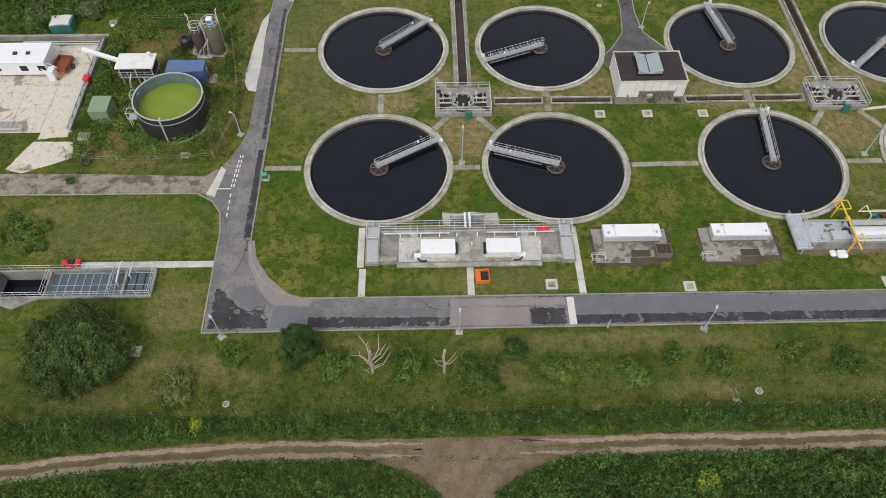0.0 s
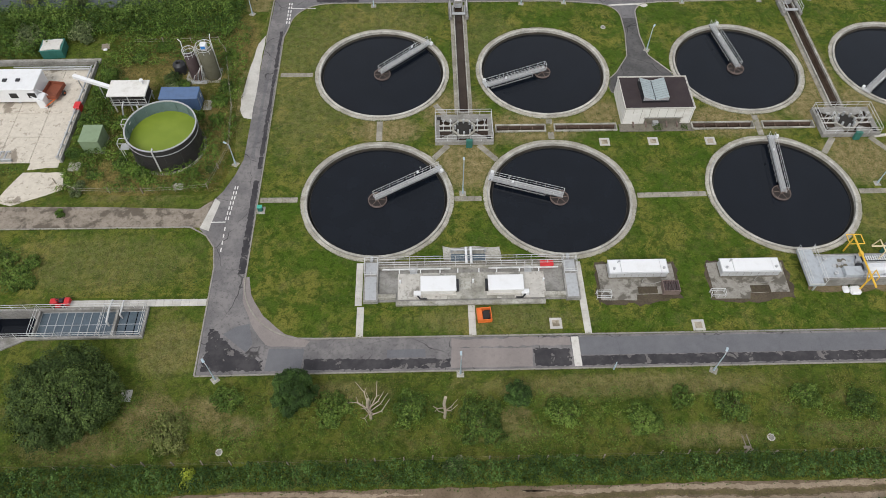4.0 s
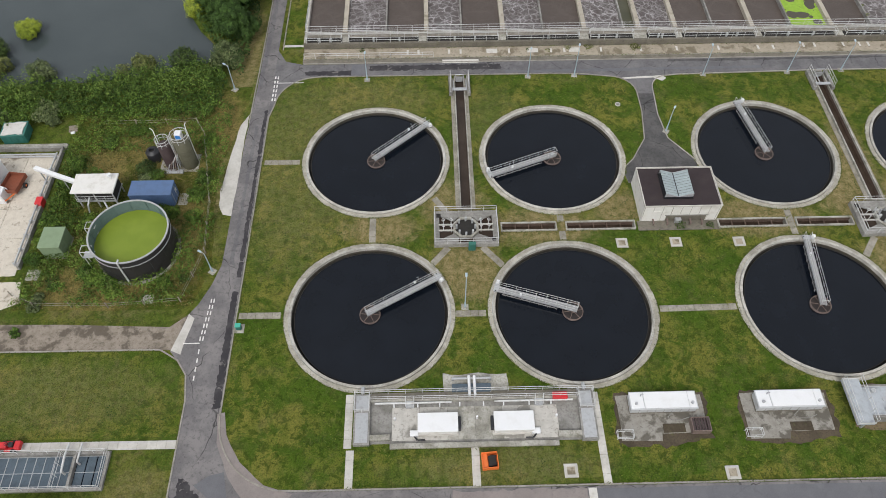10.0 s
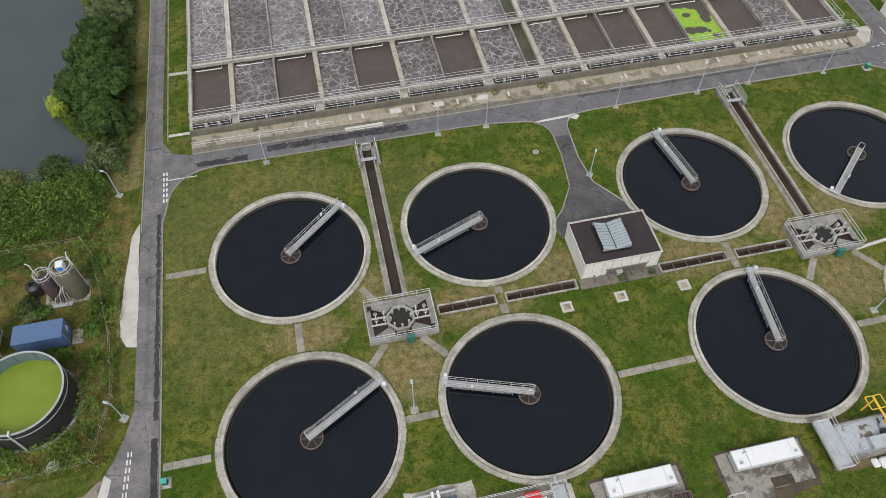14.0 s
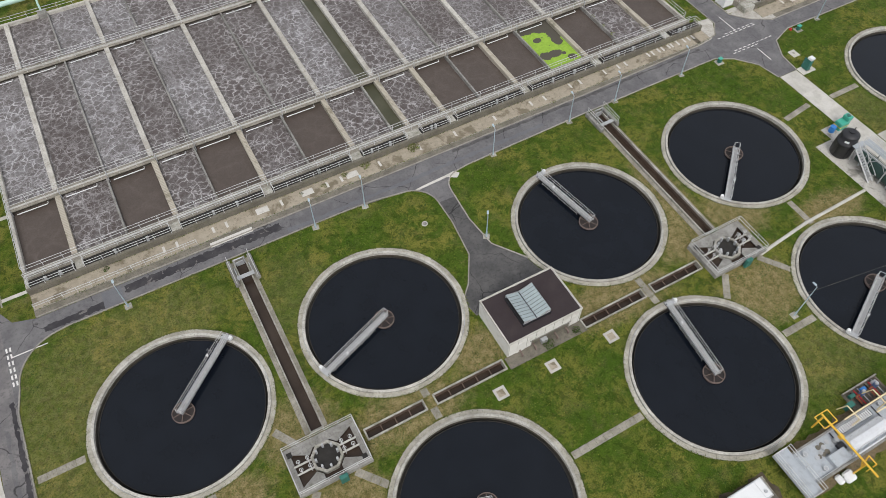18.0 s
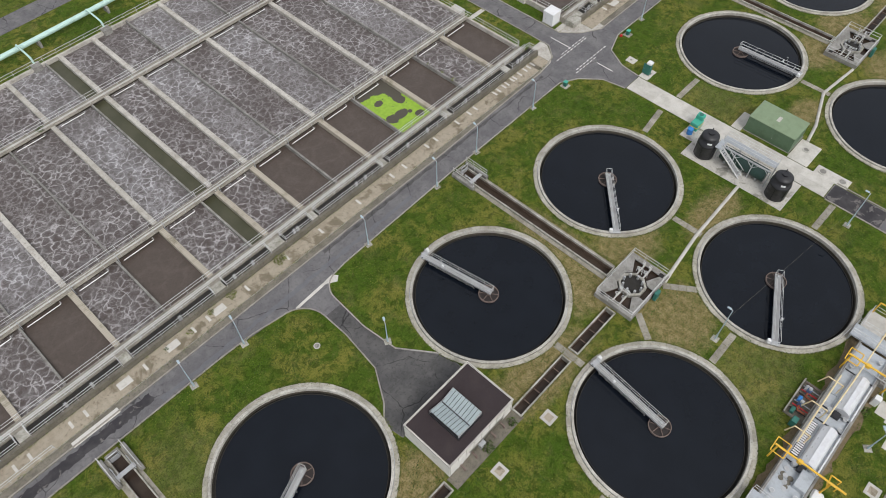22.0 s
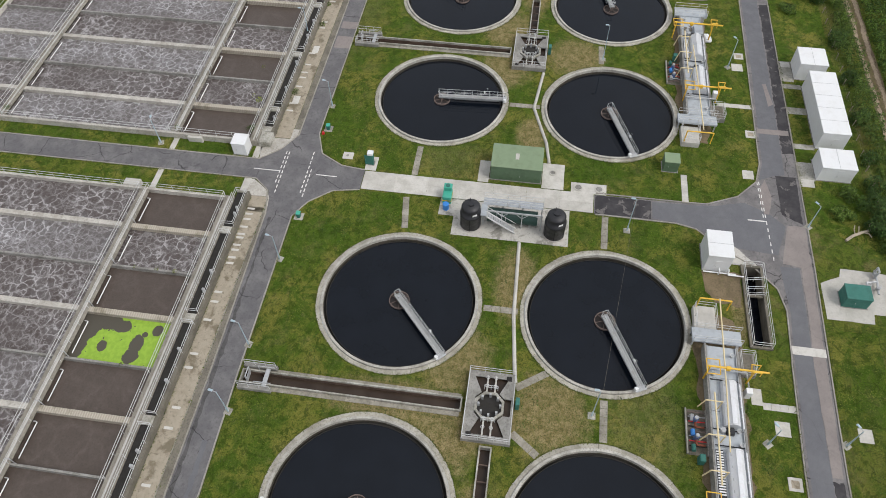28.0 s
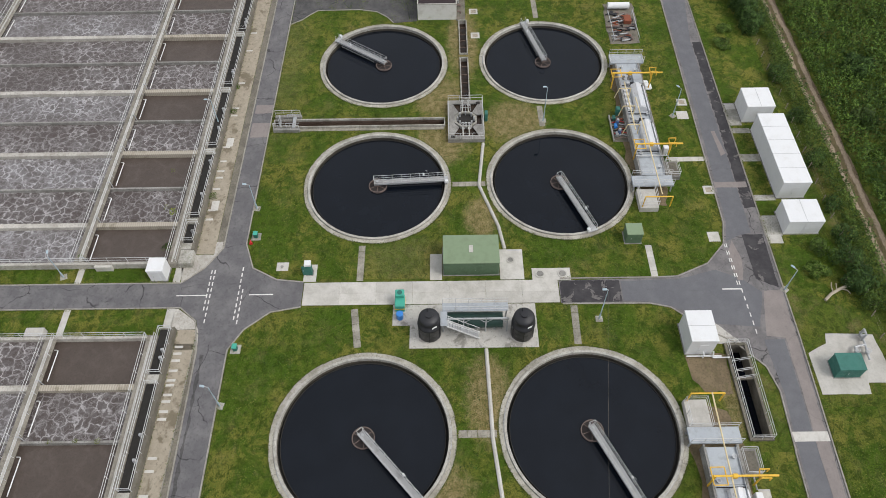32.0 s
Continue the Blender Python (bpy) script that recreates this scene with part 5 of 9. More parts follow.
# ---- distribution chambers ----
def chamber(x, y):
    t = thing("distribution_chamber", "concrete flow distribution chamber with an octagonal well and handrails", "chamber", (x, y, 0), 0, "distribution chambers")
    hx, hy, h = 4.1, 2.65, 0.7
    bm = bx(bmesh.new(), -hx, hx, -hy, -hy + 0.3, 0, h)
    bx(bm, -hx, hx, hy - 0.3, hy, 0, h)
    bx(bm, -hx, -hx + 0.3, -hy + 0.3, hy - 0.3, 0, h)
    bx(bm, hx - 0.3, hx, -hy + 0.3, hy - 0.3, 0, h)
    part("wall", bm, M_CONC_GREY, t)
    part("bed", box(-hx + 0.3, hx - 0.3, -hy + 0.3, hy - 0.3, 0, 0.25), M_CHANNEL, t, "dark brown water")
    # deck with an octagonal opening and flared openings on both long sides
    oct_in = [(1.45 * math.cos(radians(22.5 + 45 * i)), 1.45 * math.sin(radians(22.5 + 45 * i))) for i in range(8)]
    part("deck_slab", slab([(-hx + 0.3, -hy + 0.3), (-1.0, -hy + 0.3), (-1.0, -1.55), (-1.55, -1.0), (-3.4, -1.9), (-3.4, 1.9), (-1.55, 1.0), (-1.0, 1.55), (-1.0, hy - 0.3), (-hx + 0.3, hy - 0.3)], h - 0.18, h - 0.02), M_CONC_GREY, t)
    part("deck_slab", slab([(hx - 0.3, hy - 0.3), (1.0, hy - 0.3), (1.0, 1.55), (1.55, 1.0), (3.4, 1.9), (3.4, -1.9), (1.55, -1.0), (1.0, -1.55), (1.0, -hy + 0.3), (hx - 0.3, -hy + 0.3)], h - 0.18, h - 0.02), M_CONC_GREY, t)
    part("deck_slab", box(-1.0, 1.0, 1.62, hy - 0.3, h - 0.18, h - 0.02), M_CONC_GREY, t)
    well = part("well_wall", lathe([(1.45, 0.25), (1.45, h + 0.06), (1.75, h + 0.06), (1.75, 0.25)], 8, 22.5, 382.5, True), M_CONC, t, "octagonal concrete well wall")
    part("well_water", disc(1.44, 0.2, 0.5, 24), M_DARK, well, "dark water in the well")
    for i in range(8):
        a = radians(45 * i)
        part("penstock", box(1.2 * math.cos(a) - 0.12, 1.2 * math.cos(a) + 0.12, 1.2 * math.sin(a) - 0.12, 1.2 * math.sin(a) + 0.12, 0.3, h + 0.5, 0.02), M_STEEL, well)
    for s in (-1, 1):
        for yy in (-0.45, 0.45):
            part("walkway_beam", box(min(s * 1.6, s * 3.5), max(s * 1.6, s * 3.5), yy - 0.09, yy + 0.09, h - 0.1, h + 0.04), M_CONC_PALE, t)
        for xx, yy in ((1.9, -0.45), (1.9, 0.45), (2.9, -0.45), (2.9, 0.45)):
            sp = part("spindle", tube(bmesh.new(), (s * xx, yy, h), (s * xx, yy, h + 1.0), 0.05, 6), M_RAIL, t)
            part("handwheel", lathe([(0.16, h + 0.98), (0.16, h + 1.03), (0.21, h + 1.03), (0.21, h + 0.98)], 12, closed=True), M_RAIL, sp, at=(s * xx, yy, 0))
    part("hatch", box(-3.75, -3.2, 1.6, 2.2, h - 0.02, h + 0.02), M_DARK, t, "dark open hatch")
    part("hatch", box(3.2, 3.75, -2.2, -1.6, h - 0.02, h + 0.02), M_DARK, t, "dark open hatch")
    part("kiosk", box(0.2, 1.1, -3.25, -2.8, 0, 1.45, 0.05), M_TEAL, t, "small teal control cabinet")
    handrail([(-hx + 0.1, -hy + 0.1), (hx - 0.1, -hy + 0.1), (hx - 0.1, hy - 0.1), (-hx + 0.1, hy - 0.1)], h, parent=t, closed=True, step=1.7)
    handrail([(-1.9, -0.75), (-1.9, 0.75)], h, parent=t, step=0.75)
    handrail([(1.9, -0.75), (1.9, 0.75)], h, parent=t, step=0.75)
    return t


c0 = chamber(*CHAMBERS[0], )
for c in CHAMBERS[1:]:
    copy_thing(c0, pose(*c, 0))


# ---- feed channels ----
def channel(x0, x1, y0, y1, along, label, h=0.42, wall=0.17):
    """An open concrete channel with brown water; along: 'x' or 'y'."""
    t = thing("feed_channel", label, "channel", (x0, y0, 0), group="feed channels")
    L, W = (x1 - x0, y1 - y0) if along == "x" else (y1 - y0, x1 - x0)

    def b(l0, l1, w0, w1, z0, z1, bev=0.0):
        return box(l0, l1, w0, w1, z0, z1, bev) if along == "x" else box(w0, w1, l0, l1, z0, z1, bev)

    for w0 in (0, W - wall):
        n = max(1, round(L / 3.0))
        for i in range(n):
            part("wall", b(i * L / n + 0.01, (i + 1) * L / n - 0.01, w0, w0 + wall, -0.9, h, 0.015), M_CONC, t)
    part("end_wall", b(-wall, 0, 0, W, -0.9, h, 0.01), M_CONC, t)
    part("end_wall", b(L, L + wall, 0, W, -0.9, h, 0.01), M_CONC, t)
    part("water", b(0, L, wall + 0.03, W - wall - 0.03, -0.9, -0.38 if L > 20 else -0.5), M_CHANNEL, t, "brown channel water")
    for w0 in (wall, W - wall - 0.03):
        part("lining", b(0, L, w0, w0 + 0.03, -0.9, 0.08), M_LINING, t, "rust-brown wet lining")
    for i in range(1, round(L / 1.75) if L < 20 else 0):
        u = i * L / round(L / 1.75)
        part("strut", b(u - 0.06, u + 0.06, wall + 0.03, W - wall - 0.03, -0.1, 0.04), M_LINING, t, "brown cross strut")
    if L > 20:
        for w0, w1 in ((-0.55, -0.02), (W + 0.02, W + 0.45)):
            n = 10
            for i in range(n):
                part("edge_slab", b(i * L / n + 0.01, (i + 1) * L / n - 0.01, w0, w1, 0, 0.09, 0.01), M_PATH, t)
    return t


for c in CHANNELS_Y:
    channel(*c, "y", "long open concrete feed channel with brown water")
for xa, xb in CHANNELS_X:
    channel(xa, xb, 76.2, 77.6, "x", "short open concrete feed channel with brown water", 0.3)
for x in (5.4, 60.0, 121.0):
    t = thing("channel_head", "railed concrete platform at the head of the feed channel", "platform", (x, 104.0, 0), group="channel heads")
    for s in (-1, 1):
        part("plinth", box(s * 1.35 - 0.25, s * 1.35 + 0.25, -2.6, 1.3, 0, 0.62, 0.03), M_CONC_GREY, t)
        handrail([(s * 1.35, -2.5), (s * 1.35, 1.2)], 0.62, parent=t, step=1.2)
    part("crosswalk", box(-1.1, 1.1, -1.9, -1.4, 0.45, 0.62, 0.02), M_STEEL, t)
    part("penstock_frame", run([(-0.6, 0.4, 0.3), (-0.6, 0.4, 1.5), (0.6, 0.4, 1.5), (0.6, 0.4, 0.3)], 0.07, 6), M_STEEL, t)
    part("penstock_plate", box(-0.5, 0.5, 0.36, 0.44, 0.1, 0.9), M_STEEL, t)
    for s in (-1, 1):
        part("frame", run([(s * 0.95, -0.6, 0.3), (s * 0.95, -0.6, 1.3), (s * 0.95, -2.6, 1.3)], 0.05, 6), M_STEEL, t)

# brown footbridges and slab paths
SLAB_M = mesh_of("paving_slab", box(-0.485, 0.485, -0.42, 0.42, 0, 0.05, 0.012), M_PATH)


SLAB_PALE = mesh_of("paving_slab", box(-0.49, 0.49, -0.42, 0.42, 0, 0.05, 0.01), M_CONC_PALE)


def footpath(x0, y0, x1, y1, label="pale concrete slab footpath", width=0.85):
    """A row of paving slabs between two points."""
    L = math.hypot(x1 - x0, y1 - y0)
    n = max(1, round(L))
    t = thing("footpath", label, "footpath", (x0, y0, 0), math.degrees(math.atan2(y1 - y0, x1 - x0)), kind="structure")
    for i in range(n):
        part("paving_slab", SLAB_PALE if max(y0, y1) < 56 else SLAB_M, None, t, at=Matrix.Translation(((i + 0.5) * L / n, 0, 0)) @ Matrix.Diagonal((L / n, width / 0.85, 1, 1)))
    return t


for p in ((-22.3, 64.6, -17.3, 64.55), (-22.1, 88.8, -17.2, 88.8), (3.4, 64.3, 7.1, 64.3), (27.9, 64.4, 37.2, 64.5), (57.9, 64.5, 62.8, 64.5), (-8.3, 43.9, -8.3, 48.0), (-8.6, 48.2, -8.6, 54.3), (4.95, 43.9, 4.95, 48.2),
          (18.5, 43.9, 18.4, 54.0), (-6.8, 74.9, -6.8, 78.8), (17.6, 74.8, 17.6, 76.2), (17.6, 77.7, 17.6, 78.8), (47.6, 75.0, 47.6, 79.0), (3.2, 78.9, 1.2, 82.0), (7.2, 73.9, 9.6, 71.0), (2.9, 73.9, 0.6, 71.2), (83.6, 90.7, 88.9, 91.4), (83.7, 64.8, 89.1, 64.7), (93.0, 91.0, 98.5, 91.0), (93.0, 54.1, 98.0, 54.1), (120.0, 65.7, 124.4, 65.8), (72.9, 74.9, 72.9, 79.1), (108.9, 74.6, 108.9, 79.2), (146.0, 64.5, 151.5, 64.6),
          (64.6, 47.2, 64.6, 43.6), (113.0, 48.6, 113.0, 43.2), (84.0, 113.2, 84.0, 109.6), (62.9, 74.3, 65.6, 70.4), (57.6, 74.3, 55.4, 71.4)):
    footpath(*p)
footpath(-44.1, 49.2, -26.8, 49.1, "pale concrete slab footpath to the sunken basin", 0.95)

# pale pipe run between the east tanks
for pts, lab in (([(63.5, 74.4), (66.0, 74.7), (72.3, 75.35), (83.2, 75.6)], "pale concrete-cased pipe along the grass"), ([(97.6, 72.6), (101.4, 73.2), (108.6, 75.5), (116.6, 74.6)], "pale concrete-cased pipe along the grass")):
    x0, y0 = pts[0]
    single("cased_pipe", run([(x - x0, y - y0, 0.06) for x, y in pts], 0.23, 8), M_CONC_PALE, lab, "pipe", (x0, y0, 0))

# ---- buildings and plant between the tanks ----
def valve_house():
    t = thing("valve_house", "low off-white building with a brown felt roof and a glazed rooflight", "building", (27.9, 77.5, 0))
    W, D, H = 9.9, 6.5, 3.0
    part("wall", box(0, W, 0, 0.25, 0, H), M_WHITE_WALL, t)
    part("wall", box(0, W, D - 0.25, D, 0, H), M_WHITE_WALL, t)
    part("wall", box(0, 0.25, 0.25, D - 0.25, 0, H), M_WHITE_WALL, t)
    part("wall", box(W - 0.25, W, 0.25, D - 0.25, 0, H), M_WHITE_WALL, t)
    part("roof", box(0.15, W - 0.15, 0.15, D - 0.15, H - 0.2, H + 0.06), M_ROOF, t, "brown felt roof")
    bm = bx(bmesh.new(), -0.05, W + 0.05, -0.05, 0.07, H - 0.05, H + 0.16)
    bx(bm, -0.05, W + 0.05, D - 0.07, D + 0.05, H - 0.05, H + 0.16)
    bx(bm, -0.05, 0.07, 0.07, D - 0.07, H - 0.05, H + 0.16)
    bx(bm, W - 0.07, W + 0.05, 0.07, D - 0.07, H - 0.05, H + 0.16)
    part("parapet", bm, M_CONC_PALE, t)
    for i in range(9):
        part("cladding_joint", box(0.08 + i * 1.2, 0.13 + i * 1.2, -0.025, 0.0, 0.1, H - 0.1), M_CONC, t)
    r = thing("rooflight", "twin-pitched glazed rooflight with grey panes", "rooflight", (0, 0, 0))
    r.parent = t
    r.matrix_basis = pose(2.7, 1.3, H + 0.06) @ Matrix.Diagonal((0.86, 1, 1, 1))
    for key in ("label", "category"):
        if key == "category":
            del r[key]
    bm = bx(bmesh.new(), -0.1, 4.3, -0.1, 4.1, 0, 0.28)
    part("upstand", bm, M_BLACK, r, "dark upstand")
    for half in (0, 1):
        x0 = 0.0 + half * 2.15
        for i in range(9):
            for j in range(1):
                y0 = 0.05 + i * 0.44
                pane = bmesh.new()
                za, zb = (0.95, 0.35) if half == 0 else (0.35, 0.95)
                v = [pane.verts.new(p) for p in ((x0, y0, za), (x0 + 2.0, y0, zb), (x0 + 2.0, y0 + 0.38, zb), (x0, y0 + 0.38, za), (x0, y0, za - 0.04), (x0 + 2.0, y0, zb - 0.04), (x0 + 2.0, y0 + 0.38, zb - 0.04), (x0, y0 + 0.38, za - 0.04))]
                for f in ((0, 1, 2, 3), (7, 6, 5, 4), (0, 4, 5, 1), (1, 5, 6, 2), (2, 6, 7, 3), (3, 7, 4, 0)):
                    pane.faces.new([v[q] for q in f])
                part("pane", pane, M_ROOFLIGHT, r)
    for yy in (0.0, 4.0):
        bm = bmesh.new()
        v = [bm.verts.new((x, yy, z)) for x, z in ((0, 0.28), (4.2, 0.28), (4.2, 0.93), (2.1, 0.33), (0, 0.93))]
        bm.faces.new(v)
        ret = bmesh.ops.extrude_face_region(bm, geom=bm.faces[:])
        bmesh.ops.translate(bm, verts=[g for g in ret["geom"] if isinstance(g, bmesh.types.BMVert)], vec=(0, 0.04, 0))
        part("gable", bm, M_STEEL, r)
    part("door", box(1.2, 2.2, -0.06, 0.0, 0.0, 2.05, 0.01), M_WHITE_WALL, t, "off-white door")
    part("duct", box(4.4, 5.2, -0.5, 0, 0.1, 0.75, 0.03), M_STEEL, t)
    part("plinth", box(-0.4, W + 0.4, -1.5, 0, 0, 0.1), M_CONC_DARK, t, "stained concrete strip along the wall")
    for u in (1.6, 3.4, 6.4, 7.9):
        part("valve_pipe", run([(u, -0.05, 0.5), (u, -0.7, 0.5), (u, -0.7, 0.05)], 0.12, 8), M_RUST, t)
    part("lintel", box(3.0, 8.6, -0.06, 0.0, 1.15, 1.3), M_CONC_GREY, t)
    part("recess", box(3.2, 8.4, -0.03, 0.0, 0.12, 1.1), M_CONC_DARK, t, "dark recessed base panel")
    return t


first_house = valve_house()
copy_thing(first_house, pose(145.9, 77.9, 0))


def kiosk(name, x0, x1, y0, y1, h, m, label, roof=None, lid=0.12, door="x", category="kiosk", z=0.06, ribs=0, group=""):
    """A box-shaped plant kiosk: body, overhanging roof, door with handle, and panel joints."""
    t = thing(name, label, category, (x0, y0, 0), group=group)
    W, D = x1 - x0, y1 - y0
    part("plinth", box(-0.12, W + 0.12, -0.12, D + 0.12, 0, z + 0.02), M_CONC_GREY, t)
    part("body", box(0, W, 0, D, z, z + h - lid, 0.02), m, t)
    part("roof", box(-0.05, W + 0.05, -0.05, D + 0.05, z + h - lid, z + h, 0.03), roof or m, t)
    if door == "x":
        d = part("door", box(-0.035, 0.0, D * 0.3, D * 0.3 + 0.95, z + 0.05, z + min(2.05, h - 0.3), 0.01), m, t)
        part("handle", box(-0.075, -0.035, D * 0.3 + 0.78, D * 0.3 + 0.83, z + 0.9, z + 1.1), M_STEEL, d)
    else:
        d = part("door", box(W * 0.3, W * 0.3 + 0.95, -0.035, 0.0, z + 0.05, z + min(2.05, h - 0.3), 0.01), m, t)
        part("handle", box(W * 0.3 + 0.78, W * 0.3 + 0.83, -0.075, -0.035, z + 0.9, z + 1.1), M_STEEL, d)
    for i in range(ribs):
        a = (i + 1) / (ribs + 1)
        if W > D:
            part("seam", box(a * W - 0.02, a * W + 0.02, -0.06, D + 0.06, z + h, z + h + 0.018), M_STEEL if m is M_WHITE else (roof or m), t)
        else:
            part("seam", box(-0.06, W + 0.06, a * D - 0.02, a * D + 0.02, z + h, z + h + 0.018), M_STEEL if m is M_WHITE else (roof or m), t)
    return t


def pad(x0, x1, y0, y1, label, material=None, h=0.06, name="concrete_pad"):
    return single(name, box(x0, x1, y0, y1, 0, h, 0.015), material or M_CONC_PALE, label, "concrete pad", group="concrete pads")


kiosk("plant_kiosk", 120.3, 124.3, 32.4, 36.4, 3.0, M_WHITE, "square white plant kiosk beside the south road", ribs=1, group="white kiosks")
kiosk("plant_kiosk", 105.6, 118.7, 31.8, 35.5, 3.1, M_WHITE, "long white plant kiosk with roof seams", ribs=4, group="white kiosks")
kiosk("plant_kiosk", 99.5, 103.2, 31.8, 36.3, 2.5, M_WHITE, "low square white plant kiosk", ribs=1, group="white kiosks")
kiosk("plant_kiosk", 82.2, 86.2, 49.6, 52.6, 3.1, M_WHITE, "tall white plant kiosk beside the settling tank", ribs=1, group="white kiosks")
kiosk("plant_kiosk", 93.4, 95.4, 115.2, 117.2, 2.2, M_WHITE, "small white plant kiosk at the tank corner", ribs=0, group="white kiosks")
kiosk("green_plant_house", 93.7, 98.0, 73.6, 80.5, 2.6, M_GREEN_DK, "large sage-green plant house with a ribbed roof", M_GREEN, ribs=6)
single("roof_sign", box(95.3, 96.4, 76.8, 77.3, 2.67, 2.70), M_CONC_PALE, "pale rectangular plate on the green roof", "plate")
kiosk("green_cabinet", 98.3, 100.1, 55.0, 57.0, 1.9, M_GREEN_DK, "square dark green cabinet on the lawn", M_GREEN)
kiosk("control_pillar", 94.0, 94.7, 97.0, 97.7, 2.2, M_TEAL, "slim dark green control pillar with a white cap", M_WHITE, 0.35)
kiosk("teal_kiosk", 79.0, 81.1, 33.6, 36.5, 1.9, M_TEAL, "teal green plant kiosk on a concrete pad", M_TEAL)
sheet("concrete_apron", ragged([(77.0, 38.4), (77.0, 33.0), (78.3, 32.8), (78.3, 29.6), (84.5, 30.2), (84.7, 35.6), (83.4, 35.9), (82.2, 38.4)], 0.06, 1.2, 3), M_CONC_PALE, "pale concrete apron round the teal kiosk", "pavement", 0.05)
t = thing("valve_pipework", "galvanised valve pipework on the concrete apron", "pipework", (81.0, 32.2, 0.05))
part("pipe", run([(0, 0.9, 0.5), (1.6, 0.9, 0.5), (1.9, -0.4, 0.5), (3.6, -0.4, 0.5)], 0.13, 8), M_STEEL, t)
part("pipe", run([(0, -0.2, 0.5), (1.9, -0.4, 0.5)], 0.13, 8), M_STEEL, t)
part("pipe", run([(2.7, -0.4, 0), (2.7, -0.4, 1.4), (3.4, -0.4, 1.4), (3.4, -0.4, 0)], 0.13, 8), M_STEEL, t)
for xx, yy in ((1.0, 0.9), (0.9, -0.3), (3.0, -0.4)):
    v = part("valve", disc(0.24, 0.3, 0.7, 12, xx, yy), M_STEEL, t)
    part("handwheel", lathe([(0.2, 0.95), (0.2, 1.0), (0.26, 1.0), (0.26, 0.95)], 12, closed=True), M_STEEL, v, at=(xx, yy, 0))

# pads and covers
for x0, x1, y0, y1, lab in ((92.95, 97.6, 70.4, 73.4, "pale concrete pad beside the green plant house"), (93.0, 97.0, 80.7, 82.2, "pale concrete pad beside the green plant house"), (93.0, 95.6, 96.5, 98.1, "pale concrete base of the control pillar"),
                            (94.7, 96.0, 100.2, 101.7, "square concrete cover surround on the lawn"), (92.8, 94.6, 64.6, 69.4, "concrete pad with two round covers"),
                            (98.4, 100.0, 44.6, 46.1, "pale square slab on the lawn"), (121.1, 122.8, 43.9, 45.6, "pale square slab on the lawn"), (61.3, 63.0, 44.6, 46.2, "white square slab on the lawn"), (61.8, 63.4, 36.0, 37.5, "pale blue-white slab on the verge"), (64.6, 66.6, 47.2, 48.4, "white slab beside the screening plant"),
                            (-49.2, -47.6, 70.2, 71.8, "square concrete cover slab"), (-34.2, -32.9, 66.6, 67.8, "small grey slab in the grass"), (-34.4, -33.1, 36.6, 38.0, "pale square slab in the rough grass"), (98.0, 99.4, 36.6, 38.4, "pale slab path to the white kiosk"), (123.0, 124.2, 36.6, 38.0, "pale slab path to the white kiosk")):
    pad(x0, x1, y0, y1, lab)
for x0, x1, y0, y1 in ((119.6, 124.4, 36.45, 38.9), (118.0, 119.0, 35.6, 38.9), (112.4, 113.8, 35.6, 38.9), (105.2, 106.2, 35.6, 38.8), (99.2, 102.6, 36.4, 38.7)):
    pad(x0, x1, y0, y1, "concrete path slab from road to kiosk", M_CONC, 0.045)
for x, y in ((14.8, 45.3), (31.6, 44.7), (25.0, 74.1), (31.9, 74.1), (40.0, 74.0), (56.2, 44.9), (107.2, 44.2), (124.7, 44.3), (148.0, 75.0), (141.5, 74.9)):
    t = thing("manhole", "square pale-rimmed manhole with a dark cover", "manhole", (x, y, 0), group="manholes")
    bm = bx(bmesh.new(), -0.72, 0.72, -0.72, -0.42, 0, 0.09)
    bx(bm, -0.72, 0.72, 0.42, 0.72, 0, 0.09)
    bx(bm, -0.72, -0.42, -0.42, 0.42, 0, 0.09)
    bx(bm, 0.42, 0.72, -0.42, 0.42, 0, 0.09)
    part("rim", bm, M_CONC_PALE, t)
    part("cover", box(-0.42, 0.42, -0.42, 0.42, 0, 0.06), M_APRON, t, "brown-grey cover")
for x, y, r, z in ((93.7, 68.4, 0.62, 0.06), (93.7, 65.6, 0.62, 0.06), (95.3, 101.0, 0.3, 0.06), (28.6, 99.1, 0.4, 0.0), (36.3, 31.0, 0.42, 0.0), (-22.5, 30.7, 0.38, 0.0), (95.9, 72.0, 0.5, 0.06), (46.0, 97.5, 0.0, 0)):
    if r:
        t = thing("round_cover", "round concrete access cover", "cover", (x, y, z), group="round covers")
        part("rim", lathe([(r * 0.72, 0), (r * 0.72, 0.09), (r, 0.09), (r, 0)], 24, closed=True), M_CONC_PALE, t)
        part("lid", disc(r * 0.71, 0, 0.06, 24), M_CONC_GREY, t)

# concrete slab road between the two groups of tanks: single bays
t = thing("slab_road", "pale concrete road of cast bays between the tank groups", "road", (89.5, 66.3, 0), kind="structure")
for i in range(7):
    L = 31.6 / 7
    for j in range(2):
        part("bay", box(j * 1.66 + 0.006, (j + 1) * 1.66 - 0.006, i * L + 0.008, (i + 1) * L - 0.008, 0, 0.07), M_CONC_PALE, t)
single("concrete_pad", slab([(83.4, 69.4), (86.4, 69.4), (89.4, 69.4), (89.4, 86.7), (86.5, 86.7), (86.5, 84.6), (83.4, 84.6)], 0, 0.06), M_PAD_STAINED, "pale stained concrete base under the black dosing tanks", "concrete pad")


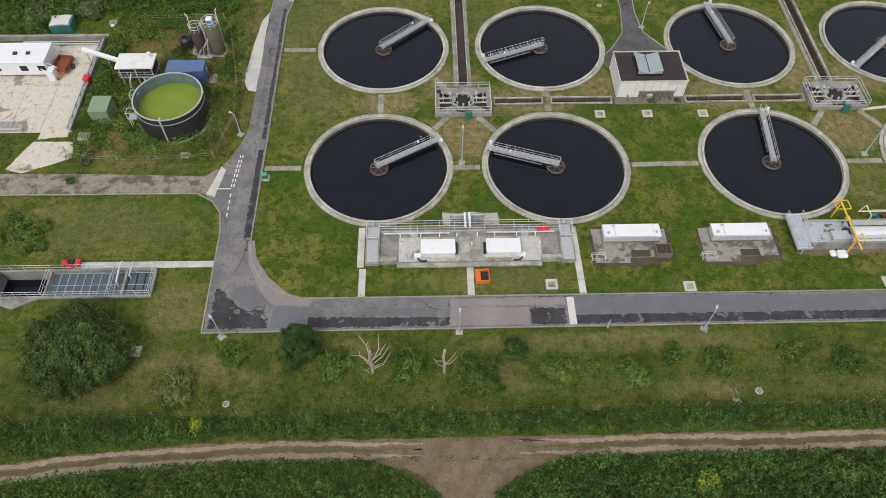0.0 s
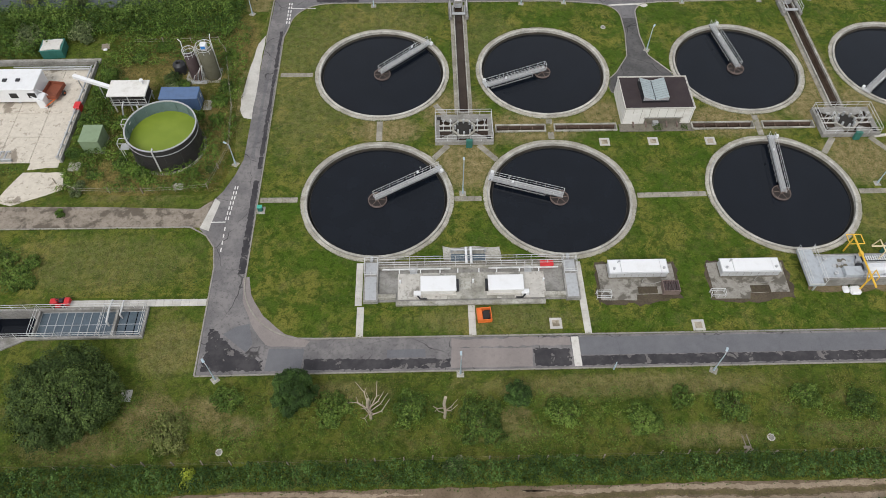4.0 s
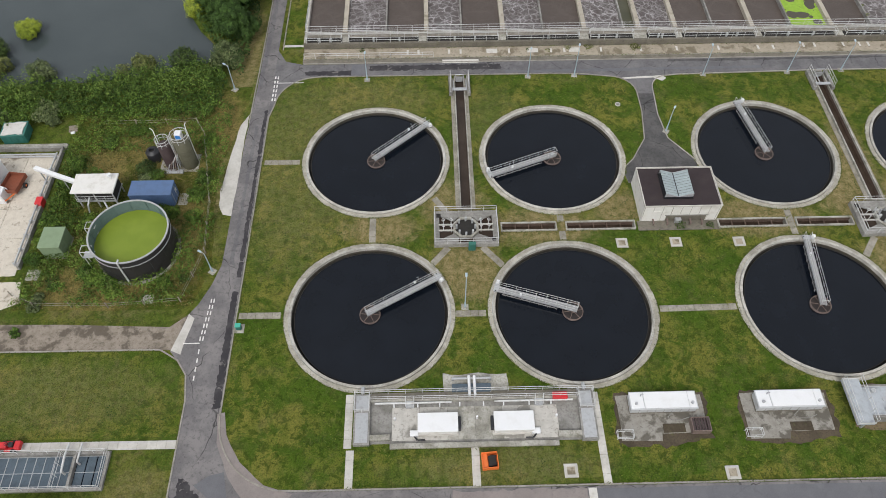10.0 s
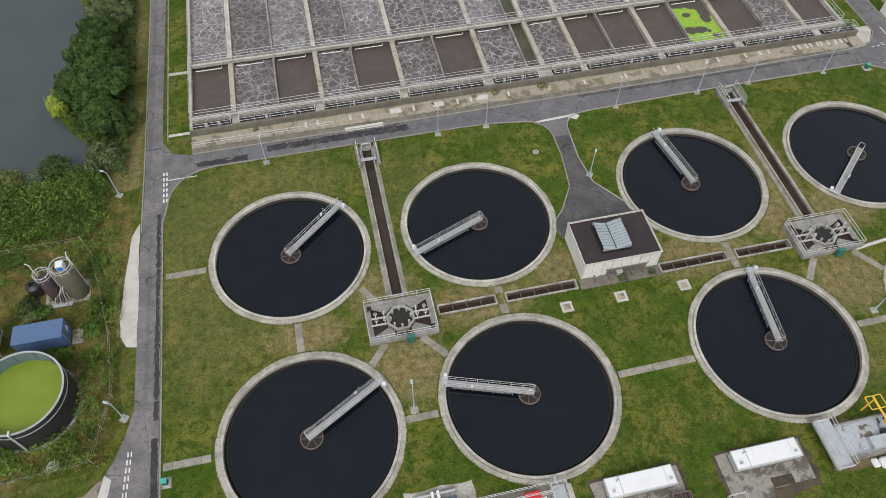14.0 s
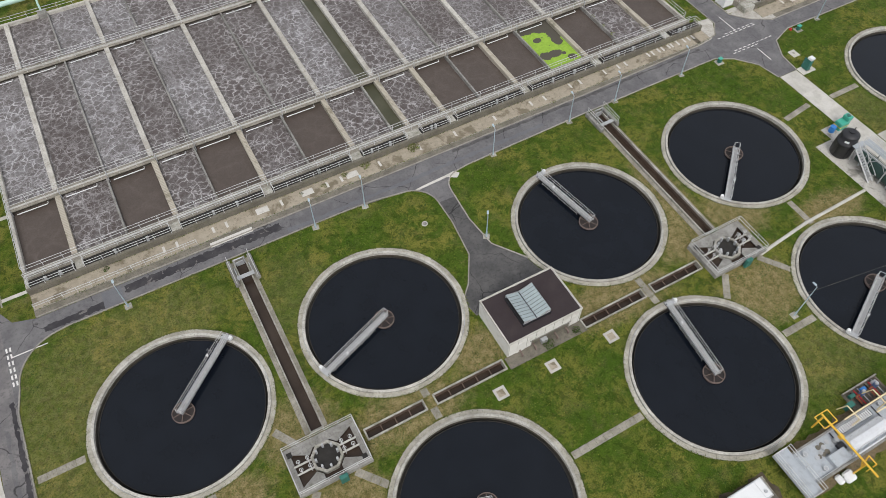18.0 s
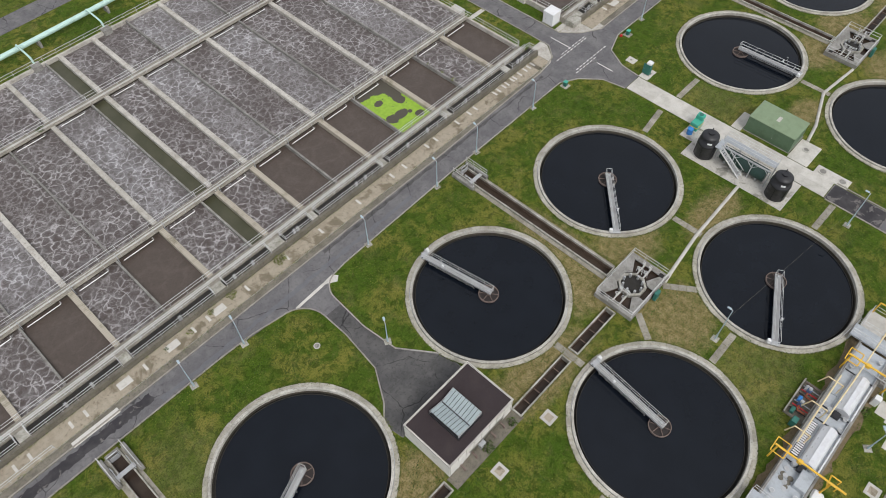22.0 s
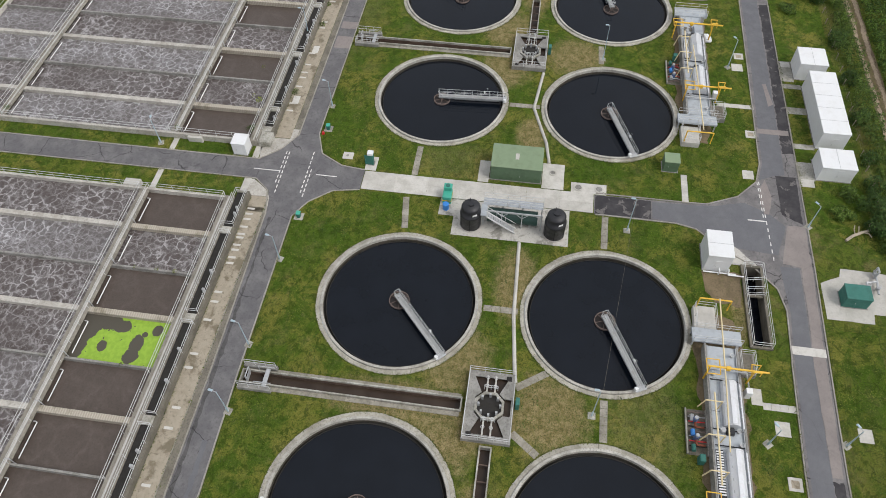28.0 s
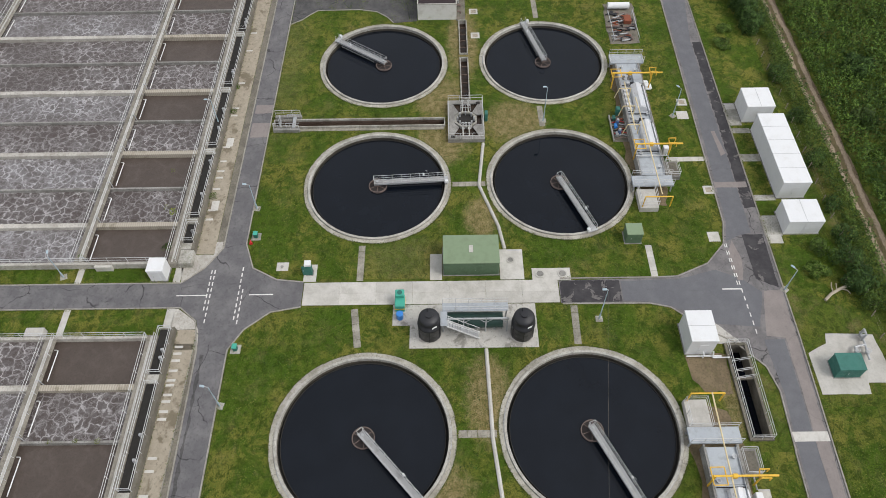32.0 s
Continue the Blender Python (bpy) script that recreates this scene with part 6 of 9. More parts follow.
def dosing_tank(x, y):
    t = thing("dosing_tank", "black plastic chemical tank with a domed top", "tank", (x, y, 0.06), group="black tanks")
    part("plinth", disc(1.5, 0, 0.14, 8), M_CONC_PALE, t, "pale octagonal plinth")
    part("shell", lathe([(1.32, 0.14), (1.36, 0.2), (1.36, 2.35), (1.39, 2.4), (1.36, 2.45), (1.36, 2.75), (1.22, 2.8), (1.22, 3.65), (1.18, 3.8), (0.92, 4.0), (0.44, 4.12), (0.0, 4.15)], 36), M_BLACK, t, smooth=True)
    part("lid", disc(0.42, 4.1, 4.28, 20), M_BLACK, t)
    part("vent", run([(0.6, 0.2, 3.9), (0.6, 0.2, 4.4), (0.75, 0.2, 4.4)], 0.06, 8), M_BLACK, t)
    for a in range(6):
        part("rib", box(1.35, 1.40, -0.05, 0.05, 0.2, 2.4), M_BLACK, t, at=pose(0, 0, 0, 0, 0, a * 60))
    part("label_plate", box(-0.3, 0.3, -1.26, -1.225, 3.0, 3.3), M_WHITE, t, "small white plate", at=pose(0, 0, 0, 0, 0, -60))
    return t


dosing_tank(85.4, 82.2)
dosing_tank(85.3, 71.3)
t = thing("dosing_gantry", "galvanised steel gantry with stairs over green dosing tanks", "gantry", (85.4, 73.0, 0.06))
for yy in (0.1, 2.6, 5.2, 7.6):
    for xx in (0.2, 2.1):
        part("column", box(xx - 0.07, xx + 0.07, yy - 0.07, yy + 0.07, 0, 3.0), M_STEEL, t)
for xx in (0.2, 2.1):
    part("beam", box(xx - 0.08, xx + 0.08, 0, 7.7, 2.8, 3.0), M_STEEL, t)
for i in range(12):
    part("deck_slat", box(1.15 + i * 0.095, 1.23 + i * 0.095, 0, 7.7, 3.0, 3.05), M_DECK, t)
for ya, yb in ((0.1, 2.6), (2.6, 5.2), (5.2, 7.6)):
    part("brace", run([(0.2, ya, 2.0), (0.2, (ya + yb) / 2 - 0.4, 2.85)], 0.05, 6), M_STEEL, t)
    part("brace", run([(0.2, yb, 2.0), (0.2, (ya + yb) / 2 + 0.4, 2.85)], 0.05, 6), M_STEEL, t)
for xx in (1.15, 2.25):
    for zz in (3.55, 4.05):
        part("rail", run([(xx, 0, zz), (xx, 7.7, zz)], 0.035, 6), M_RAIL, t)
    for i in range(6):
        part("post", POST, None, t, at=(xx, 0.05 + i * 1.52, 2.98))
part("vessel", tube(bmesh.new(), (1.1, 0.6, 1.15), (1.1, 7.1, 1.15), 0.95, 24), M_VESSEL, t, "dark green horizontal vessel")
for yy in (1.5, 3.85, 6.2):
    part("saddle", box(0.4, 1.8, yy - 0.12, yy + 0.12, 0, 0.5), M_STEEL, t)
for i in range(12):
    part("tread", box(-0.75, 0.0, 7.0 - 0.31 * i - 0.15, 7.0 - 0.31 * i + 0.13, 2.8 - 0.235 * i, 2.86 - 0.235 * i), M_STEEL, t)
part("landing", box(-0.75, 1.2, 7.1, 7.9, 2.95, 3.02), M_DECK, t)
for off in (-0.78, 0.03):
    part("stringer", run([(off, 7.2, 2.95), (off, 3.3, 0.05)], 0.10, 6), M_RAIL, t)
    part("rail", run([(off, 7.2, 3.95), (off, 3.3, 1.05)], 0.04, 6), M_RAIL, t)
    for i in range(4):
        part("post", POST, None, t, at=Matrix.Translation((off, 7.0 - i * 1.15, 2.8 - i * 0.86)))
t = thing("dosing_cabinet", "bright green dosing cabinet stack with a blue drum", "cabinet", (87.5, 85.2, 0.07))
part("body", box(0.9, 2.6, 0, 1.2, 0, 1.3, 0.08), M_TEAL_LT, t)
part("body", box(2.0, 2.9, 0.05, 1.15, 1.3, 2.0, 0.08), M_TEAL_LT, t)
part("lid", disc(0.3, 2.0, 2.1, 14, 2.4, 0.6), M_TEAL, t)
part("band", box(0.86, 2.64, -0.03, 1.23, 0.6, 0.7), M_YELLOW, t)
part("drum", disc(0.42, 0, 0.95, 18, 0.1, 0.6), M_BLUE_BRIGHT, t, "bright blue drum")

# shipping-container pumps south of the tanks
def container_unit(x, y, lab):
    t = thing("container_unit", lab, "container", (x, y, 0), group="white containers")
    part("dirt", slab(ragged([(-1.7, -3.4), (3.2, -3.7), (8.6, -3.0), (8.7, 2.4), (-1.5, 2.5)], 0.28, 0.6, int(x) + 1), 0, 0.04), M_EARTH_DARK, t, "dark bare soil round the base")
    part("pad", slab(ragged([(-1.2, -3.0), (3.0, -3.1), (3.2, -2.3), (8.0, -2.1), (8.3, 2.1), (-1.2, 2.2)], 0.08, 1.2, int(x)), 0, 0.09), M_PAD_OLD, t, "stained concrete base")
    part("base_frame", box(0, 7.2, 0, 1.95, 0.09, 0.3), M_CONC_DARK, t)
    # walls greyer than the roof panels: the sides' shade is in the colour
    part("body", box(0.04, 7.16, 0.04, 1.91, 0.3, 1.25, 0.02), M_STEEL_GREY, t, "enclosure wall greyed for side shade")
    part("roof", box(-0.06, 7.26, -0.06, 2.01, 1.25, 1.36, 0.03), M_STEEL_GREY, t, "light grey roof edge")
    part("roof_panel", box(1.5, 6.3, 0.08, 1.92, 1.36, 1.47, 0.03), M_WHITE, t, "bright white roof panel")
    part("roof_panel", box(0.05, 1.44, 0.08, 1.92, 1.36, 1.40, 0.02), M_WHITE, t)
    part("roof_panel", box(6.36, 7.15, 0.08, 1.92, 1.36, 1.40, 0.02), M_WHITE, t)
    for i in range(7):
        part("panel_joint", box(0.95 + i * 0.9, 0.98 + i * 0.9, 0.018, 0.04, 0.35, 1.2), M_CONC_GREY, t)
    for u in (0.6, 6.7):
        part("vent", disc(0.16, 1.40, 1.62, 10, u, 0.6), M_STEEL, t)
    part("exhaust", run([(1.2, 1.5, 1.4), (1.2, 1.5, 1.75), (1.45, 1.5, 1.75)], 0.07, 8), M_STEEL, t)
    part("hose", run([(4.6, -0.1, 0.5), (4.1, -0.5, 0.16), (4.5, -0.8, 0.15), (5.4, -0.85, 0.15), (6.6, -0.5, 0.15)], 0.05, 8), M_CONC_GREY, t)
    part("sump_cover", box(3.4, 5.8, -2.2, -1.2, 0.05, 0.13, 0.02), M_EARTH_DARK, t, "dark stained sump cover")
    handrail([(-1.8, -2.9), (-0.1, -2.9), (-0.1, -2.1), (-1.8, -2.1)], 0.07, parent=t, step=1.0, closed=True, height=0.9)
    return t


container_unit(21.9, 51.3, "white pump container on a stained concrete base")
container_unit(35.7, 51.2, "white-roofed pump container with a hose on a stained base")
t = thing("skip_box", "rusty red slatted waste box on the base", "box", (28.2, 48.9, 0.04))
bm = bx(bmesh.new(), 0, 2.0, 0, 0.08, 0, 0.9)
bx(bm, 0, 2.0, 1.5, 1.58, 0, 0.9)
bx(bm, 0, 0.08, 0.08, 1.5, 0, 0.9)
bx(bm, 1.92, 2.0, 0.08, 1.5, 0, 0.9)
part("body", bm, M_RUST, t)
for i in range(6):
    part("slat", box(0.1 + i * 0.31, 0.30 + i * 0.31, 0.08, 1.5, 0.78, 0.84), M_MAROON, t)


def hood_mesh(L):
    """A half-round cover with a flat ridge."""
    bm = bmesh.new()
    prof = [(-1.0, 0.0), (-1.0, 0.35), (-0.82, 0.78), (-0.42, 1.04), (0.05, 1.1), (0.32, 0.98), (0.86, 0.62), (1.0, 0.3), (1.0, 0.0)]
    a = [bm.verts.new((0, y, z)) for y, z in prof]
    b = [bm.verts.new((L, y, z)) for y, z in prof]
    for i in range(len(prof) - 1):
        bm.faces.new((a[i], a[i + 1], b[i + 1], b[i]))
    bm.faces.new(a[::-1])
    bm.faces.new(b)
    bmesh.ops.recalc_face_normals(bm, faces=bm.faces[:])
    return bm


def hood_strap():
    bm = bmesh.new()
    prof = [(-1.02, 0.0), (-1.02, 0.36), (-0.83, 0.8), (-0.42, 1.07), (0.05, 1.13), (0.33, 1.0), (0.88, 0.64), (1.02, 0.3), (1.02, 0.0)]
    for (y0, z0), (y1, z1) in zip(prof, prof[1:]):
        tube(bm, (0, y0, z0), (0, y1, z1), 0.025, 4)
    return bm


# ---- screening plants with stainless hoods and yellow gantries ----
def screening_plant(x0, s, label):
    """The channel runs from its cross platform at x0 along s times x."""
    t = thing("screening_plant", label, "screening plant", (x0, 48.0, 0), group="screening plants")

    def b(u0, u1, y0, y1, z0, z1, bev=0.0):
        return box(min(s * u0, s * u1), max(s * u0, s * u1), y0, y1, z0, z1, bev)

    def pt(u, y, z):
        return (s * u, y, z)

    for i in range(6):
        part("deck_plate", b(1.2 + i * 4.0 + 0.02, 5.2 + i * 4.0 - 0.02, 2.0, 5.3, 0, 1.25 + 0.03 * (i % 2), 0.03), M_DECK, t, "grey-blue deck plate")
    part("channel_wall", b(1.0, 25.3, 5.3, 5.5, 0, 1.45, 0.02), M_CONC_GREY, t)
    part("channel_wall", b(1.0, 25.3, 1.75, 2.0, 0, 1.45, 0.02), M_CONC_GREY, t)
    part("platform", b(-0.9, 0.9, 1.3, 6.8, 1.2, 1.5, 0.03), M_DECK, t, "grey cross platform")
    for yy in (1.5, 6.6):
        for u in (-0.7, 0.7):
            part("leg", b(u - 0.08, u + 0.08, yy - 0.08, yy + 0.08, 0, 1.2), M_STEEL, t)
    for u in (-0.85, 0.85):
        handrail([(s * u, 1.35), (s * u, 6.75)], 1.5, parent=t, step=1.35)
    part("end_deck", b(-4.3, -1.0, 3.8, 6.3, 0, 0.9, 0.03), M_CONC_PALE, t, "pale concrete end deck")
    handrail([(s * -1.1, 3.9), (s * -4.2, 3.9), (s * -4.2, 6.2), (s * -1.1, 6.2)], 0.9, parent=t, step=1.6)
    part("sump", b(1.3, 4.1, -0.2, 1.6, 0, 0.75, 0.02), M_CONC_GREY, t)
    part("sump_water", b(1.5, 3.9, 0.0, 1.4, 0.72, 0.765), M_CONC_DARK, t, "dark sump opening")
    handrail([(s * 1.4, -0.1), (s * 4.0, -0.1), (s * 4.0, 1.5), (s * 1.4, 1.5)], 0.75, parent=t, step=1.3, closed=True, height=0.9)
    for k, (u0, u1) in enumerate(((5.8, 11.0), (13.6, 18.9))):
        h = part("hood", hood_mesh(u1 - u0), M_STAINLESS, t, "stainless half-round screen hood", at=Matrix.Translation(pt(u0 if s > 0 else u1, 3.25, 1.28)) @ Matrix.Diagonal((1, 0.86, 1, 1)))
        part("ridge_plate", box(0.1, u1 - u0 - 0.1, -0.28, 0.22, 1.07, 1.13, 0.02), M_STAINLESS, h, "bright ridge plate")
        for i in (0, 2, 4):
            part("rivet_strap", hood_strap(), M_STAINLESS, h, at=(0.15 + i * (u1 - u0 - 0.3) / 4, 0, 0))
        part("side_ledge", b(u0, u1, 1.98, 2.14, 1.25, 1.6, 0.02), M_STAINLESS, t)
        part("hood_trim", b(u0 - 0.06, u1 + 0.06, 2.16, 4.34, 1.25, 1.34), M_DECK, t)
        part("drive", b(u1 + 0.1, u1 + 0.9, 3.1, 3.9, 1.28, 1.75, 0.06), M_BLACK, t, "black screen drive motor")
        part("gearbox", disc(0.28, 1.28, 1.9, 14, s * (u1 + 0.5), 4.3), M_STEEL, t)
    # open slotted screen beside the second hood
    part("screen_tray", b(13.6, 18.6, 4.4, 5.15, 1.25, 1.42), M_BLACK, t, "black screen tray")
    for i in range(17):
        part("screen_bar", b(13.75 + i * 0.28, 13.89 + i * 0.28, 4.43, 5.12, 1.42, 1.5), M_WHITE, t, "white screen bar")
    for i in range(4):
        part("access_cover", disc(0.26, 1.25, 1.34, 16, s * (20.2 + 0.7 * i), 4.6 - 0.25 * i), M_STEEL, t)
    part("skip_chute", b(19.4, 21.6, 2.1, 3.4, 1.25, 1.9, 0.04), M_DECK, t)
    part("white_sacks", b(19.6, 20.9, 0.3, 1.5, 0, 0.6, 0.2), M_WHITE, t, "white bagged screenings")
    part("white_sacks", b(20.9, 21.7, 0.6, 1.6, 0, 0.45, 0.18), M_WHITE, t, "white bagged screenings")
    # far platform
    part("platform", b(24.4, 26.3, 1.0, 6.2, 1.2, 1.5, 0.03), M_DECK, t, "grey end platform")
    for y0, y1 in ((1.0, 1.08), (6.12, 6.2)):
        part("platform_rim", b(24.4, 26.3, y0, y1, 1.5, 1.72), M_RAIL, t, "pale steel rim")
    part("platform_rim", b(26.22, 26.3, 1.08, 6.12, 1.5, 1.72), M_RAIL, t, "pale steel rim")
    for i in range(5):
        part("deck_stain", disc(0.3 - 0.03 * (i % 3), 1.28, 1.30, 18, s * (20.9 + 0.55 * (i % 3)), 3.8 + 0.8 * (i // 3)), M_CONC_DARK, t, "dark round stain")
    for yy in (1.2, 6.0):
        part("leg", b(25.2, 25.4, yy - 0.08, yy + 0.08, 0, 1.2), M_STEEL, t)
    for u in (24.45, 26.25):
        handrail([(s * u, 1.05), (s * u, 6.15)], 1.5, parent=t, step=1.3)
    # pump pit
    part("pit_floor", b(8.8, 14.0, 5.5, 7.8, 0, 0.06), M_CONC_DARK, t, "dark pump pit floor")
    for y0, y1 in ((5.52, 5.62), (7.65, 7.8)):
        part("pit_wall", b(8.8, 14.0, y0, y1, 0, 0.4), M_CONC, t)
    for u in (10.2, 12.2):
        p = part("pump", disc(0.27, 0.06, 1.0, 16, s * u, 6.8), M_BLUE, t, "dull blue pump")
        part("pump_pipe", run([pt(u, 6.8, 0.5), pt(u + 0.8, 6.8, 0.5), pt(u + 0.8, 5.9, 0.5)], 0.12, 8), M_RUST_RED, p, "rust-red pump pipe")
        part("pump_head", disc(0.2, 1.0, 1.25, 12, s * u, 6.8), M_STEEL, p)
    # yellow gantries and jibs
    def jib(u, y0, y1, z, pole):
        g = part("gantry", run([pt(u, y0, z), pt(u, y1, z)], 0.12, 8), M_YELLOW, t, "yellow lifting gantry beam")
        part("upright", run([pt(u, pole, 0.4), pt(u, pole, z + 0.05)], 0.1, 8), M_YELLOW, g)
        for du in (-0.45, 0.45):
            part("brace", run([pt(u + du, pole - 0.5, z + 0.6), pt(u + du, pole + 0.5, z + 0.6), pt(u, pole, z - 1.2)], 0.07, 6), M_YELLOW, g)
            part("strut", run([pt(u + du, pole - 0.5, z + 0.6), pt(u + du, pole - 0.5, z - 0.2)], 0.06, 6), M_YELLOW, g)
        part("upright", run([pt(u, y1 - 0.3, 0.4), pt(u, y1 - 0.3, z)], 0.1, 8), M_YELLOW, g)
        part("hoist", b(u - 0.2, u + 0.2, 0.5 * (y0 + y1) + 0.8, 0.5 * (y0 + y1) + 1.3, z - 0.35, z + 0.15, 0.04), M_YELLOW, g)

        part("portal_frame", run([pt(u - 0.9, y1 - 1.3, z), pt(u + 0.9, y1 - 1.3, z), pt(u + 0.9, y1 + 0.1, z), pt(u - 0.9, y1 + 0.1, z), pt(u - 0.9, y1 - 1.3, z)], 0.06, 6), M_YELLOW, g, "yellow end frame")
        part("hoist_chain", run([pt(u, 0.5 * (y0 + y1) + 1.05, z - 0.35), pt(u, 0.5 * (y0 + y1) + 1.05, z - 1.4)], 0.02, 4), M_STEEL, g)

    jib(5.0, -0.6, 5.9, 3.4, 0.9)
    jib(19.8, -0.6, 6.9, 3.4, 0.9)
    part("runway_rail", run([pt(-4.0, 3.9, 3.3), pt(8.0, 4.1, 3.3), pt(14.5, 4.3, 3.3)], 0.08, 6), M_CREAM, t, "cream-yellow runway rail")
    part("runway_rail", run([pt(8.0, 5.35, 3.2), pt(18.0, 5.35, 3.2)], 0.09, 6), M_CREAM, t, "cream-yellow runway rail")
    for u in (9.0, 12.8, 16.6):
        part("frame", run([pt(u, 6.7, 1.4), pt(u, 6.3, 3.2), pt(u, 4.6, 3.2), pt(u, 4.6, 1.4)], 0.075, 6), M_CREAM, t, "cream-yellow support frame")
    part("frame", run([pt(-4.1, 2.4, 0.9), pt(-4.1, 2.4, 2.9), pt(-4.1, 6.0, 2.9), pt(-4.1, 6.0, 0.9)], 0.09, 6), M_YELLOW, t, "yellow support frame")
    part("cabinet", b(6.0, 6.7, 0.6, 1.3, 0, 1.4, 0.04), M_WHITE, t, "white control cabinet")
    for u, y in ((11.4, 2.6), (12.2, 4.9), (12.9, 2.5), (19.2, 2.5), (22.6, 2.6), (23.4, 4.7), (4.9, 4.8), (2.4, 2.6)):
        v = part("valve", disc(0.17, 1.25, 1.62, 10, s * u, y), M_STEEL, t)
        part("handwheel", lathe([(0.2, 1.72), (0.2, 1.77), (0.26, 1.77), (0.26, 1.72)], 12, closed=True), M_RAIL, v, at=(s * u, y, 0))
    for k in range(4):
        u = (5.5, 11.3, 13.1, 19.3)[k]
        part("cable_tray", run([pt(u, 2.1, 1.4), pt(u, 5.2, 1.4)], 0.07, 6), M_BLACK, t, "black cable run")
    for u0, u1, y in ((1.3, 11.2, 5.22), (11.4, 24.0, 5.25), (1.3, 24.2, 2.08)):
        part("side_pipe", run([pt(u0, y, 1.42), pt(u1, y, 1.42)], 0.055, 6), M_STEEL, t)
    for u in (6.4, 7.6, 8.8, 10.0, 14.2, 15.5, 16.8, 18.0):
        part("hatch_handle", b(u - 0.12, u + 0.12, 3.78, 3.84, 2.0, 2.08), M_STEEL, t)
        part("hinge_box", b(u - 0.12, u + 0.12, 2.16, 2.3, 1.62, 1.78, 0.02), M_STEEL, t)
    for k in range(8):
        part("pit_pipe", run([pt(9.2 + 0.55 * k, 5.7, 0.3), pt(9.3 + 0.55 * k, 6.3 + 0.1 * (k % 3), 0.45), pt(9.2 + 0.55 * k, 7.5, 0.25)], 0.07, 6), (M_RUST, M_STEEL, M_RED, M_DARK)[k % 4], t)
    for k in range(3):
        part("pit_motor", tube(bmesh.new(), pt(9.6 + 1.7 * k, 7.1, 0.45), pt(10.3 + 1.7 * k, 7.1, 0.45), 0.24, 12), (M_STEEL, M_BLUE_BRIGHT, M_TEAL)[k], t)
    part("green_cabinet", b(14.2, 15.0, 6.1, 6.7, 0, 1.2, 0.04), M_TEAL, t, "small green cabinet")
    part("pipe", run([pt(4.4, 1.2, 1.7), pt(4.4, 5.6, 1.7)], 0.09, 8), M_STEEL, t)
    part("pipe", run([pt(4.4, 1.2, 1.7), pt(5.4, 0.6, 0.3)], 0.09, 8), M_STEEL, t)
    return t


screening_plant(71.9, -1, "grey screening plant with two stainless hoods and yellow gantries")
screening_plant(107.8, 1, "grey eastern screening plant with stainless hoods and yellow gantries")
sheet("hardstanding", ragged([(46.3, 49.0), (60, 49.0), (71, 48.6), (75.5, 49.6), (76.5, 53.8), (72, 54.8), (69.5, 54.2), (60, 54.0), (47.0, 54.2)], 0.3, 0.9, 8), M_EARTH, "bare trodden soil under the screening plant", "pavement", 0.03)
sheet("hardstanding", ragged([(104.5, 50.4), (110, 49.4), (134, 49.2), (134, 54.0), (128, 54.2), (118, 54.6), (104.5, 54.0)], 0.3, 0.9, 9), M_EARTH, "bare trodden soil under the screening plant", "pavement", 0.03)

# sunken storm tank beside the junction
t = thing("sunken_tank", "deep narrow sunken concrete tank with dark water and railings", "tank", (72.0, 45.6, 0))
for x0, x1, y0, y1 in ((-0.3, 11.5, -0.3, 0.0), (-0.3, 11.5, 2.0, 2.3), (-0.3, 0.0, 0.0, 2.0), (11.2, 11.5, 0.0, 2.0)):
    part("wall", box(x0, x1, y0, y1, -2.2, 0.3), M_CONC_DARK, t)
part("water", box(0, 11.2, 0, 2.0, -2.2, -1.6), M_WATER, t, "black water far down")
part("crossbeam", box(6.9, 7.2, 0, 2.0, -0.1, 0.15), M_CONC_DARK, t)
handrail([(-0.15, -0.15), (11.35, -0.15), (11.35, 2.15), (-0.15, 2.15)], 0.3, parent=t, step=1.4, closed=True)
for u in (7.1, 8.0, 9.3):
    handrail([(u, 0.0), (u - 0.3, 2.0)], 0.1, parent=t, step=0.9, height=0.9)
sheet("bare_ground", ragged([(77.4, 48.2), (82.0, 47.9), (82.1, 52.6), (79.0, 52.2), (77.3, 51.2)], 0.3, 0.7, 51), M_EARTH, "bare trodden earth beside the white kiosk", "soil", 0.035)
sheet("corner_apron", ragged([(83.5, 45.6), (86.3, 48.2), (87.4, 50.2), (86.5, 51.2), (86.3, 49.3), (83.5, 49.2)], 0.05, 0.8, 33), M_PAD_STAINED, "stained concrete corner beside the white kiosk", "pavement", 0.05)
t = thing("kiosk_pipework", "white pipework at the foot of the white kiosk", "pipework", (81.6, 48.6, 0))
part("pipe", run([(0.2, 0, 0.3), (0.2, 4.0, 0.3)], 0.09, 8), M_WHITE, t)
part("pipe", run([(0.45, 1.0, 0.9), (0.0, 1.0, 0.3), (0.0, -0.9, 0.3)], 0.09, 8), M_WHITE, t)
part("pipe", run([(0.45, 2.2, 0.9), (0.0, 2.2, 0.9), (0.0, 2.2, 0.3)], 0.09, 8), M_WHITE, t)

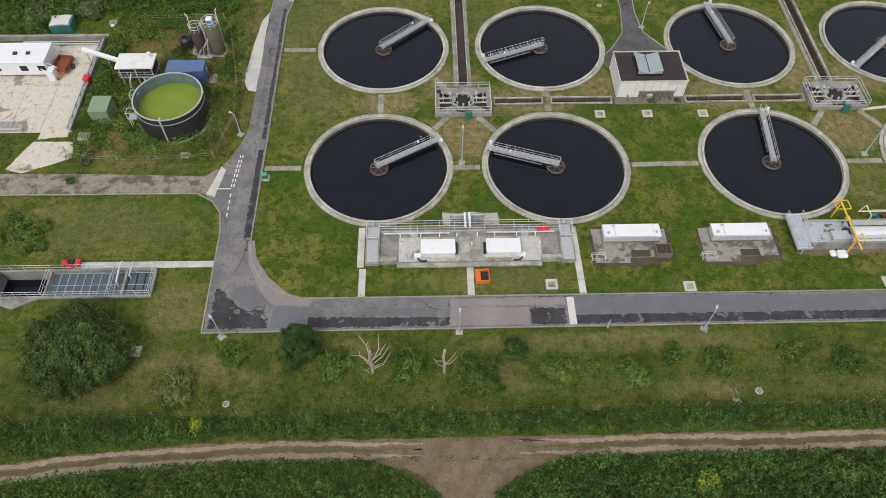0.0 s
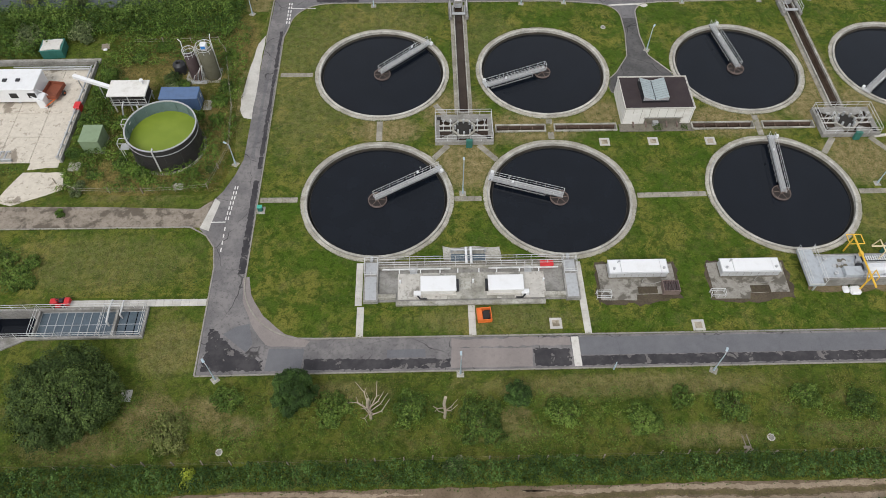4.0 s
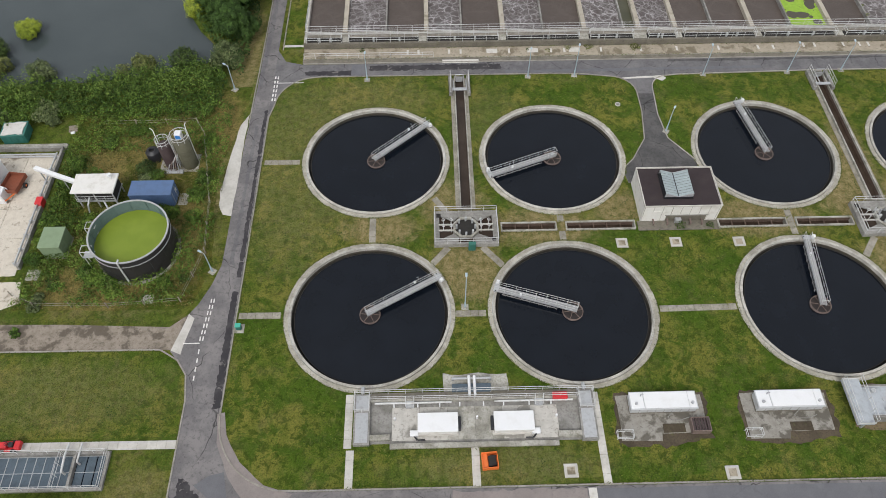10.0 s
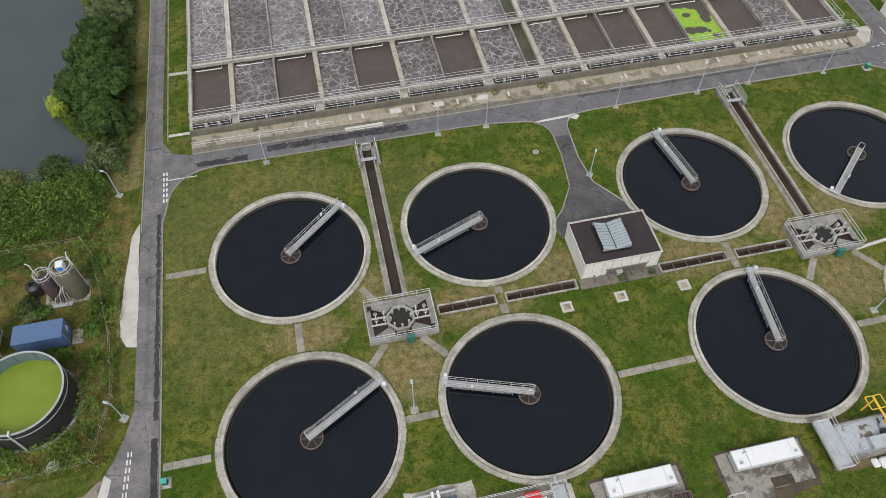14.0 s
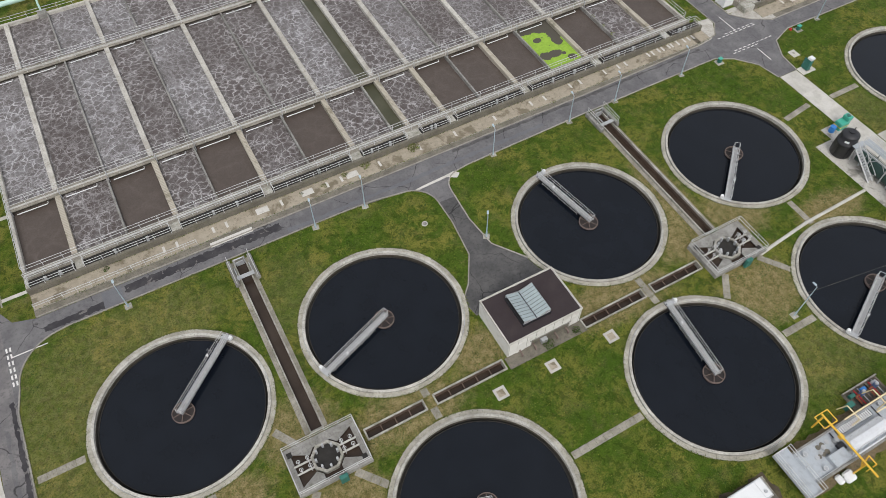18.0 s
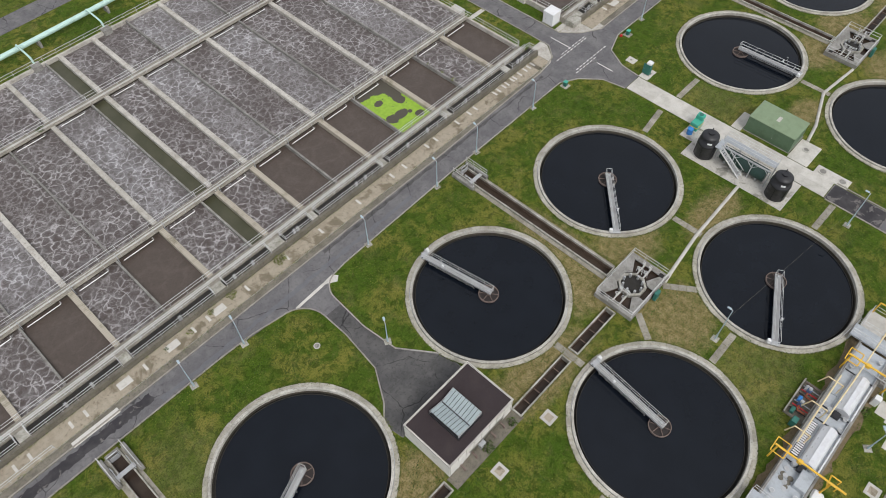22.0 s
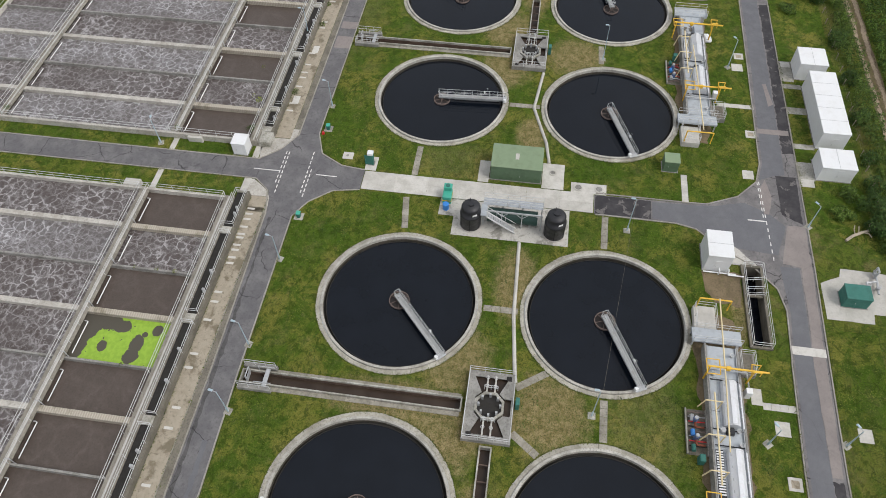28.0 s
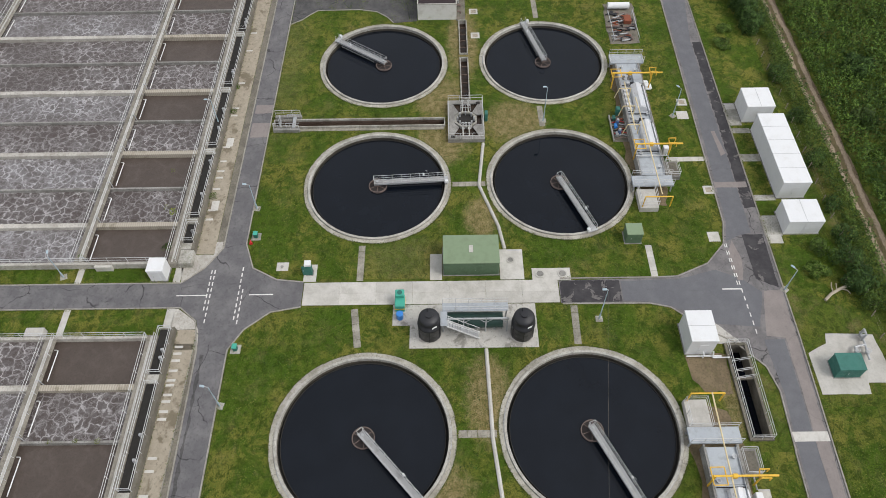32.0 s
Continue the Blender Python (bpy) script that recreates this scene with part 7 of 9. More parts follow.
# ---- sludge pumping bay between the two south tanks ----
t = thing("pumping_bay", "sunken-looking concrete pumping bay with railings and stained floor", "pumping bay", (-6.3, 48.0, 0))
part("floor", box(0, 22.8, 0.6, 6.0, 0, 0.07), M_CONC_GREY, t, "stained grey bay floor")
for i in range(6):
    part("floor_bay", box(2.4 + i * 3.0 + 0.02, 5.4 + i * 3.0 - 0.02, 0.9, 4.6, 0.07, 0.10 + 0.006 * (i % 2), 0.01), M_PAD_STAINED if i in (0, 1, 4, 5) else M_CONC, t)
part("front_wall", box(2.2, 20.2, 0.0, 0.55, 0, 0.32, 0.02), M_CONC, t)
part("front_wall", box(0.0, 2.2, 0.9, 1.5, 0, 0.5, 0.02), M_CONC, t)
part("front_wall", box(20.2, 22.8, 0.9, 1.5, 0, 0.5, 0.02), M_CONC, t)
part("rear_wall", box(0, 22.8, 5.2, 5.45, 0, 0.5, 0.02), M_CONC, t)
part("walkway", box(0, 22.8, 5.45, 6.2, 0, 0.5, 0.02), M_CONC_DARK, t)
handrail([(0.1, 5.3), (22.7, 5.3)], 0.5, parent=t, step=1.9)
handrail([(0.1, 6.1), (22.7, 6.1)], 0.5, parent=t, step=1.9)
part("pipe", run([(0.5, 5.0, 0.45), (8.9, 5.0, 0.45)], 0.12, 8), M_RAIL, t)
part("pipe", run([(13.6, 5.0, 0.45), (22.2, 5.0, 0.45)], 0.12, 8), M_RAIL, t)
for u in (2.6, 5.2, 7.6, 9.8, 12.4, 14.6, 17.4, 19.8):
    part("pipe_drop", run([(u, 5.0, 0.45), (u, 4.8, 0.35), (u, 4.65, 0.1)], 0.08, 6), M_WHITE, t)
for u in (3.9, 18.0):
    for i in range(4):
        part("step", box(u, u + 0.9, 4.5 + 0.18 * i, 5.2, 0.1 + 0.1 * i, 0.2 + 0.1 * i), M_STEEL, t)
    for du in (0, 0.9):
        part("stair_rail", run([(u + du, 4.4, 0.9), (u + du, 5.3, 1.5)], 0.035, 6), M_RAIL, t)
for x0 in (-1.7, 22.7):
    bb = part("valve_box", box(x0, x0 + 1.75, 0.4, 6.1, 0, 0.6, 0.03), M_CONC_GREY, t, "grey concrete valve box")
    part("cover_plate", box(x0 + 0.2, x0 + 1.55, 0.6, 3.9, 0.6, 0.65, 0.01), M_STEEL, bb, "grey steel cover")
    part("cover_plate", box(x0 + 0.2, x0 + 1.55, 4.2, 5.9, 0.6, 0.65, 0.01), M_STEEL, bb, "grey steel cover")
    handrail([(x0 + 0.08, 3.9), (x0 + 0.08, 6.0), (x0 + 1.67, 6.0), (x0 + 1.67, 3.9)], 0.6, parent=t, step=1.0, closed=True)
    part("stub_pipe", run([(x0 + 0.85, 6.1, 0.5), (x0 + 0.85, 6.9, 0.5)], 0.2, 10), M_STEEL, t)
for u in (2.7, 9.4, 11.6, 20.2):
    part("bollard", run([(u, 3.2, 0.1), (u, 3.2, 0.7)], 0.12, 10), M_WHITE, t, "short white bollard")
for k, x0 in enumerate((5.35, 13.5)):
    g = thing("pump_set", "white enclosed pump set on a pale plinth", "pump set", (-6.3 + x0, 49.55, 0.1), group="pump sets")
    part("plinth", box(-0.3, 4.3, -0.25, 2.1, 0, 0.16, 0.02), M_CONC_PALE, g)
    part("body", box(-0.1, 4.1, -0.1, 1.95, 0.16, 0.95, 0.03), M_WHITE_WALL, g)
    part("roof", box(-0.16, 4.16, -0.16, 2.01, 0.95, 1.08, 0.04), M_WHITE, g)
    e = 4.12 if k == 0 else -0.48
    part("end_grille", box(e, e + 0.35, 0.2, 1.6, 0.2, 0.9, 0.03), M_BLACK, g, "dark radiator grille")
    part("battery_box", box(-1.0 if k == 0 else 3.9, -0.1 if k == 0 else 4.8, -0.3, 0.3, 0.0, 0.5, 0.04), M_WHITE, g, "white battery box")
    part("hose", run([(-0.6 if k == 0 else 4.4, -0.2, 0.2), (-0.2 if k == 0 else 4.0, -0.7, 0.15), (0.6 if k == 0 else 3.2, -0.65, 0.1)], 0.1, 8), M_BLACK, g)
t = thing("blue_pump_skid", "blue-grey pipe skid on a concrete pad behind the bay", "pump skid", (2.7, 53.9, 0))
part("pad", slab(ragged([(-1.0, 0.1), (6.2, 0.1), (6.2, 2.6), (-1.0, 2.6)], 0.15, 1.0, 2), 0, 0.06), M_CONC, t)
part("frame", box(0, 4.3, 0.2, 1.2, 0.06, 0.55, 0.03), M_GRATING, t)
part("grating", box(0.1, 4.2, 0.25, 1.1, 0.55, 0.6), M_GRATING, t)
for u in (1.9, 2.5):
    part("riser", run([(u, -0.3, 0.8), (u, 2.0, 0.8)], 0.16, 10), M_WHITE, t, "pale pipe")
part("header", run([(0.1, 1.8, 0.6), (4.3, 1.8, 0.6)], 0.13, 10), M_STEEL, t)
for u in (0.1, 4.3):
    part("header_leg", run([(u, 1.8, 0), (u, 1.8, 0.6)], 0.13, 10), M_STEEL, t)
t = thing("grit_bin", "red grit bin beside the railing", "grit bin", (13.7, 53.0, 0.1))
part("body", box(0, 1.6, 0, 0.75, 0, 0.6, 0.05), M_RED, t)
part("lid", box(-0.03, 1.63, -0.03, 0.78, 0.6, 0.78, 0.06), M_RED, t)
t = thing("orange_skip", "small open orange skip with dark contents on the grass", "skip", (5.6, 45.5, 0), 4)
for b0 in ((0, 1.7, 0, 0.08), (0, 1.7, 1.62, 1.7), (0, 0.08, 0.08, 1.62), (1.62, 1.7, 0.08, 1.62)):
    part("side", box(*b0, 0.05, 0.75), M_ORANGE, t)
part("floor", box(0.08, 1.62, 0.08, 1.62, 0.05, 0.12), M_ORANGE, t)
part("tray", box(0.08, 0.6, 0.08, 1.62, 0.5, 0.56), M_ORANGE, t)
part("rubbish", slab(ragged([(0.65, 0.3), (1.55, 0.3), (1.55, 1.4), (0.65, 1.4)], 0.1, 0.3, 6), 0.12, 0.5), M_DARK, t, "dark rubbish")

# ---- machinery on the east lawn ----
t = thing("pipework_stack", "rusty stacked pipes and valves on the lawn with a white vessel", "pipework", (139.2, 48.2, 0))
part("base", slab(ragged([(-0.3, -0.2), (10.5, -0.6), (10.5, 4.4), (-0.3, 4.9)], 0.2, 1.2, 5), 0, 0.05), M_CONC_DARK, t)
part("vessel", tube(bmesh.new(), (8.9, 0.4, 0.75), (8.9, 4.0, 0.75), 0.55, 18), M_WHITE, t, "white horizontal vessel")
rng = random.Random(12)
for i in range(46):
    u, w = rng.uniform(0.3, 7.6), rng.uniform(0.2, 3.6)
    part("pipe", run([(u, w, 0.2 + 0.1 * (i % 3)), (u + rng.uniform(-0.6, 0.6), w + rng.uniform(0.9, 1.4), 0.25)], 0.12, 8), (M_RUST, M_STEEL, M_BLACK, M_RUST_RED, M_CONC_GREY)[i % 5], t)
    part("flange", disc(0.3, 0.05, 0.35, 12, u + 0.2, w), M_BLACK if i % 2 else M_RUST, t)
for yy in (0.1, 4.2):
    part("frame", run([(0.2, yy, 0.05), (0.2, yy, 0.9), (7.4, yy, 0.9), (7.4, yy, 0.05)], 0.06, 6), M_STEEL, t)
part("tank", box(4.6, 6.2, 0.6, 1.8, 0.05, 0.8, 0.05), M_RUST_RED, t, "faded red box")

# ---- west yard and sludge tank ----
sheet("rough_plot", ragged([(-49.6, 66.0), (-31, 65.6), (-28.2, 66.2), (-27.3, 68.5), (-26.6, 72), (-27.6, 80.5), (-28.2, 88), (-26.2, 96), (-25.6, 104), (-29.5, 104), (-31, 97.6), (-49.6, 97.8)], 0.15, 1.5, 41), M_WILD, "long mixed green and straw grass round the sludge tank", "grass", 0.02)
t = thing("yard", "pale stained concrete yard of cast bays", "yard", (-68.0, 71.0, 0), kind="structure")
for i in range(4):
    for j in range(4):
        part("bay", box(i * 4.4 + 0.02, (i + 1) * 4.4 - 0.02, j * 4.8 + 0.8 + 0.02, (j + 1) * 4.8 + 0.8 - 0.02, 0, 0.07, 0.015), M_YARD, t)
sheet("yard_edge", ragged([(-54.6, 70.6), (-50.6, 71.0), (-50.6, 71.9), (-54.6, 71.9)], 0.1, 0.8, 4), M_YARD, "broken concrete edge of the yard", "yard", 0.05)
t = thing("yard_wall", "low grey wall with pipe rails round the yard", "wall", (-50.3, 71.8, 0), kind="structure")
part("wall", box(-0.15, 0.15, 0, 19.8, 0, 0.7, 0.02), M_CONC_GREY, t)
part("wall", box(-18, 0.15, 19.8, 20.1, 0, 0.8, 0.02), M_CONC_GREY, t)
part("coping", box(-18, 0.4, 20.1, 21.0, 0, 0.35, 0.02), M_CONC, t)
for zz, dx in ((0.85, -0.35), (0.6, -0.55)):
    part("pipe", run([(dx, 0.4, zz), (dx, 18.8, zz)], 0.11, 8), M_STEEL, t)
    part("pipe", run([(dx, 18.9 + dx, zz), (-12.0, 18.9 + dx, zz)], 0.11, 8), M_STEEL, t)
for i in range(9):
    part("bracket", box(-0.75, 0.0, 0.5 + i * 2.2, 0.65 + i * 2.2, 0.07, 0.72), M_STEEL, t)
t = thing("portable_cabin", "long white portable cabin with roof hatches and end steps", "cabin", (-68.5, 83.2, 0.07))
part("body", box(0, 12.2, 0, 4.3, 0.5, 2.75, 0.04), M_WHITE, t)
part("roof", box(-0.08, 12.28, -0.08, 4.38, 2.75, 2.95, 0.06), M_WHITE, t)
for u in (7.3, 9.2):
    part("roof_hatch", box(u, u + 0.6, 1.6, 2.2, 2.95, 3.1, 0.03), M_BLACK, t, "dark roof hatch")
for u in (1.0, 5.0, 9.0, 11.6):
    part("leg", box(u - 0.15, u + 0.15, 0.3, 0.6, 0, 0.5), M_STEEL, t)
    part("window", box(u - 0.6, u + 0.5, -0.03, 0.0, 1.3, 2.2), M_DARK, t, "dark window")
part("steps", box(12.2, 13.2, -0.9, 0.7, 0.0, 1.6, 0.05), M_WHITE, t, "white end steps")
for yy in (-0.9, 0.7):
    part("step_rail", run([(11.9, yy, 2.4), (13.3, yy, 1.3), (13.3, yy, 0.0)], 0.07, 6), M_WHITE, t)
t = thing("rusty_trailer", "rusty open trailer with an orange chassis on the yard", "trailer", (-56.2, 83.8, 0.07), -8)
for b0 in ((0, 2.3, 0, 0.08), (0, 2.3, 3.0, 3.08), (0, 0.08, 0.08, 3.0), (2.22, 2.3, 0.08, 3.0)):
    part("side", box(*b0, 0.6, 1.25), M_RUST_RED, t)
part("bed", box(0.08, 2.22, 0.08, 3.0, 0.6, 0.72), M_RUST_RED, t)
part("chassis", run([(1.15, -1.4, 0.5), (0.4, 0.1, 0.55), (1.9, 0.1, 0.55), (1.15, -1.4, 0.5)], 0.09, 6), M_ORANGE, t, "orange drawbar")
part("stand", run([(1.15, -1.3, 0.5), (1.15, -1.3, 0.0)], 0.07, 6), M_ORANGE, t)
for xx in (-0.2, 2.5):
    w = part("wheel", tube(bmesh.new(), (xx - 0.12, 1.7, 0.38), (xx + 0.12, 1.7, 0.38), 0.38, 16), M_RUBBER, t)
    part("hub", tube(bmesh.new(), (xx - 0.14, 1.7, 0.38), (xx + 0.14, 1.7, 0.38), 0.14, 10), M_ORANGE, w)
t = thing("press_house", "white-roofed sludge press house on steel legs", "building", (-45.2, 81.2, 0))
part("roof", box(-0.1, 5.4, -0.1, 3.2, 3.2, 3.45, 0.05), M_WHITE_WALL, t, "weathered white roof")
part("body", box(0.2, 5.1, 0.3, 3.0, 1.5, 3.2, 0.03), M_DARK, t, "dark open body")
for xx in (0.3, 2.6, 5.0):
    for yy in (0.3, 2.9):
        part("leg", box(xx - 0.08, xx + 0.08, yy - 0.08, yy + 0.08, 0, 3.2), M_STEEL, t)
part("floor", box(0.1, 5.2, 0.1, 3.1, 1.4, 1.5), M_STEEL, t)
part("machine", box(0.8, 4.4, 0.6, 2.6, 1.5, 2.6, 0.1), M_STEEL, t)
part("stair", run([(3.4, 0.3, 1.5), (4.3, -1.2, 0.1)], 0.12, 6), M_STEEL, t)
part("duct", run([(1.9, 0.2, 2.2), (1.7, -0.6, 1.6), (1.5, -0.9, 0.3)], 0.12, 8), M_STEEL, t)
part("vent", run([(4.6, 2.3, 3.4), (4.6, 2.3, 4.1)], 0.12, 10), M_WHITE, t)
part("vent_cap", disc(0.28, 4.05, 4.25, 14, 4.6, 2.3), M_WHITE, t)
handrail([(0.2, -0.0), (5.2, -0.0)], 1.5, parent=t, step=1.3)
c = thing("conveyor", "white inclined covered conveyor from press house to yard", "conveyor", (-44.9, 83.2, 0))
bm = box(0, 6.9, -0.28, 0.28, -0.28, 0.28, 0.05)
bmesh.ops.transform(bm, matrix=Matrix.Translation((0, 0, 3.0)) @ Matrix.Rotation(radians(157), 4, "Z"), verts=bm.verts[:])
part("trough", bm, M_WHITE, c)
part("leg", run([(-5.9, 2.5, 3.0), (-5.9, 2.5, 0.0)], 0.08, 6), M_STEEL, c)
part("leg", run([(-2.4, 1.0, 3.0), (-2.4, 1.0, 0.0)], 0.08, 6), M_STEEL, c)
t = thing("blue_container", "faded blue ribbed steel container", "container", (-38.3, 81.3, 0))
part("body", box(0.04, 5.46, 0.04, 2.46, 0.1, 2.5), M_BLUE, t)
part("roof", box(0, 5.5, 0, 2.5, 2.5, 2.56, 0.02), M_BLUE, t)
part("base", box(0.1, 5.4, 0.1, 2.4, 0, 0.1), M_CONC_DARK, t)
for i in range(22):
    part("rib", box(0.12 + i * 0.245, 0.24 + i * 0.245, 0.0, 0.04, 0.2, 2.45), M_BLUE, t)
for yy in (0.1, 1.27):
    d = part("door", box(5.46, 5.51, yy, yy + 1.13, 0.15, 2.45, 0.01), M_BLUE, t)
    part("lock_bar", run([(5.54, yy + 0.35, 0.2), (5.54, yy + 0.35, 2.4)], 0.03, 6), M_STEEL, d)
part("label_plate", box(5.51, 5.525, 1.5, 2.0, 1.2, 1.8), M_WHITE, t, "pale sticker")
pad(-32.7, -31.4, 81.6, 83.6, "small concrete slab at the container door", M_CONC)
kiosk("sage_kiosk", -47.6, -45.0, 73.5, 76.6, 2.3, M_GREEN, "sage-green kiosk with an open doorway in the grass", M_GREEN)


def sludge_tank():
    t = thing("sludge_tank", "black bolted steel sludge tank full of bright green water", "tank", (-36.0, 74.3, 0))
    R, H = 4.75, 4.3
    n = 14
    for i in range(n):
        for j in range(3):
            part("plate", lathe([(R, j * H / 3 + 0.01), (R, (j + 1) * H / 3 - 0.01), (R - 0.05, (j + 1) * H / 3 - 0.01), (R - 0.05, j * H / 3 + 0.01)], 5, i * 360 / n + 0.12, (i + 1) * 360 / n - 0.12, True), M_TANK, t)
    part("lining", lathe([(R - 0.06, 0.1), (R - 0.06, H), (R - 0.1, H), (R - 0.1, 0.1)], 64, closed=True), M_TANK_IN, t, "grey-teal lining")
    part("top_ring", lathe([(R - 0.12, H - 0.03), (R - 0.12, H + 0.08), (R + 0.08, H + 0.08), (R + 0.08, H - 0.03)], 64, closed=True), M_STEEL, t, "pale galvanised top ring")
    part("hoop", lathe([(R, H - 0.95), (R, H - 0.85), (R + 0.07, H - 0.85), (R + 0.07, H - 0.95)], 64, closed=True), M_STEEL, t)
    part("base_ring", lathe([(R - 0.2, 0), (R - 0.2, 0.14), (R + 0.35, 0.12), (R + 0.35, 0)], 64, closed=True), M_CONC, t, "pale concrete foot ring")
    part("water", disc(R - 0.1, 0.1, H - 1.8, 64), M_ALGAE, t, "bright yellow-green water")
    for i in range(n):
        a = radians(i * 360 / n)
        part("stiffener", box(-0.04, 0.04, -0.05, 0.05, 0.1, H), M_TANK_IN, t, at=pose((R - 0.14) * math.cos(a), (R - 0.14) * math.sin(a), 0, 0, 0, math.degrees(a)))
    part("fill_pipe", run([(-0.1, -R - 0.15, 0.0), (-0.1, -R - 0.15, H + 0.25), (-0.1, -R + 0.35, H + 0.25)], 0.11, 8), M_RAIL, t, "pale fill pipe")
    for k, a in enumerate((165, 205)):
        b = radians(a)
        x, y = (R + 0.5) * math.cos(b), (R + 0.5) * math.sin(b)
        p = part("access_platform", box(x - 0.6, x + 0.6, y - 0.5, y + 0.5, 2.6, 2.68), M_STEEL, t, "galvanised access platform")
        part("cage", run([(x - 0.6, y - 0.5, 2.7), (x - 0.6, y - 0.5, 3.8), (x - 0.6, y + 0.5, 3.8), (x + 0.6, y + 0.5, 3.8), (x + 0.6, y - 0.5, 3.8), (x - 0.6, y - 0.5, 3.8)], 0.045, 6), M_RAIL, p)
        part("ladder", run([(x - 0.6, y - 0.25, 0), (x - 0.6, y - 0.25, 2.7)], 0.05, 6), M_RAIL, p)
        part("ladder", run([(x - 0.6, y + 0.25, 0), (x - 0.6, y + 0.25, 2.7)], 0.05, 6), M_RAIL, p)
    return t


sludge_tank()


def silo(x, y, r, h, m, lab, cage):
    t = thing("silo", lab, "silo", (x, y, 0.06))
    part("shell", lathe([(r * 0.98, 0), (r, 0.1), (r, h - 0.1), (r * 0.9, h), (0, h + 0.15)], 28), m, t, smooth=True)
    for z in (h * 0.33, h * 0.66):
        part("band", lathe([(r, z), (r, z + 0.06), (r + 0.03, z + 0.06), (r + 0.03, z)], 28, closed=True), m, t)
    if cage:
        part("top_rail", lathe([(r, h + 0.95), (r, h + 1.02), (r + 0.07, h + 1.02), (r + 0.07, h + 0.95)], 24, closed=True), M_RAIL, t)
        part("top_rail", lathe([(r, h + 0.45), (r, h + 0.5), (r + 0.05, h + 0.5), (r + 0.05, h + 0.45)], 24, closed=True), M_RAIL, t)
        for i in range(8):
            a = radians(45 * i)
            part("post", POST, None, t, at=(r * math.cos(a), r * math.sin(a), h - 0.1))
    return t


pad(-36.2, -31.0, 87.4, 90.6, "concrete pad under the silos", M_CONC)
silo(-34.6, 88.6, 0.85, 4.2, M_MAROON, "dark maroon silo with a caged top", True)
s2 = silo(-32.2, 88.8, 1.1, 4.9, M_OLIVE, "olive silo with a blue and white filter box on top", True)
part("filter_box", box(-0.5, 0.35, -0.3, 0.6, 5.0, 6.0, 0.06), M_WHITE, s2, "white filter box")
part("filter_panel", box(-0.4, 0.25, -0.34, -0.3, 5.2, 5.8), M_BLUE_BRIGHT, s2, "blue panel")
for dx in (-0.22, 0.22):
    part("ladder", run([(-1.25, dx - 0.4, 0), (-1.25, dx - 0.4, 5.9)], 0.05, 6), M_RAIL, s2)
bm = bmesh.new()
for i in range(17):
    tube(bm, (-1.25, -0.62, 0.2 + i * 0.33), (-1.25, -0.18, 0.2 + i * 0.33), 0.035, 5)
part("rungs", bm, M_RAIL, s2)
for k, (x, y) in enumerate(((-34.6, 88.6), (-32.2, 88.8))):
    h = 4.2 if k == 0 else 4.9
    t = thing("vent_pipe", "curved white vent pipe beside the silo", "pipe", (x - 0.9 + 1.9 * k, y + 0.6, 0.06), group="vent pipes")
    part("pipe", run([(0, 0, 0), (0, 0, h + 1.2), (0.05, 0, h + 2.0), (-0.25 + 0.5 * k, 0, h + 2.4)], 0.06, 8), M_WHITE, t)
    part("bracket", box(-0.05, 0.9 - 1.3 * k, -0.6, -0.5, h * 0.6, h * 0.6 + 0.08) if k == 0 else box(-0.5, 0.05, -0.6, -0.5, h * 0.6, h * 0.6 + 0.08), M_STEEL, t)
t = thing("silo_pipework", "dark pipework and hoses between the two silos", "pipework", (-33.5, 88.0, 0.06))
for k in range(5):
    part("pipe", run([(-1.4 + k * 0.35, -0.6, 0.25), (-1.1 + k * 0.32, -0.3, 1.0 + 0.25 * k), (-0.4 + 0.2 * k, 0.4, 1.6 + 0.3 * k)], 0.07, 6), M_RUST if k % 2 else M_STEEL, t)
part("skid", box(-2.0, 0.6, -1.0, -0.3, 0, 0.25, 0.03), M_STEEL, t)
t = thing("drum_tank", "short black round tank with an open collar", "tank", (-37.2, 89.9, 0))
part("shell", lathe([(0.95, 0), (0.95, 1.5), (0.85, 1.65), (0.55, 1.7), (0.5, 1.85), (0.38, 1.85), (0.38, 1.5)], 28), M_BLACK, t, smooth=True)
part("inside", disc(0.37, 0.1, 1.5, 16), M_DARK, t)
t = thing("waste_skip", "dark green waste skip with pale rubbish on top", "skip", (-59.0, 93.1, 0), 4)
part("body", box(0, 3.3, 0, 2.7, 0, 1.5, 0.06), M_TEAL, t)
part("rim", box(-0.06, 3.36, -0.06, 2.76, 1.5, 1.6, 0.03), M_TEAL, t)
part("load", slab(ragged([(0.2, 0.2), (3.1, 0.2), (3.1, 2.5), (0.2, 2.5)], 0.12, 0.5, 4), 1.5, 1.72), M_SLAB_WHITE, t, "pale rubbish")
for i in range(4):
    part("rib", box(0.3 + i * 0.85, 0.42 + i * 0.85, -0.06, 0, 0.05, 1.5), M_TEAL, t)
t = thing("fire_box", "red equipment box on the yard wall", "box", (-50.9, 81.4, 0.07))
part("body", box(0, 0.8, 0, 1.2, 0, 0.9, 0.04), M_RED, t)
part("lid", box(-0.03, 0.83, -0.03, 1.23, 0.9, 1.05, 0.04), M_RED, t)
t = thing("pipe_manifold", "grey pipe manifold in the yard corner", "pipework", (-60.5, 72.0, 0.07))
for i in range(4):
    part("pipe", run([(i * 0.8, 0.2, 0.4), (i * 0.8, 1.6, 0.4), (i * 0.8 + 0.4, 1.6, 0.4)], 0.13, 8), M_STEEL, t)
part("tray", box(-0.4, 3.4, 0, 0.25, 0, 0.5, 0.03), M_STEEL, t)
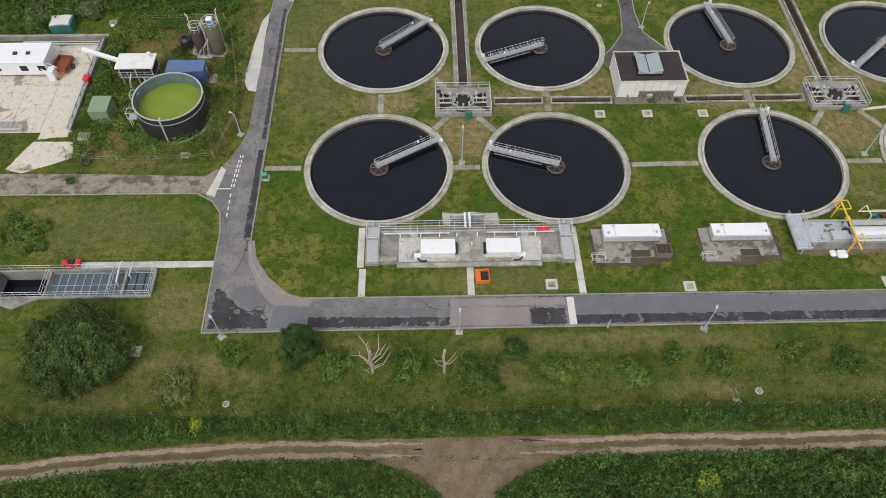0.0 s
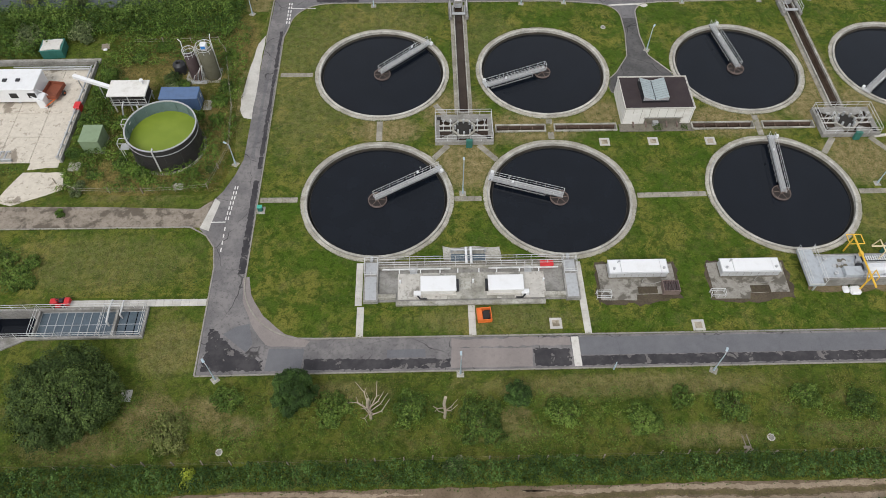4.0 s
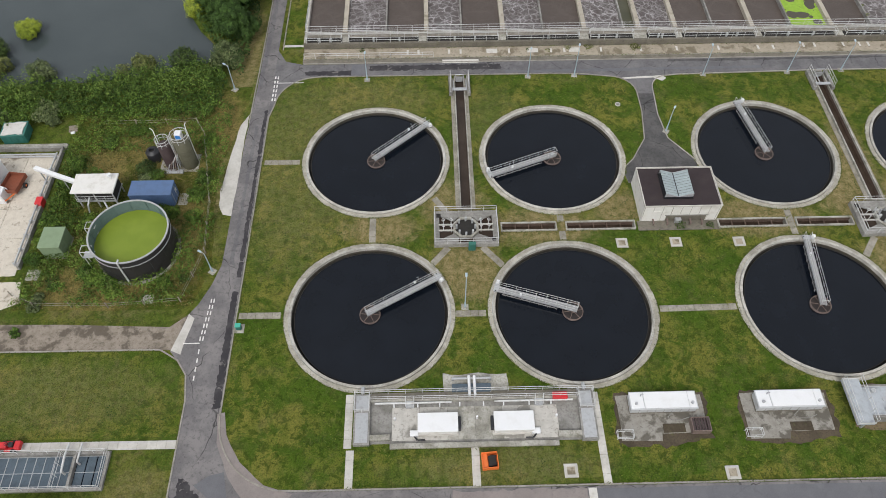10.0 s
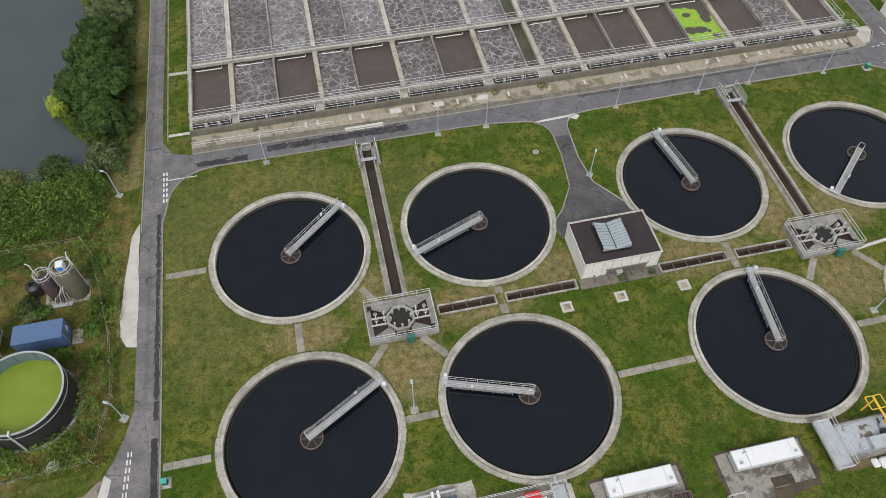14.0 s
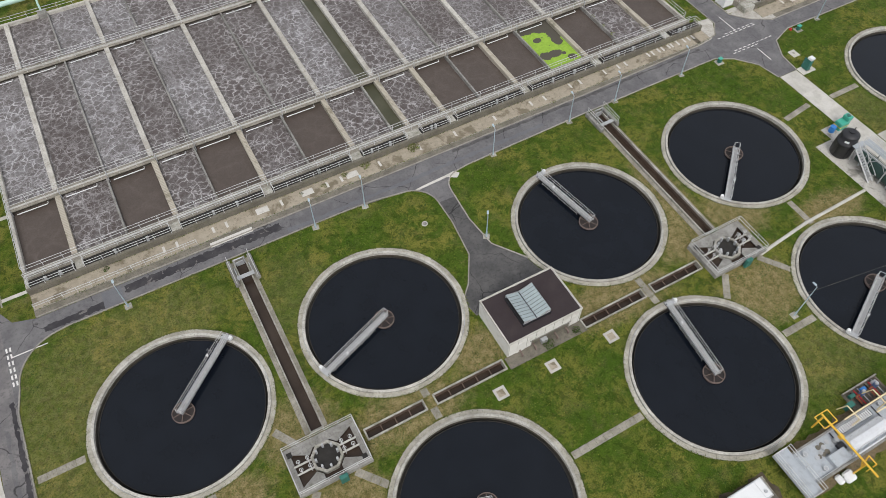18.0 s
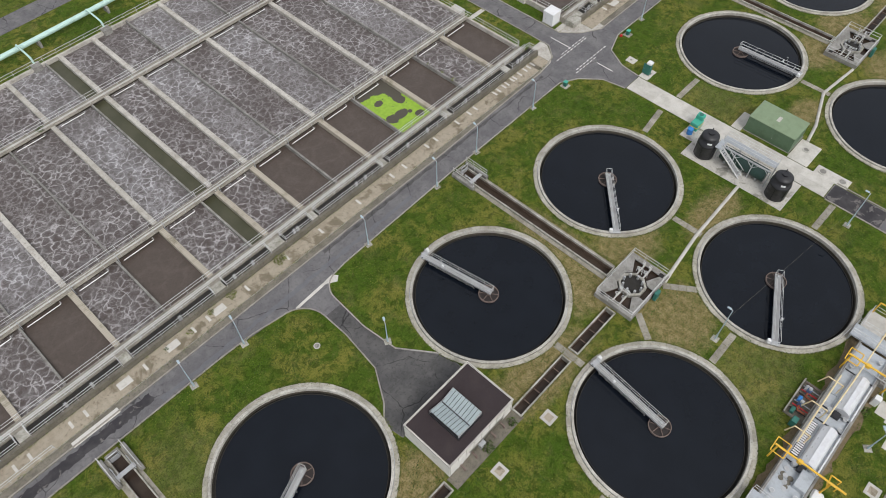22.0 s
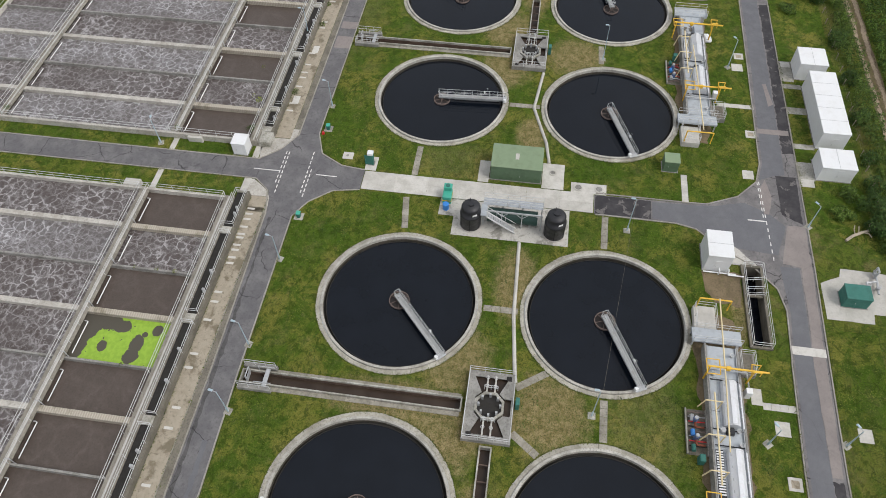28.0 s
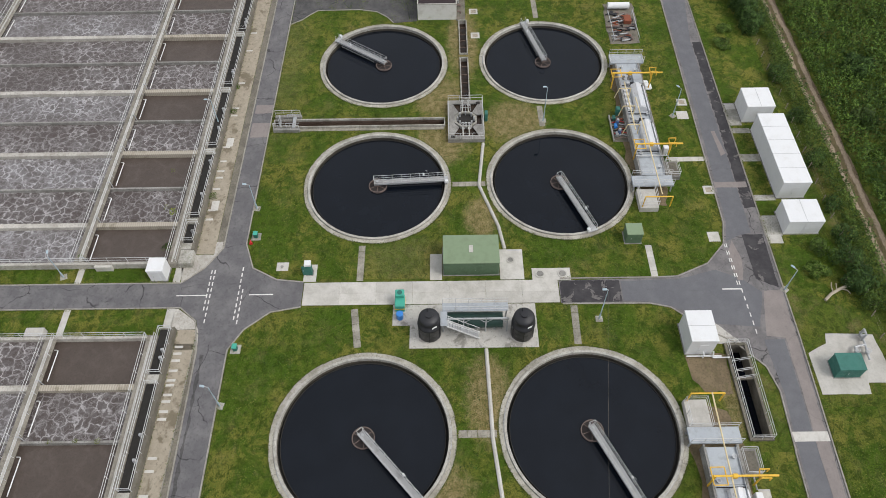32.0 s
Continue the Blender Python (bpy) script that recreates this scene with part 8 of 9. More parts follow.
t = thing("pallet", "grey pallet with a white sack in the undergrowth", "pallet", (-50.6, 95.2, 0), 12)
for i in range(5):
    part("board", box(0, 1.2, i * 0.25, i * 0.25 + 0.18, 0.12, 0.16), M_WOOD, t)
for yy in (0, 0.5, 1.0):
    part("bearer", box(0, 1.2, yy, yy + 0.12, 0, 0.12), M_WOOD, t)
part("sack", box(0.3, 0.9, -0.5, -0.1, 0, 0.3, 0.1), M_WHITE, t, "white sack")

# ---- sunken basin beside the lawn ----
t = thing("settling_basin", "sunken concrete basin with blue-grey screens and railings", "basin", (-52.4, 44.7, 0))
for x0, x1, y0, y1 in ((-0.3, 19.0, -0.3, 0), (-0.3, 19.0, 3.5, 3.8), (-0.3, 0, 0, 3.5), (18.7, 19.0, 0, 3.5)):
    part("wall", box(x0, x1, y0, y1, -2.4, 0.35), M_CONC_GREY, t)
part("divider", box(6.0, 6.25, 0, 3.5, -2.4, 0.2), M_CONC_GREY, t)
part("divider", box(15.2, 15.5, 0, 3.5, -2.4, 0.25), M_CONC_GREY, t)
part("water", box(0, 6.0, 0, 3.5, -2.4, -1.5), M_WATER, t, "dark water")
part("water", box(6.25, 18.7, 0, 3.5, -2.4, -0.35), M_WATER, t, "dark water under the screens")
for i in range(9):
    for j in range(2):
        part("screen_panel", box(6.35 + i * 0.98, 7.25 + i * 0.98, 0.08 + j * 1.72, 1.72 + j * 1.72, -0.3, -0.24), M_GRATING, t, "blue-grey screen panel")
for i in range(3):
    for j in range(2):
        part("screen_panel", box(15.6 + i * 1.02, 16.5 + i * 1.02, 0.08 + j * 1.72, 1.72 + j * 1.72, -0.3, -0.24), M_GRATING, t, "blue-grey screen panel")
for i in range(10):
    part("frame_bar", box(6.26 + i * 0.98, 6.34 + i * 0.98, 0.04, 3.46, -0.28, -0.2), M_STEEL, t)
for y in (0.04, 1.72, 3.42):
    part("frame_bar", box(6.26, 15.1, y, y + 0.06, -0.27, -0.19), M_STEEL, t)
    part("frame_bar", box(15.52, 18.66, y, y + 0.06, -0.27, -0.19), M_STEEL, t)
part("inlet_pipe", run([(14.6, 4.6, 0.6), (14.6, 3.2, 0.9), (14.6, 1.6, 0.7), (14.6, 1.6, -0.3)], 0.12, 10), M_RAIL, t, "pale inlet pipe")
part("inlet_pipe", run([(15.9, 4.6, 0.5), (15.9, 2.6, 0.6), (15.9, 2.6, -0.3)], 0.10, 10), M_RAIL, t, "pale inlet pipe")
handrail([(-0.15, -0.15), (18.85, -0.15), (18.85, 3.65), (-0.15, 3.65)], 0.35, parent=t, step=1.6, closed=True)
handrail([(6.1, 0), (6.1, 3.5)], 0.2, parent=t, step=1.2)
handrail([(14.1, 0), (14.1, 3.5)], 0.2, parent=t, step=1.2)
part("apron", slab([(0, -0.3), (5.6, -0.3), (2.8, -1.7), (-0.8, -0.3)][::-1], 0, 0.2), M_CONC_GREY, t)
t = thing("ride_on_mower", "red ride-on mower parked on the path", "mower", (-44.0, 49.2, 0.05), 90)
part("hood", box(-0.35, 0.35, 0.2, 1.1, 0.35, 0.85, 0.08), M_RED, t)
part("seat", box(-0.25, 0.25, -0.5, 0.0, 0.6, 1.0, 0.06), M_BLACK, t)
part("deck", box(-0.6, 0.6, -0.4, 0.6, 0.15, 0.32, 0.04), M_RED, t)
part("steering_wheel", lathe([(0.16, 1.0), (0.16, 1.04), (0.2, 1.04), (0.2, 1.0)], 14, closed=True), M_BLACK, t, at=(0, 0.2, 0))
part("steering_column", run([(0, 0.35, 0.8), (0, 0.2, 1.02)], 0.03, 6), M_BLACK, t)
part("grass_box", box(-0.45, 0.45, -1.2, -0.55, 0.3, 0.85, 0.06), M_RED, t)
for xx in (-0.5, 0.5):
    for yy, r in ((0.85, 0.22), (-0.4, 0.3)):
        w = part("wheel", tube(bmesh.new(), (xx - 0.1, yy, r), (xx + 0.1, yy, r), r, 14), M_RUBBER, t)
        part("hub", tube(bmesh.new(), (xx - 0.11, yy, r), (xx + 0.11, yy, r), r * 0.4, 8), M_WHITE, w)

# ---- lamp posts, masts, signs ----
def lamp(x, y, h, label="slim grey lamp post with a small head on a concrete foot", foot=True, arm=0.5, turn=0.0):
    t = thing("lamp_post", label, "lamp post", (x, y, 0), turn, "lamp posts")
    if foot:
        part("foot", box(-0.42, 0.42, -0.42, 0.42, 0, 0.06, 0.01), M_CONC, t)
    part("base_box", run([(0, 0, 0), (0, 0, 1.0)], 0.11, 8), M_LAMP, t)
    part("pole", tube(bmesh.new(), (0, 0, 1.0), (0, 0, h), 0.075, 8, 0.05), M_LAMP, t)
    if arm:
        part("arm", run([(0, 0, h), (arm, 0, h + 0.08)], 0.045, 6), M_STEEL, t)
        part("lantern", box(arm - 0.1, arm + 0.42, -0.13, 0.13, h + 0.03, h + 0.17, 0.04), M_LAMP, t, "grey lantern")
    return t


for x, y, h, a in ((-24.2, 39.0, 3.8, 130), (3.3, 39.1, 3.8, 90), (20.7, 39.3, 1.8, 90), (32.0, 38.9, 4.0, 60), (-8.5, 105.2, 4.6, 90), (15.9, 105.4, 4.8, 80), (23.0, 105.5, 5.2, 80), (42.7, 105.3, 5.0, 80), (55.7, 105.5, 5.0, 80), (64.1, 105.8, 5.0, 80), (34.6, 93.5, 4.1, 60),
                   (-26.4, 71.0, 3.9, 150), (60.2, 47.2, 4.0, 40), (61.2, 39.0, 4.0, 40), (90.9, 38.6, 4.2, 40), (121.8, 46.2, 5.2, 40), (121.2, 113.6, 5, 90), (91.2, 54.0, 0, 0), (-28.2, 103.5, 4.6, 150), (-28.6, 131, 4.6, 150), (94.2, 128.5, 4.5, 20), (76.5, 105.6, 4.8, 80), (105, 105.6, 4.8, 80)):
    if h:
        lamp(x, y, h, foot=h > 3.5, arm=0.5 if h > 3 else 0, turn=a)
for x, y, h in ((4.6, 65.2, 6.4), (60.8, 65.8, 6.4), (87.1, 61.9, 6.4), (121.2, 65.5, 6.4)):
    lamp(x, y, h, "tall slim grey mast with a small camera head", True, 0.25, 90)
single("overhead_cable", run([(0, 0, 6.3)] + [(-28.2 * i / 10, 8.2 * i / 10 * 0.48, 6.3 - 0.3 * math.sin(math.pi * i / 10)) for i in range(1, 11)], 0.011, 5), M_CONC_DARK, "thin grey cable strung between two masts", "cable", (87.1, 61.9, 0))
for x, y in ((-22.0, 62.9), (83.6, 105.0), (100.2, 105.0)):
    t = thing("hydrant_box", "small teal hydrant cabinet in the grass", "cabinet", (x, y, 0), group="hydrant cabinets")
    part("base", box(-0.6, 0.6, -0.6, 0.6, 0, 0.05), M_CONC, t)
    part("body", box(-0.3, 0.3, -0.25, 0.25, 0.05, 0.8, 0.05), M_TEAL, t)
    part("lid", box(-0.34, 0.34, -0.29, 0.29, 0.8, 0.88, 0.03), M_TEAL_LT, t)
t = thing("traffic_cone", "small fallen red traffic cone beside the hydrant cabinet", "traffic cone", (99.0, 105.5, 0), 20)
part("cone", tube(bmesh.new(), (0, 0, 0.16), (0.7, 0, 0.1), 0.19, 12, 0.05), M_RED, t)
part("foot", box(-0.05, 0.0, -0.22, 0.22, 0, 0.42, 0.02), M_RED, t)
t = thing("stile", "pale timber stile at the boundary fence", "stile", (33.0, 29.4, 0))
for u in (0, 0.5):
    part("post", box(u - 0.06, u + 0.06, -0.06, 0.06, 0, 1.1), M_WOOD, t)
    part("rail", run([(u, 0, 0.9), (u, 1.8, 0.5)], 0.05, 6), M_WOOD, t)
part("step", box(-0.1, 0.6, 0.3, 0.6, 0.4, 0.46), M_WOOD, t)

# boundary fence along the south side
f = thing("boundary_fence", "weathered post and wire boundary fence", "fence", (-60, 29.3, 0))
FPOST = mesh_of("post", box(-0.06, 0.06, -0.06, 0.06, 0, 1.2, 0.015), M_WOOD)
for i in range(74):
    part("post", FPOST, None, f, at=pose(i * 3.0, 0.15 * math.sin(i * 0.7), 0, 3 * math.sin(i * 2.1), 3 * math.cos(i * 1.3), i * 17))
for z in (0.5, 1.0):
    part("wire", run([(0, 0, z), (219, 0, z)], 0.006, 4), M_WOOD, f)
f = thing("wire_fence", "slack wire fence with thin posts round the sludge tank", "fence", (-50.0, 68.0, 0))
fp = [(0, 0), (3.2, -1.6), (12, -1.9), (20.5, -1.3), (22.3, 5.8), (21.6, 14), (19, 26), (17.5, 28.6), (4.5, 28.4)]
for (xa, ya), (xb, yb) in zip(fp, fp[1:]):
    for z in (1.0, 0.55):
        part("wire", run([(xa, ya, z), ((xa + xb) / 2, (ya + yb) / 2, z - 0.12), (xb, yb, z)], 0.018, 5), M_CONC, f)
for (xa, ya), (xb, yb) in zip(fp, fp[1:]):
    n = max(1, round(math.hypot(xb - xa, yb - ya) / 4.0))
    for i in range(n):
        part("post", FPOST, None, f, at=(xa + (xb - xa) * i / n, ya + (yb - ya) * i / n, 0))

# ---- farm track and pond ----
def wavy(x0, x1, y, amp, seed, step=2.0):
    rng = random.Random(seed)
    n = int((x1 - x0) / step)
    return [(x0 + (x1 - x0) * i / n, y(x0 + (x1 - x0) * i / n) + rng.uniform(-amp, amp)) for i in range(n + 1)]


def track_top(x):
    return 26.4 - 1.9 * max(0.0, min(1.0, (-20 - x) / 26.0)) ** 1.5 - 1.0 * max(0.0, min(1.0, (x - 70) / 30.0))


def track_low(x):
    return track_top(x) - 2.3


sheet("track", wavy(-75, 170, track_low, 0.14, 1, 1.5) + wavy(-75, 170, track_top, 0.14, 2, 1.5)[::-1], M_TRACK, "pale rutted dirt farm track", "track", 0.03)
sheet("track", ragged([(-7.0, 24.3), (-2.0, 22.9), (0.4, 20.8), (1.0, 8.0), (5.8, 8.0), (6.2, 20.3), (8.6, 22.2), (14.0, 24.3)], 0.25, 0.7, 7), M_TRACK, "pale dirt branch of the farm track", "track", 0.026)
for xa, xb, ta, tb in ((-75, -1, -90, -9), (9, 170, 17, 190)):
    for k, (lo, hi, m, lab) in enumerate(((0.98, 1.5, M_CROWN, "weedy middle strip of the dirt track"), (0.25, 0.85, M_RUT, "pale wheel rut of the dirt track"), (1.62, 2.1, M_RUT, "pale wheel rut of the dirt track"))):
        def side(x, edge):
            """The strip narrows to nothing where the tracks join, and drifts a little on the way."""
            w = max(0.02, min(1.0, (x - xa) / (ta - xa) if ta > xa else 1.0, (xb - x) / (xb - tb) if tb < xb else 1.0))
            return track_low(x) + (lo + hi) / 2 + (edge - (lo + hi) / 2) * w + 0.12 * math.sin(x * 0.31) + 0.07 * math.sin(x * 1.1)

        sheet("track_strip", wavy(xa, xb, lambda x: side(x, lo), 0.11, 3 + k, 0.35) + wavy(xa, xb, lambda x: side(x, hi), 0.11, 13 + k, 0.35)[::-1], m, lab, "track", 0.045 + 0.005 * k)
sheet("pond", [(-72, 104.5), (-59, 105.4), (-50, 105.6), (-43, 107.0), (-37, 107.9), (-32.4, 110.0), (-32.6, 113.5), (-35.5, 117.0), (-38.0, 121.5), (-35.5, 128.0), (-34.0, 134.0), (-33.5, 142), (-38, 152), (-72, 160), (-110, 150), (-110, 118)],
      M_POND, "still grey pond", "water", 0.03)


# ---- plants: thousands of small leaves on noisy lobes ----
RNG = np.random.default_rng(7)


def leaf_mesh(name, centres, normals, sizes, material, aspect=0.7):
    """One four-cornered, slightly folded leaf at each place."""
    n = len(centres)
    r = RNG.normal(size=(n, 3))
    u = np.cross(normals, r)
    u /= np.linalg.norm(u, axis=1, keepdims=True) + 1e-9
    w = np.cross(normals, u)
    s = sizes[:, None]
    fold = normals * s * 0.18
    v = np.empty((n, 4, 3))
    v[:, 0] = centres - u * s
    v[:, 1] = centres - w * s * aspect + fold
    v[:, 2] = centres + u * s
    v[:, 3] = centres + w * s * aspect + fold
    me = bpy.data.meshes.new(name)
    me.vertices.add(4 * n)
    me.vertices.foreach_set("co", v.reshape(-1))
    me.loops.add(4 * n)
    me.loops.foreach_set("vertex_index", np.arange(4 * n, dtype=np.int32))
    me.polygons.add(n)
    me.polygons.foreach_set("loop_start", np.arange(0, 4 * n, 4, dtype=np.int32))
    me.update(calc_edges=True)
    me.materials.append(material)
    return me


def lobes_leaves(lobes, per, size):
    """Leaf places on the outer skin of overlapping balls (x, y, z, rx, rz)."""
    cs, ns = [], []
    L = np.array(lobes)
    for k, (x, y, z, rx, rz) in enumerate(lobes):
        m = int(per * rx * rx)
        d = RNG.normal(size=(m, 3))
        d /= np.linalg.norm(d, axis=1, keepdims=True)
        bump = 0.82 + 0.26 * np.sin(5 * d[:, :1] + k) * np.sin(4 * d[:, 1:2] + 2 * k) + RNG.uniform(-0.16, 0.12, (m, 1))
        p = np.array([x, y, z]) + d * np.array([rx, rx, rz]) * bump
        keep = p[:, 2] > 0.05
        for j, (a, b, c, r1, r2) in enumerate(lobes):
            if j != k:
                q = (p - np.array([a, b, c])) / np.array([r1, r1, r2])
                keep &= np.linalg.norm(q, axis=1) > 0.72
        cs.append(p[keep])
        nn = d[keep] + RNG.normal(scale=0.45, size=(keep.sum(), 3)) + np.array([0, 0, 0.35])
        ns.append(nn / np.linalg.norm(nn, axis=1, keepdims=True))
    c, n = np.concatenate(cs), np.concatenate(ns)
    return c, n, RNG.uniform(0.6, 1.25, len(c)) * size


def tree(x, y, r, h, material, label, seed, trunk=0.16, n_lobes=9, per=420, size=0.16):
    rng = random.Random(seed)
    t = thing("tree", label, "tree", (x, y, 0), group="trees")
    bm = bmesh.new()
    tube(bm, (0, 0, -0.05), (0.1, 0.05, h * 0.35), trunk, 8, trunk * 0.7)
    tube(bm, (0.1, 0.05, h * 0.35), (0, 0.1, h * 0.75), trunk * 0.7, 8, trunk * 0.3)
    part("trunk", bm, M_BARK, t)
    lobes = [(0, 0, h * 0.66, r * 0.62, h * 0.32)]
    for i in range(n_lobes):
        a = 2 * math.pi * (i + rng.uniform(-0.3, 0.3)) / n_lobes
        d = r * rng.uniform(0.5, 0.78)
        q = r * rng.uniform(0.26, 0.42)
        z = h * rng.uniform(0.32, 0.72)
        lobes.append((d * math.cos(a), d * math.sin(a), z, q, q * rng.uniform(0.8, 1.05)))
        if i % 2 == 0:
            part("limb", tube(bmesh.new(), (0.05, 0.05, h * rng.uniform(0.25, 0.4)), (d * 0.8 * math.cos(a), d * 0.8 * math.sin(a), z), trunk * 0.4, 6, trunk * 0.12), M_BARK, t)
    for i in range(max(3, n_lobes // 2)):
        a = rng.uniform(0, 6.28)
        d = r * rng.uniform(0.1, 0.45)
        q = r * rng.uniform(0.22, 0.36)
        lobes.append((d * math.cos(a), d * math.sin(a), h * rng.uniform(0.8, 0.95) - q * 0.4, q, q * 0.9))
    part("crown", leaf_mesh("crown", *lobes_leaves(lobes, per, size), material), material, t)
    return t


def shrub(x, y, r, h, material, label, seed, per=420, size=0.13, name="shrub"):
    rng = random.Random(seed)
    lobes = [(0, 0, h * 0.45, r * 0.6, h * 0.5)]
    for i in range(6):
        a = 2 * math.pi * (i + rng.uniform(-0.35, 0.35)) / 6
        d = r * rng.uniform(0.4, 0.7)
        q = r * rng.uniform(0.3, 0.5)
        lobes.append((d * math.cos(a), d * math.sin(a), h * rng.uniform(0.25, 0.5), q, h * rng.uniform(0.3, 0.5)))
    t = thing(name, label, name.replace("_", " "), (x, y, 0), group=name + "s")
    part("foliage", leaf_mesh("foliage", *lobes_leaves(lobes, per, size), material), material, t)
    for i in range(3):
        a = rng.uniform(0, 6.28)
        part("stem", tube(bmesh.new(), (0.08 * math.cos(a), 0.08 * math.sin(a), 0), (0.5 * r * math.cos(a), 0.5 * r * math.sin(a), h * 0.55), 0.04, 5, 0.015), M_BARK, t)
    return t


def inside(px, py, poly):
    c = np.zeros(len(px), bool)
    for (x0, y0), (x1, y1) in zip(poly, poly[1:] + poly[:1]):
        if y0 != y1:
            c ^= ((y0 > py) != (y1 > py)) & (px < (x1 - x0) * (py - y0) / (y1 - y0) + x0)
    return c


def thicket(name, poly, density, bump_r, height, material, label, size=0.16, low=0.15, category="undergrowth", thin=0.0):
    """Uneven growth over an area: leaves on many overlapping humps."""
    xs_, ys_ = [p[0] for p in poly], [p[1] for p in poly]
    area = (max(xs_) - min(xs_)) * (max(ys_) - min(ys_))
    n = int(area * density)
    x, y = RNG.uniform(min(xs_), max(xs_), n), RNG.uniform(min(ys_), max(ys_), n)
    k = inside(x, y, poly)
    x, y = x[k], y[k]
    nb = max(4, int(area / (bump_r * bump_r) * 1.3))
    bxs, bys = RNG.uniform(min(xs_), max(xs_), nb), RNG.uniform(min(ys_), max(ys_), nb)
    br, bh = RNG.uniform(0.6, 1.5, nb) * bump_r, RNG.uniform(0.3, 1.0, nb) * height
    z = np.full(len(x), low)
    gx, gy = np.zeros(len(x)), np.zeros(len(x))
    for a, b, r, h in zip(bxs, bys, br, bh):
        d2 = ((x - a) ** 2 + (y - b) ** 2) / (r * r)
        v = h * np.sqrt(np.clip(1 - d2, 0, 1))
        up = v > z
        z = np.where(up, v, z)
        gx, gy = np.where(up, (x - a) / r, gx), np.where(up, (y - b) / r, gy)
    if thin:
        keep = z > np.quantile(z, thin) * RNG.uniform(0.75, 1.0, len(z))
        x, y, z, gx, gy = x[keep], y[keep], z[keep], gx[keep], gy[keep]
    # smaller tufts on the humps; leaves fill the growth below its skin, so that gaps lie in shade
    fine = np.zeros(len(x))
    for i in range(7):
        a, f = RNG.uniform(0, 6.28), RNG.uniform(3.0, 9.0)
        fine += np.sin((x * math.cos(a) + y * math.sin(a)) * f + RNG.uniform(0, 6.28))
    z = z * (1.0 + 0.085 * fine) * np.where(RNG.uniform(0, 1, len(z)) < 0.55, RNG.uniform(0.82, 1.08, len(z)), RNG.uniform(0.3, 0.85, len(z)))
    z = np.maximum(z, 0.02)
    nrm = np.stack([gx * 1.1, gy * 1.1, np.full(len(x), 0.75)], 1) + RNG.normal(scale=0.42, size=(len(x), 3))
    nrm /= np.linalg.norm(nrm, axis=1, keepdims=True)
    me = leaf_mesh(name, np.stack([x, y, z], 1), nrm, RNG.uniform(0.6, 1.3, len(x)) * size, material)
    return tagged(new(name, me), label, category, kind="stuff")


def strip(x0, x1, f0, f1, step=4.0):
    n = max(1, int((x1 - x0) / step))
    a = [(x0 + (x1 - x0) * i / n, f0(x0 + (x1 - x0) * i / n)) for i in range(n + 1)]
    b = [(x0 + (x1 - x0) * i / n, f1(x0 + (x1 - x0) * i / n)) for i in range(n + 1)]
    return a + b[::-1]


# hedge between fence and track, scrub south of the track
thicket("hedge", strip(-62, 60, lambda x: track_top(x) + 0.1, lambda x: 29.1), 95, 0.95, 2.2, M_LEAF_HEDGE, "dense green nettle and bramble hedge along the track", 0.115, 0.15, "hedge")
thicket("hedge", strip(60, 165, lambda x: track_top(x) + 0.1, lambda x: 28.6 + 0.8 * math.sin(x * 0.35)), 70, 1.3, 2.2, M_LEAF_SCRUB, "dense green hedge along the track", 0.12, 0.2, "hedge")
thicket("undergrowth", strip(-62, 0.8, lambda x: 15.0, lambda x: track_low(x) + 0.05 - max(0.0, (x + 7.0) * 0.45), 1.0), 70, 0.9, 1.9, M_LEAF_HEDGE, "deep green nettles south of the track", 0.125)
thicket("undergrowth", strip(6.1, 62, lambda x: 15.0, lambda x: track_low(x) + 0.05 - max(0.0, (14.0 - x) * 0.45), 1.0), 70, 0.9, 2.0, M_LEAF_HEDGE, "deep green scrub south of the track", 0.14)
thicket("undergrowth", strip(62, 165, lambda x: 0.0, lambda x: track_low(x) + 0.05), 42, 1.2, 2.4, M_LEAF_NETTLE, "green scrub south of the track", 0.16)
thicket("track_edge", strip(-62, 165, lambda x: track_low(x) - 0.3, lambda x: track_low(x) + 0.35), 16, 0.5, 0.35, M_LEAF_SCRUB, "weeds along the track edge", 0.09, 0.03, "weeds", 0.55)
thicket("track_edge", strip(-62, 165, lambda x: track_top(x) - 0.35, lambda x: track_top(x) + 0.3), 16, 0.5, 0.35, M_LEAF_SCRUB, "weeds along the track edge", 0.09, 0.03, "weeds", 0.55)
for xa, xb in ((-62, -6), (14, 165)):
    thicket("track_weeds", strip(xa, xb, lambda x: track_low(x) + 0.95, lambda x: track_low(x) + 1.5), 22, 0.4, 0.25, M_LEAF_STRAW, "yellowing weeds in the middle of the track", 0.06, 0.06, "weeds", 0.4)
thicket("verge_weeds", strip(-45, 58, lambda x: 29.6, lambda x: 38.6), 45, 0.9, 0.4, M_LEAF_STRAW, "yellowing grass tussocks on the verge", 0.05, 0.03, "grass", 0.8)
thicket("verge_weeds", strip(-45, 58, lambda x: 29.6, lambda x: 37.0), 60, 1.3, 0.7, M_LEAF_LUSH, "green weeds on the verge", 0.075, 0.03, "weeds", 0.72)
for xa, xb in ((58, 75.5), (87.0, 98.5)):
    thicket("verge_weeds", strip(xa, xb, lambda x: 29.4, lambda x: 33.5 if x < 76 else 36.0), 10, 1.3, 0.5, M_LEAF_NETTLE, "green weeds on the verge", 0.08, 0.03, "weeds", 0.55)
thicket("verge_weeds", strip(98.5, 150, lambda x: 29.0, lambda x: 31.4), 10, 1.3, 0.5, M_LEAF_NETTLE, "green weeds on the verge", 0.08, 0.03, "weeds", 0.55)
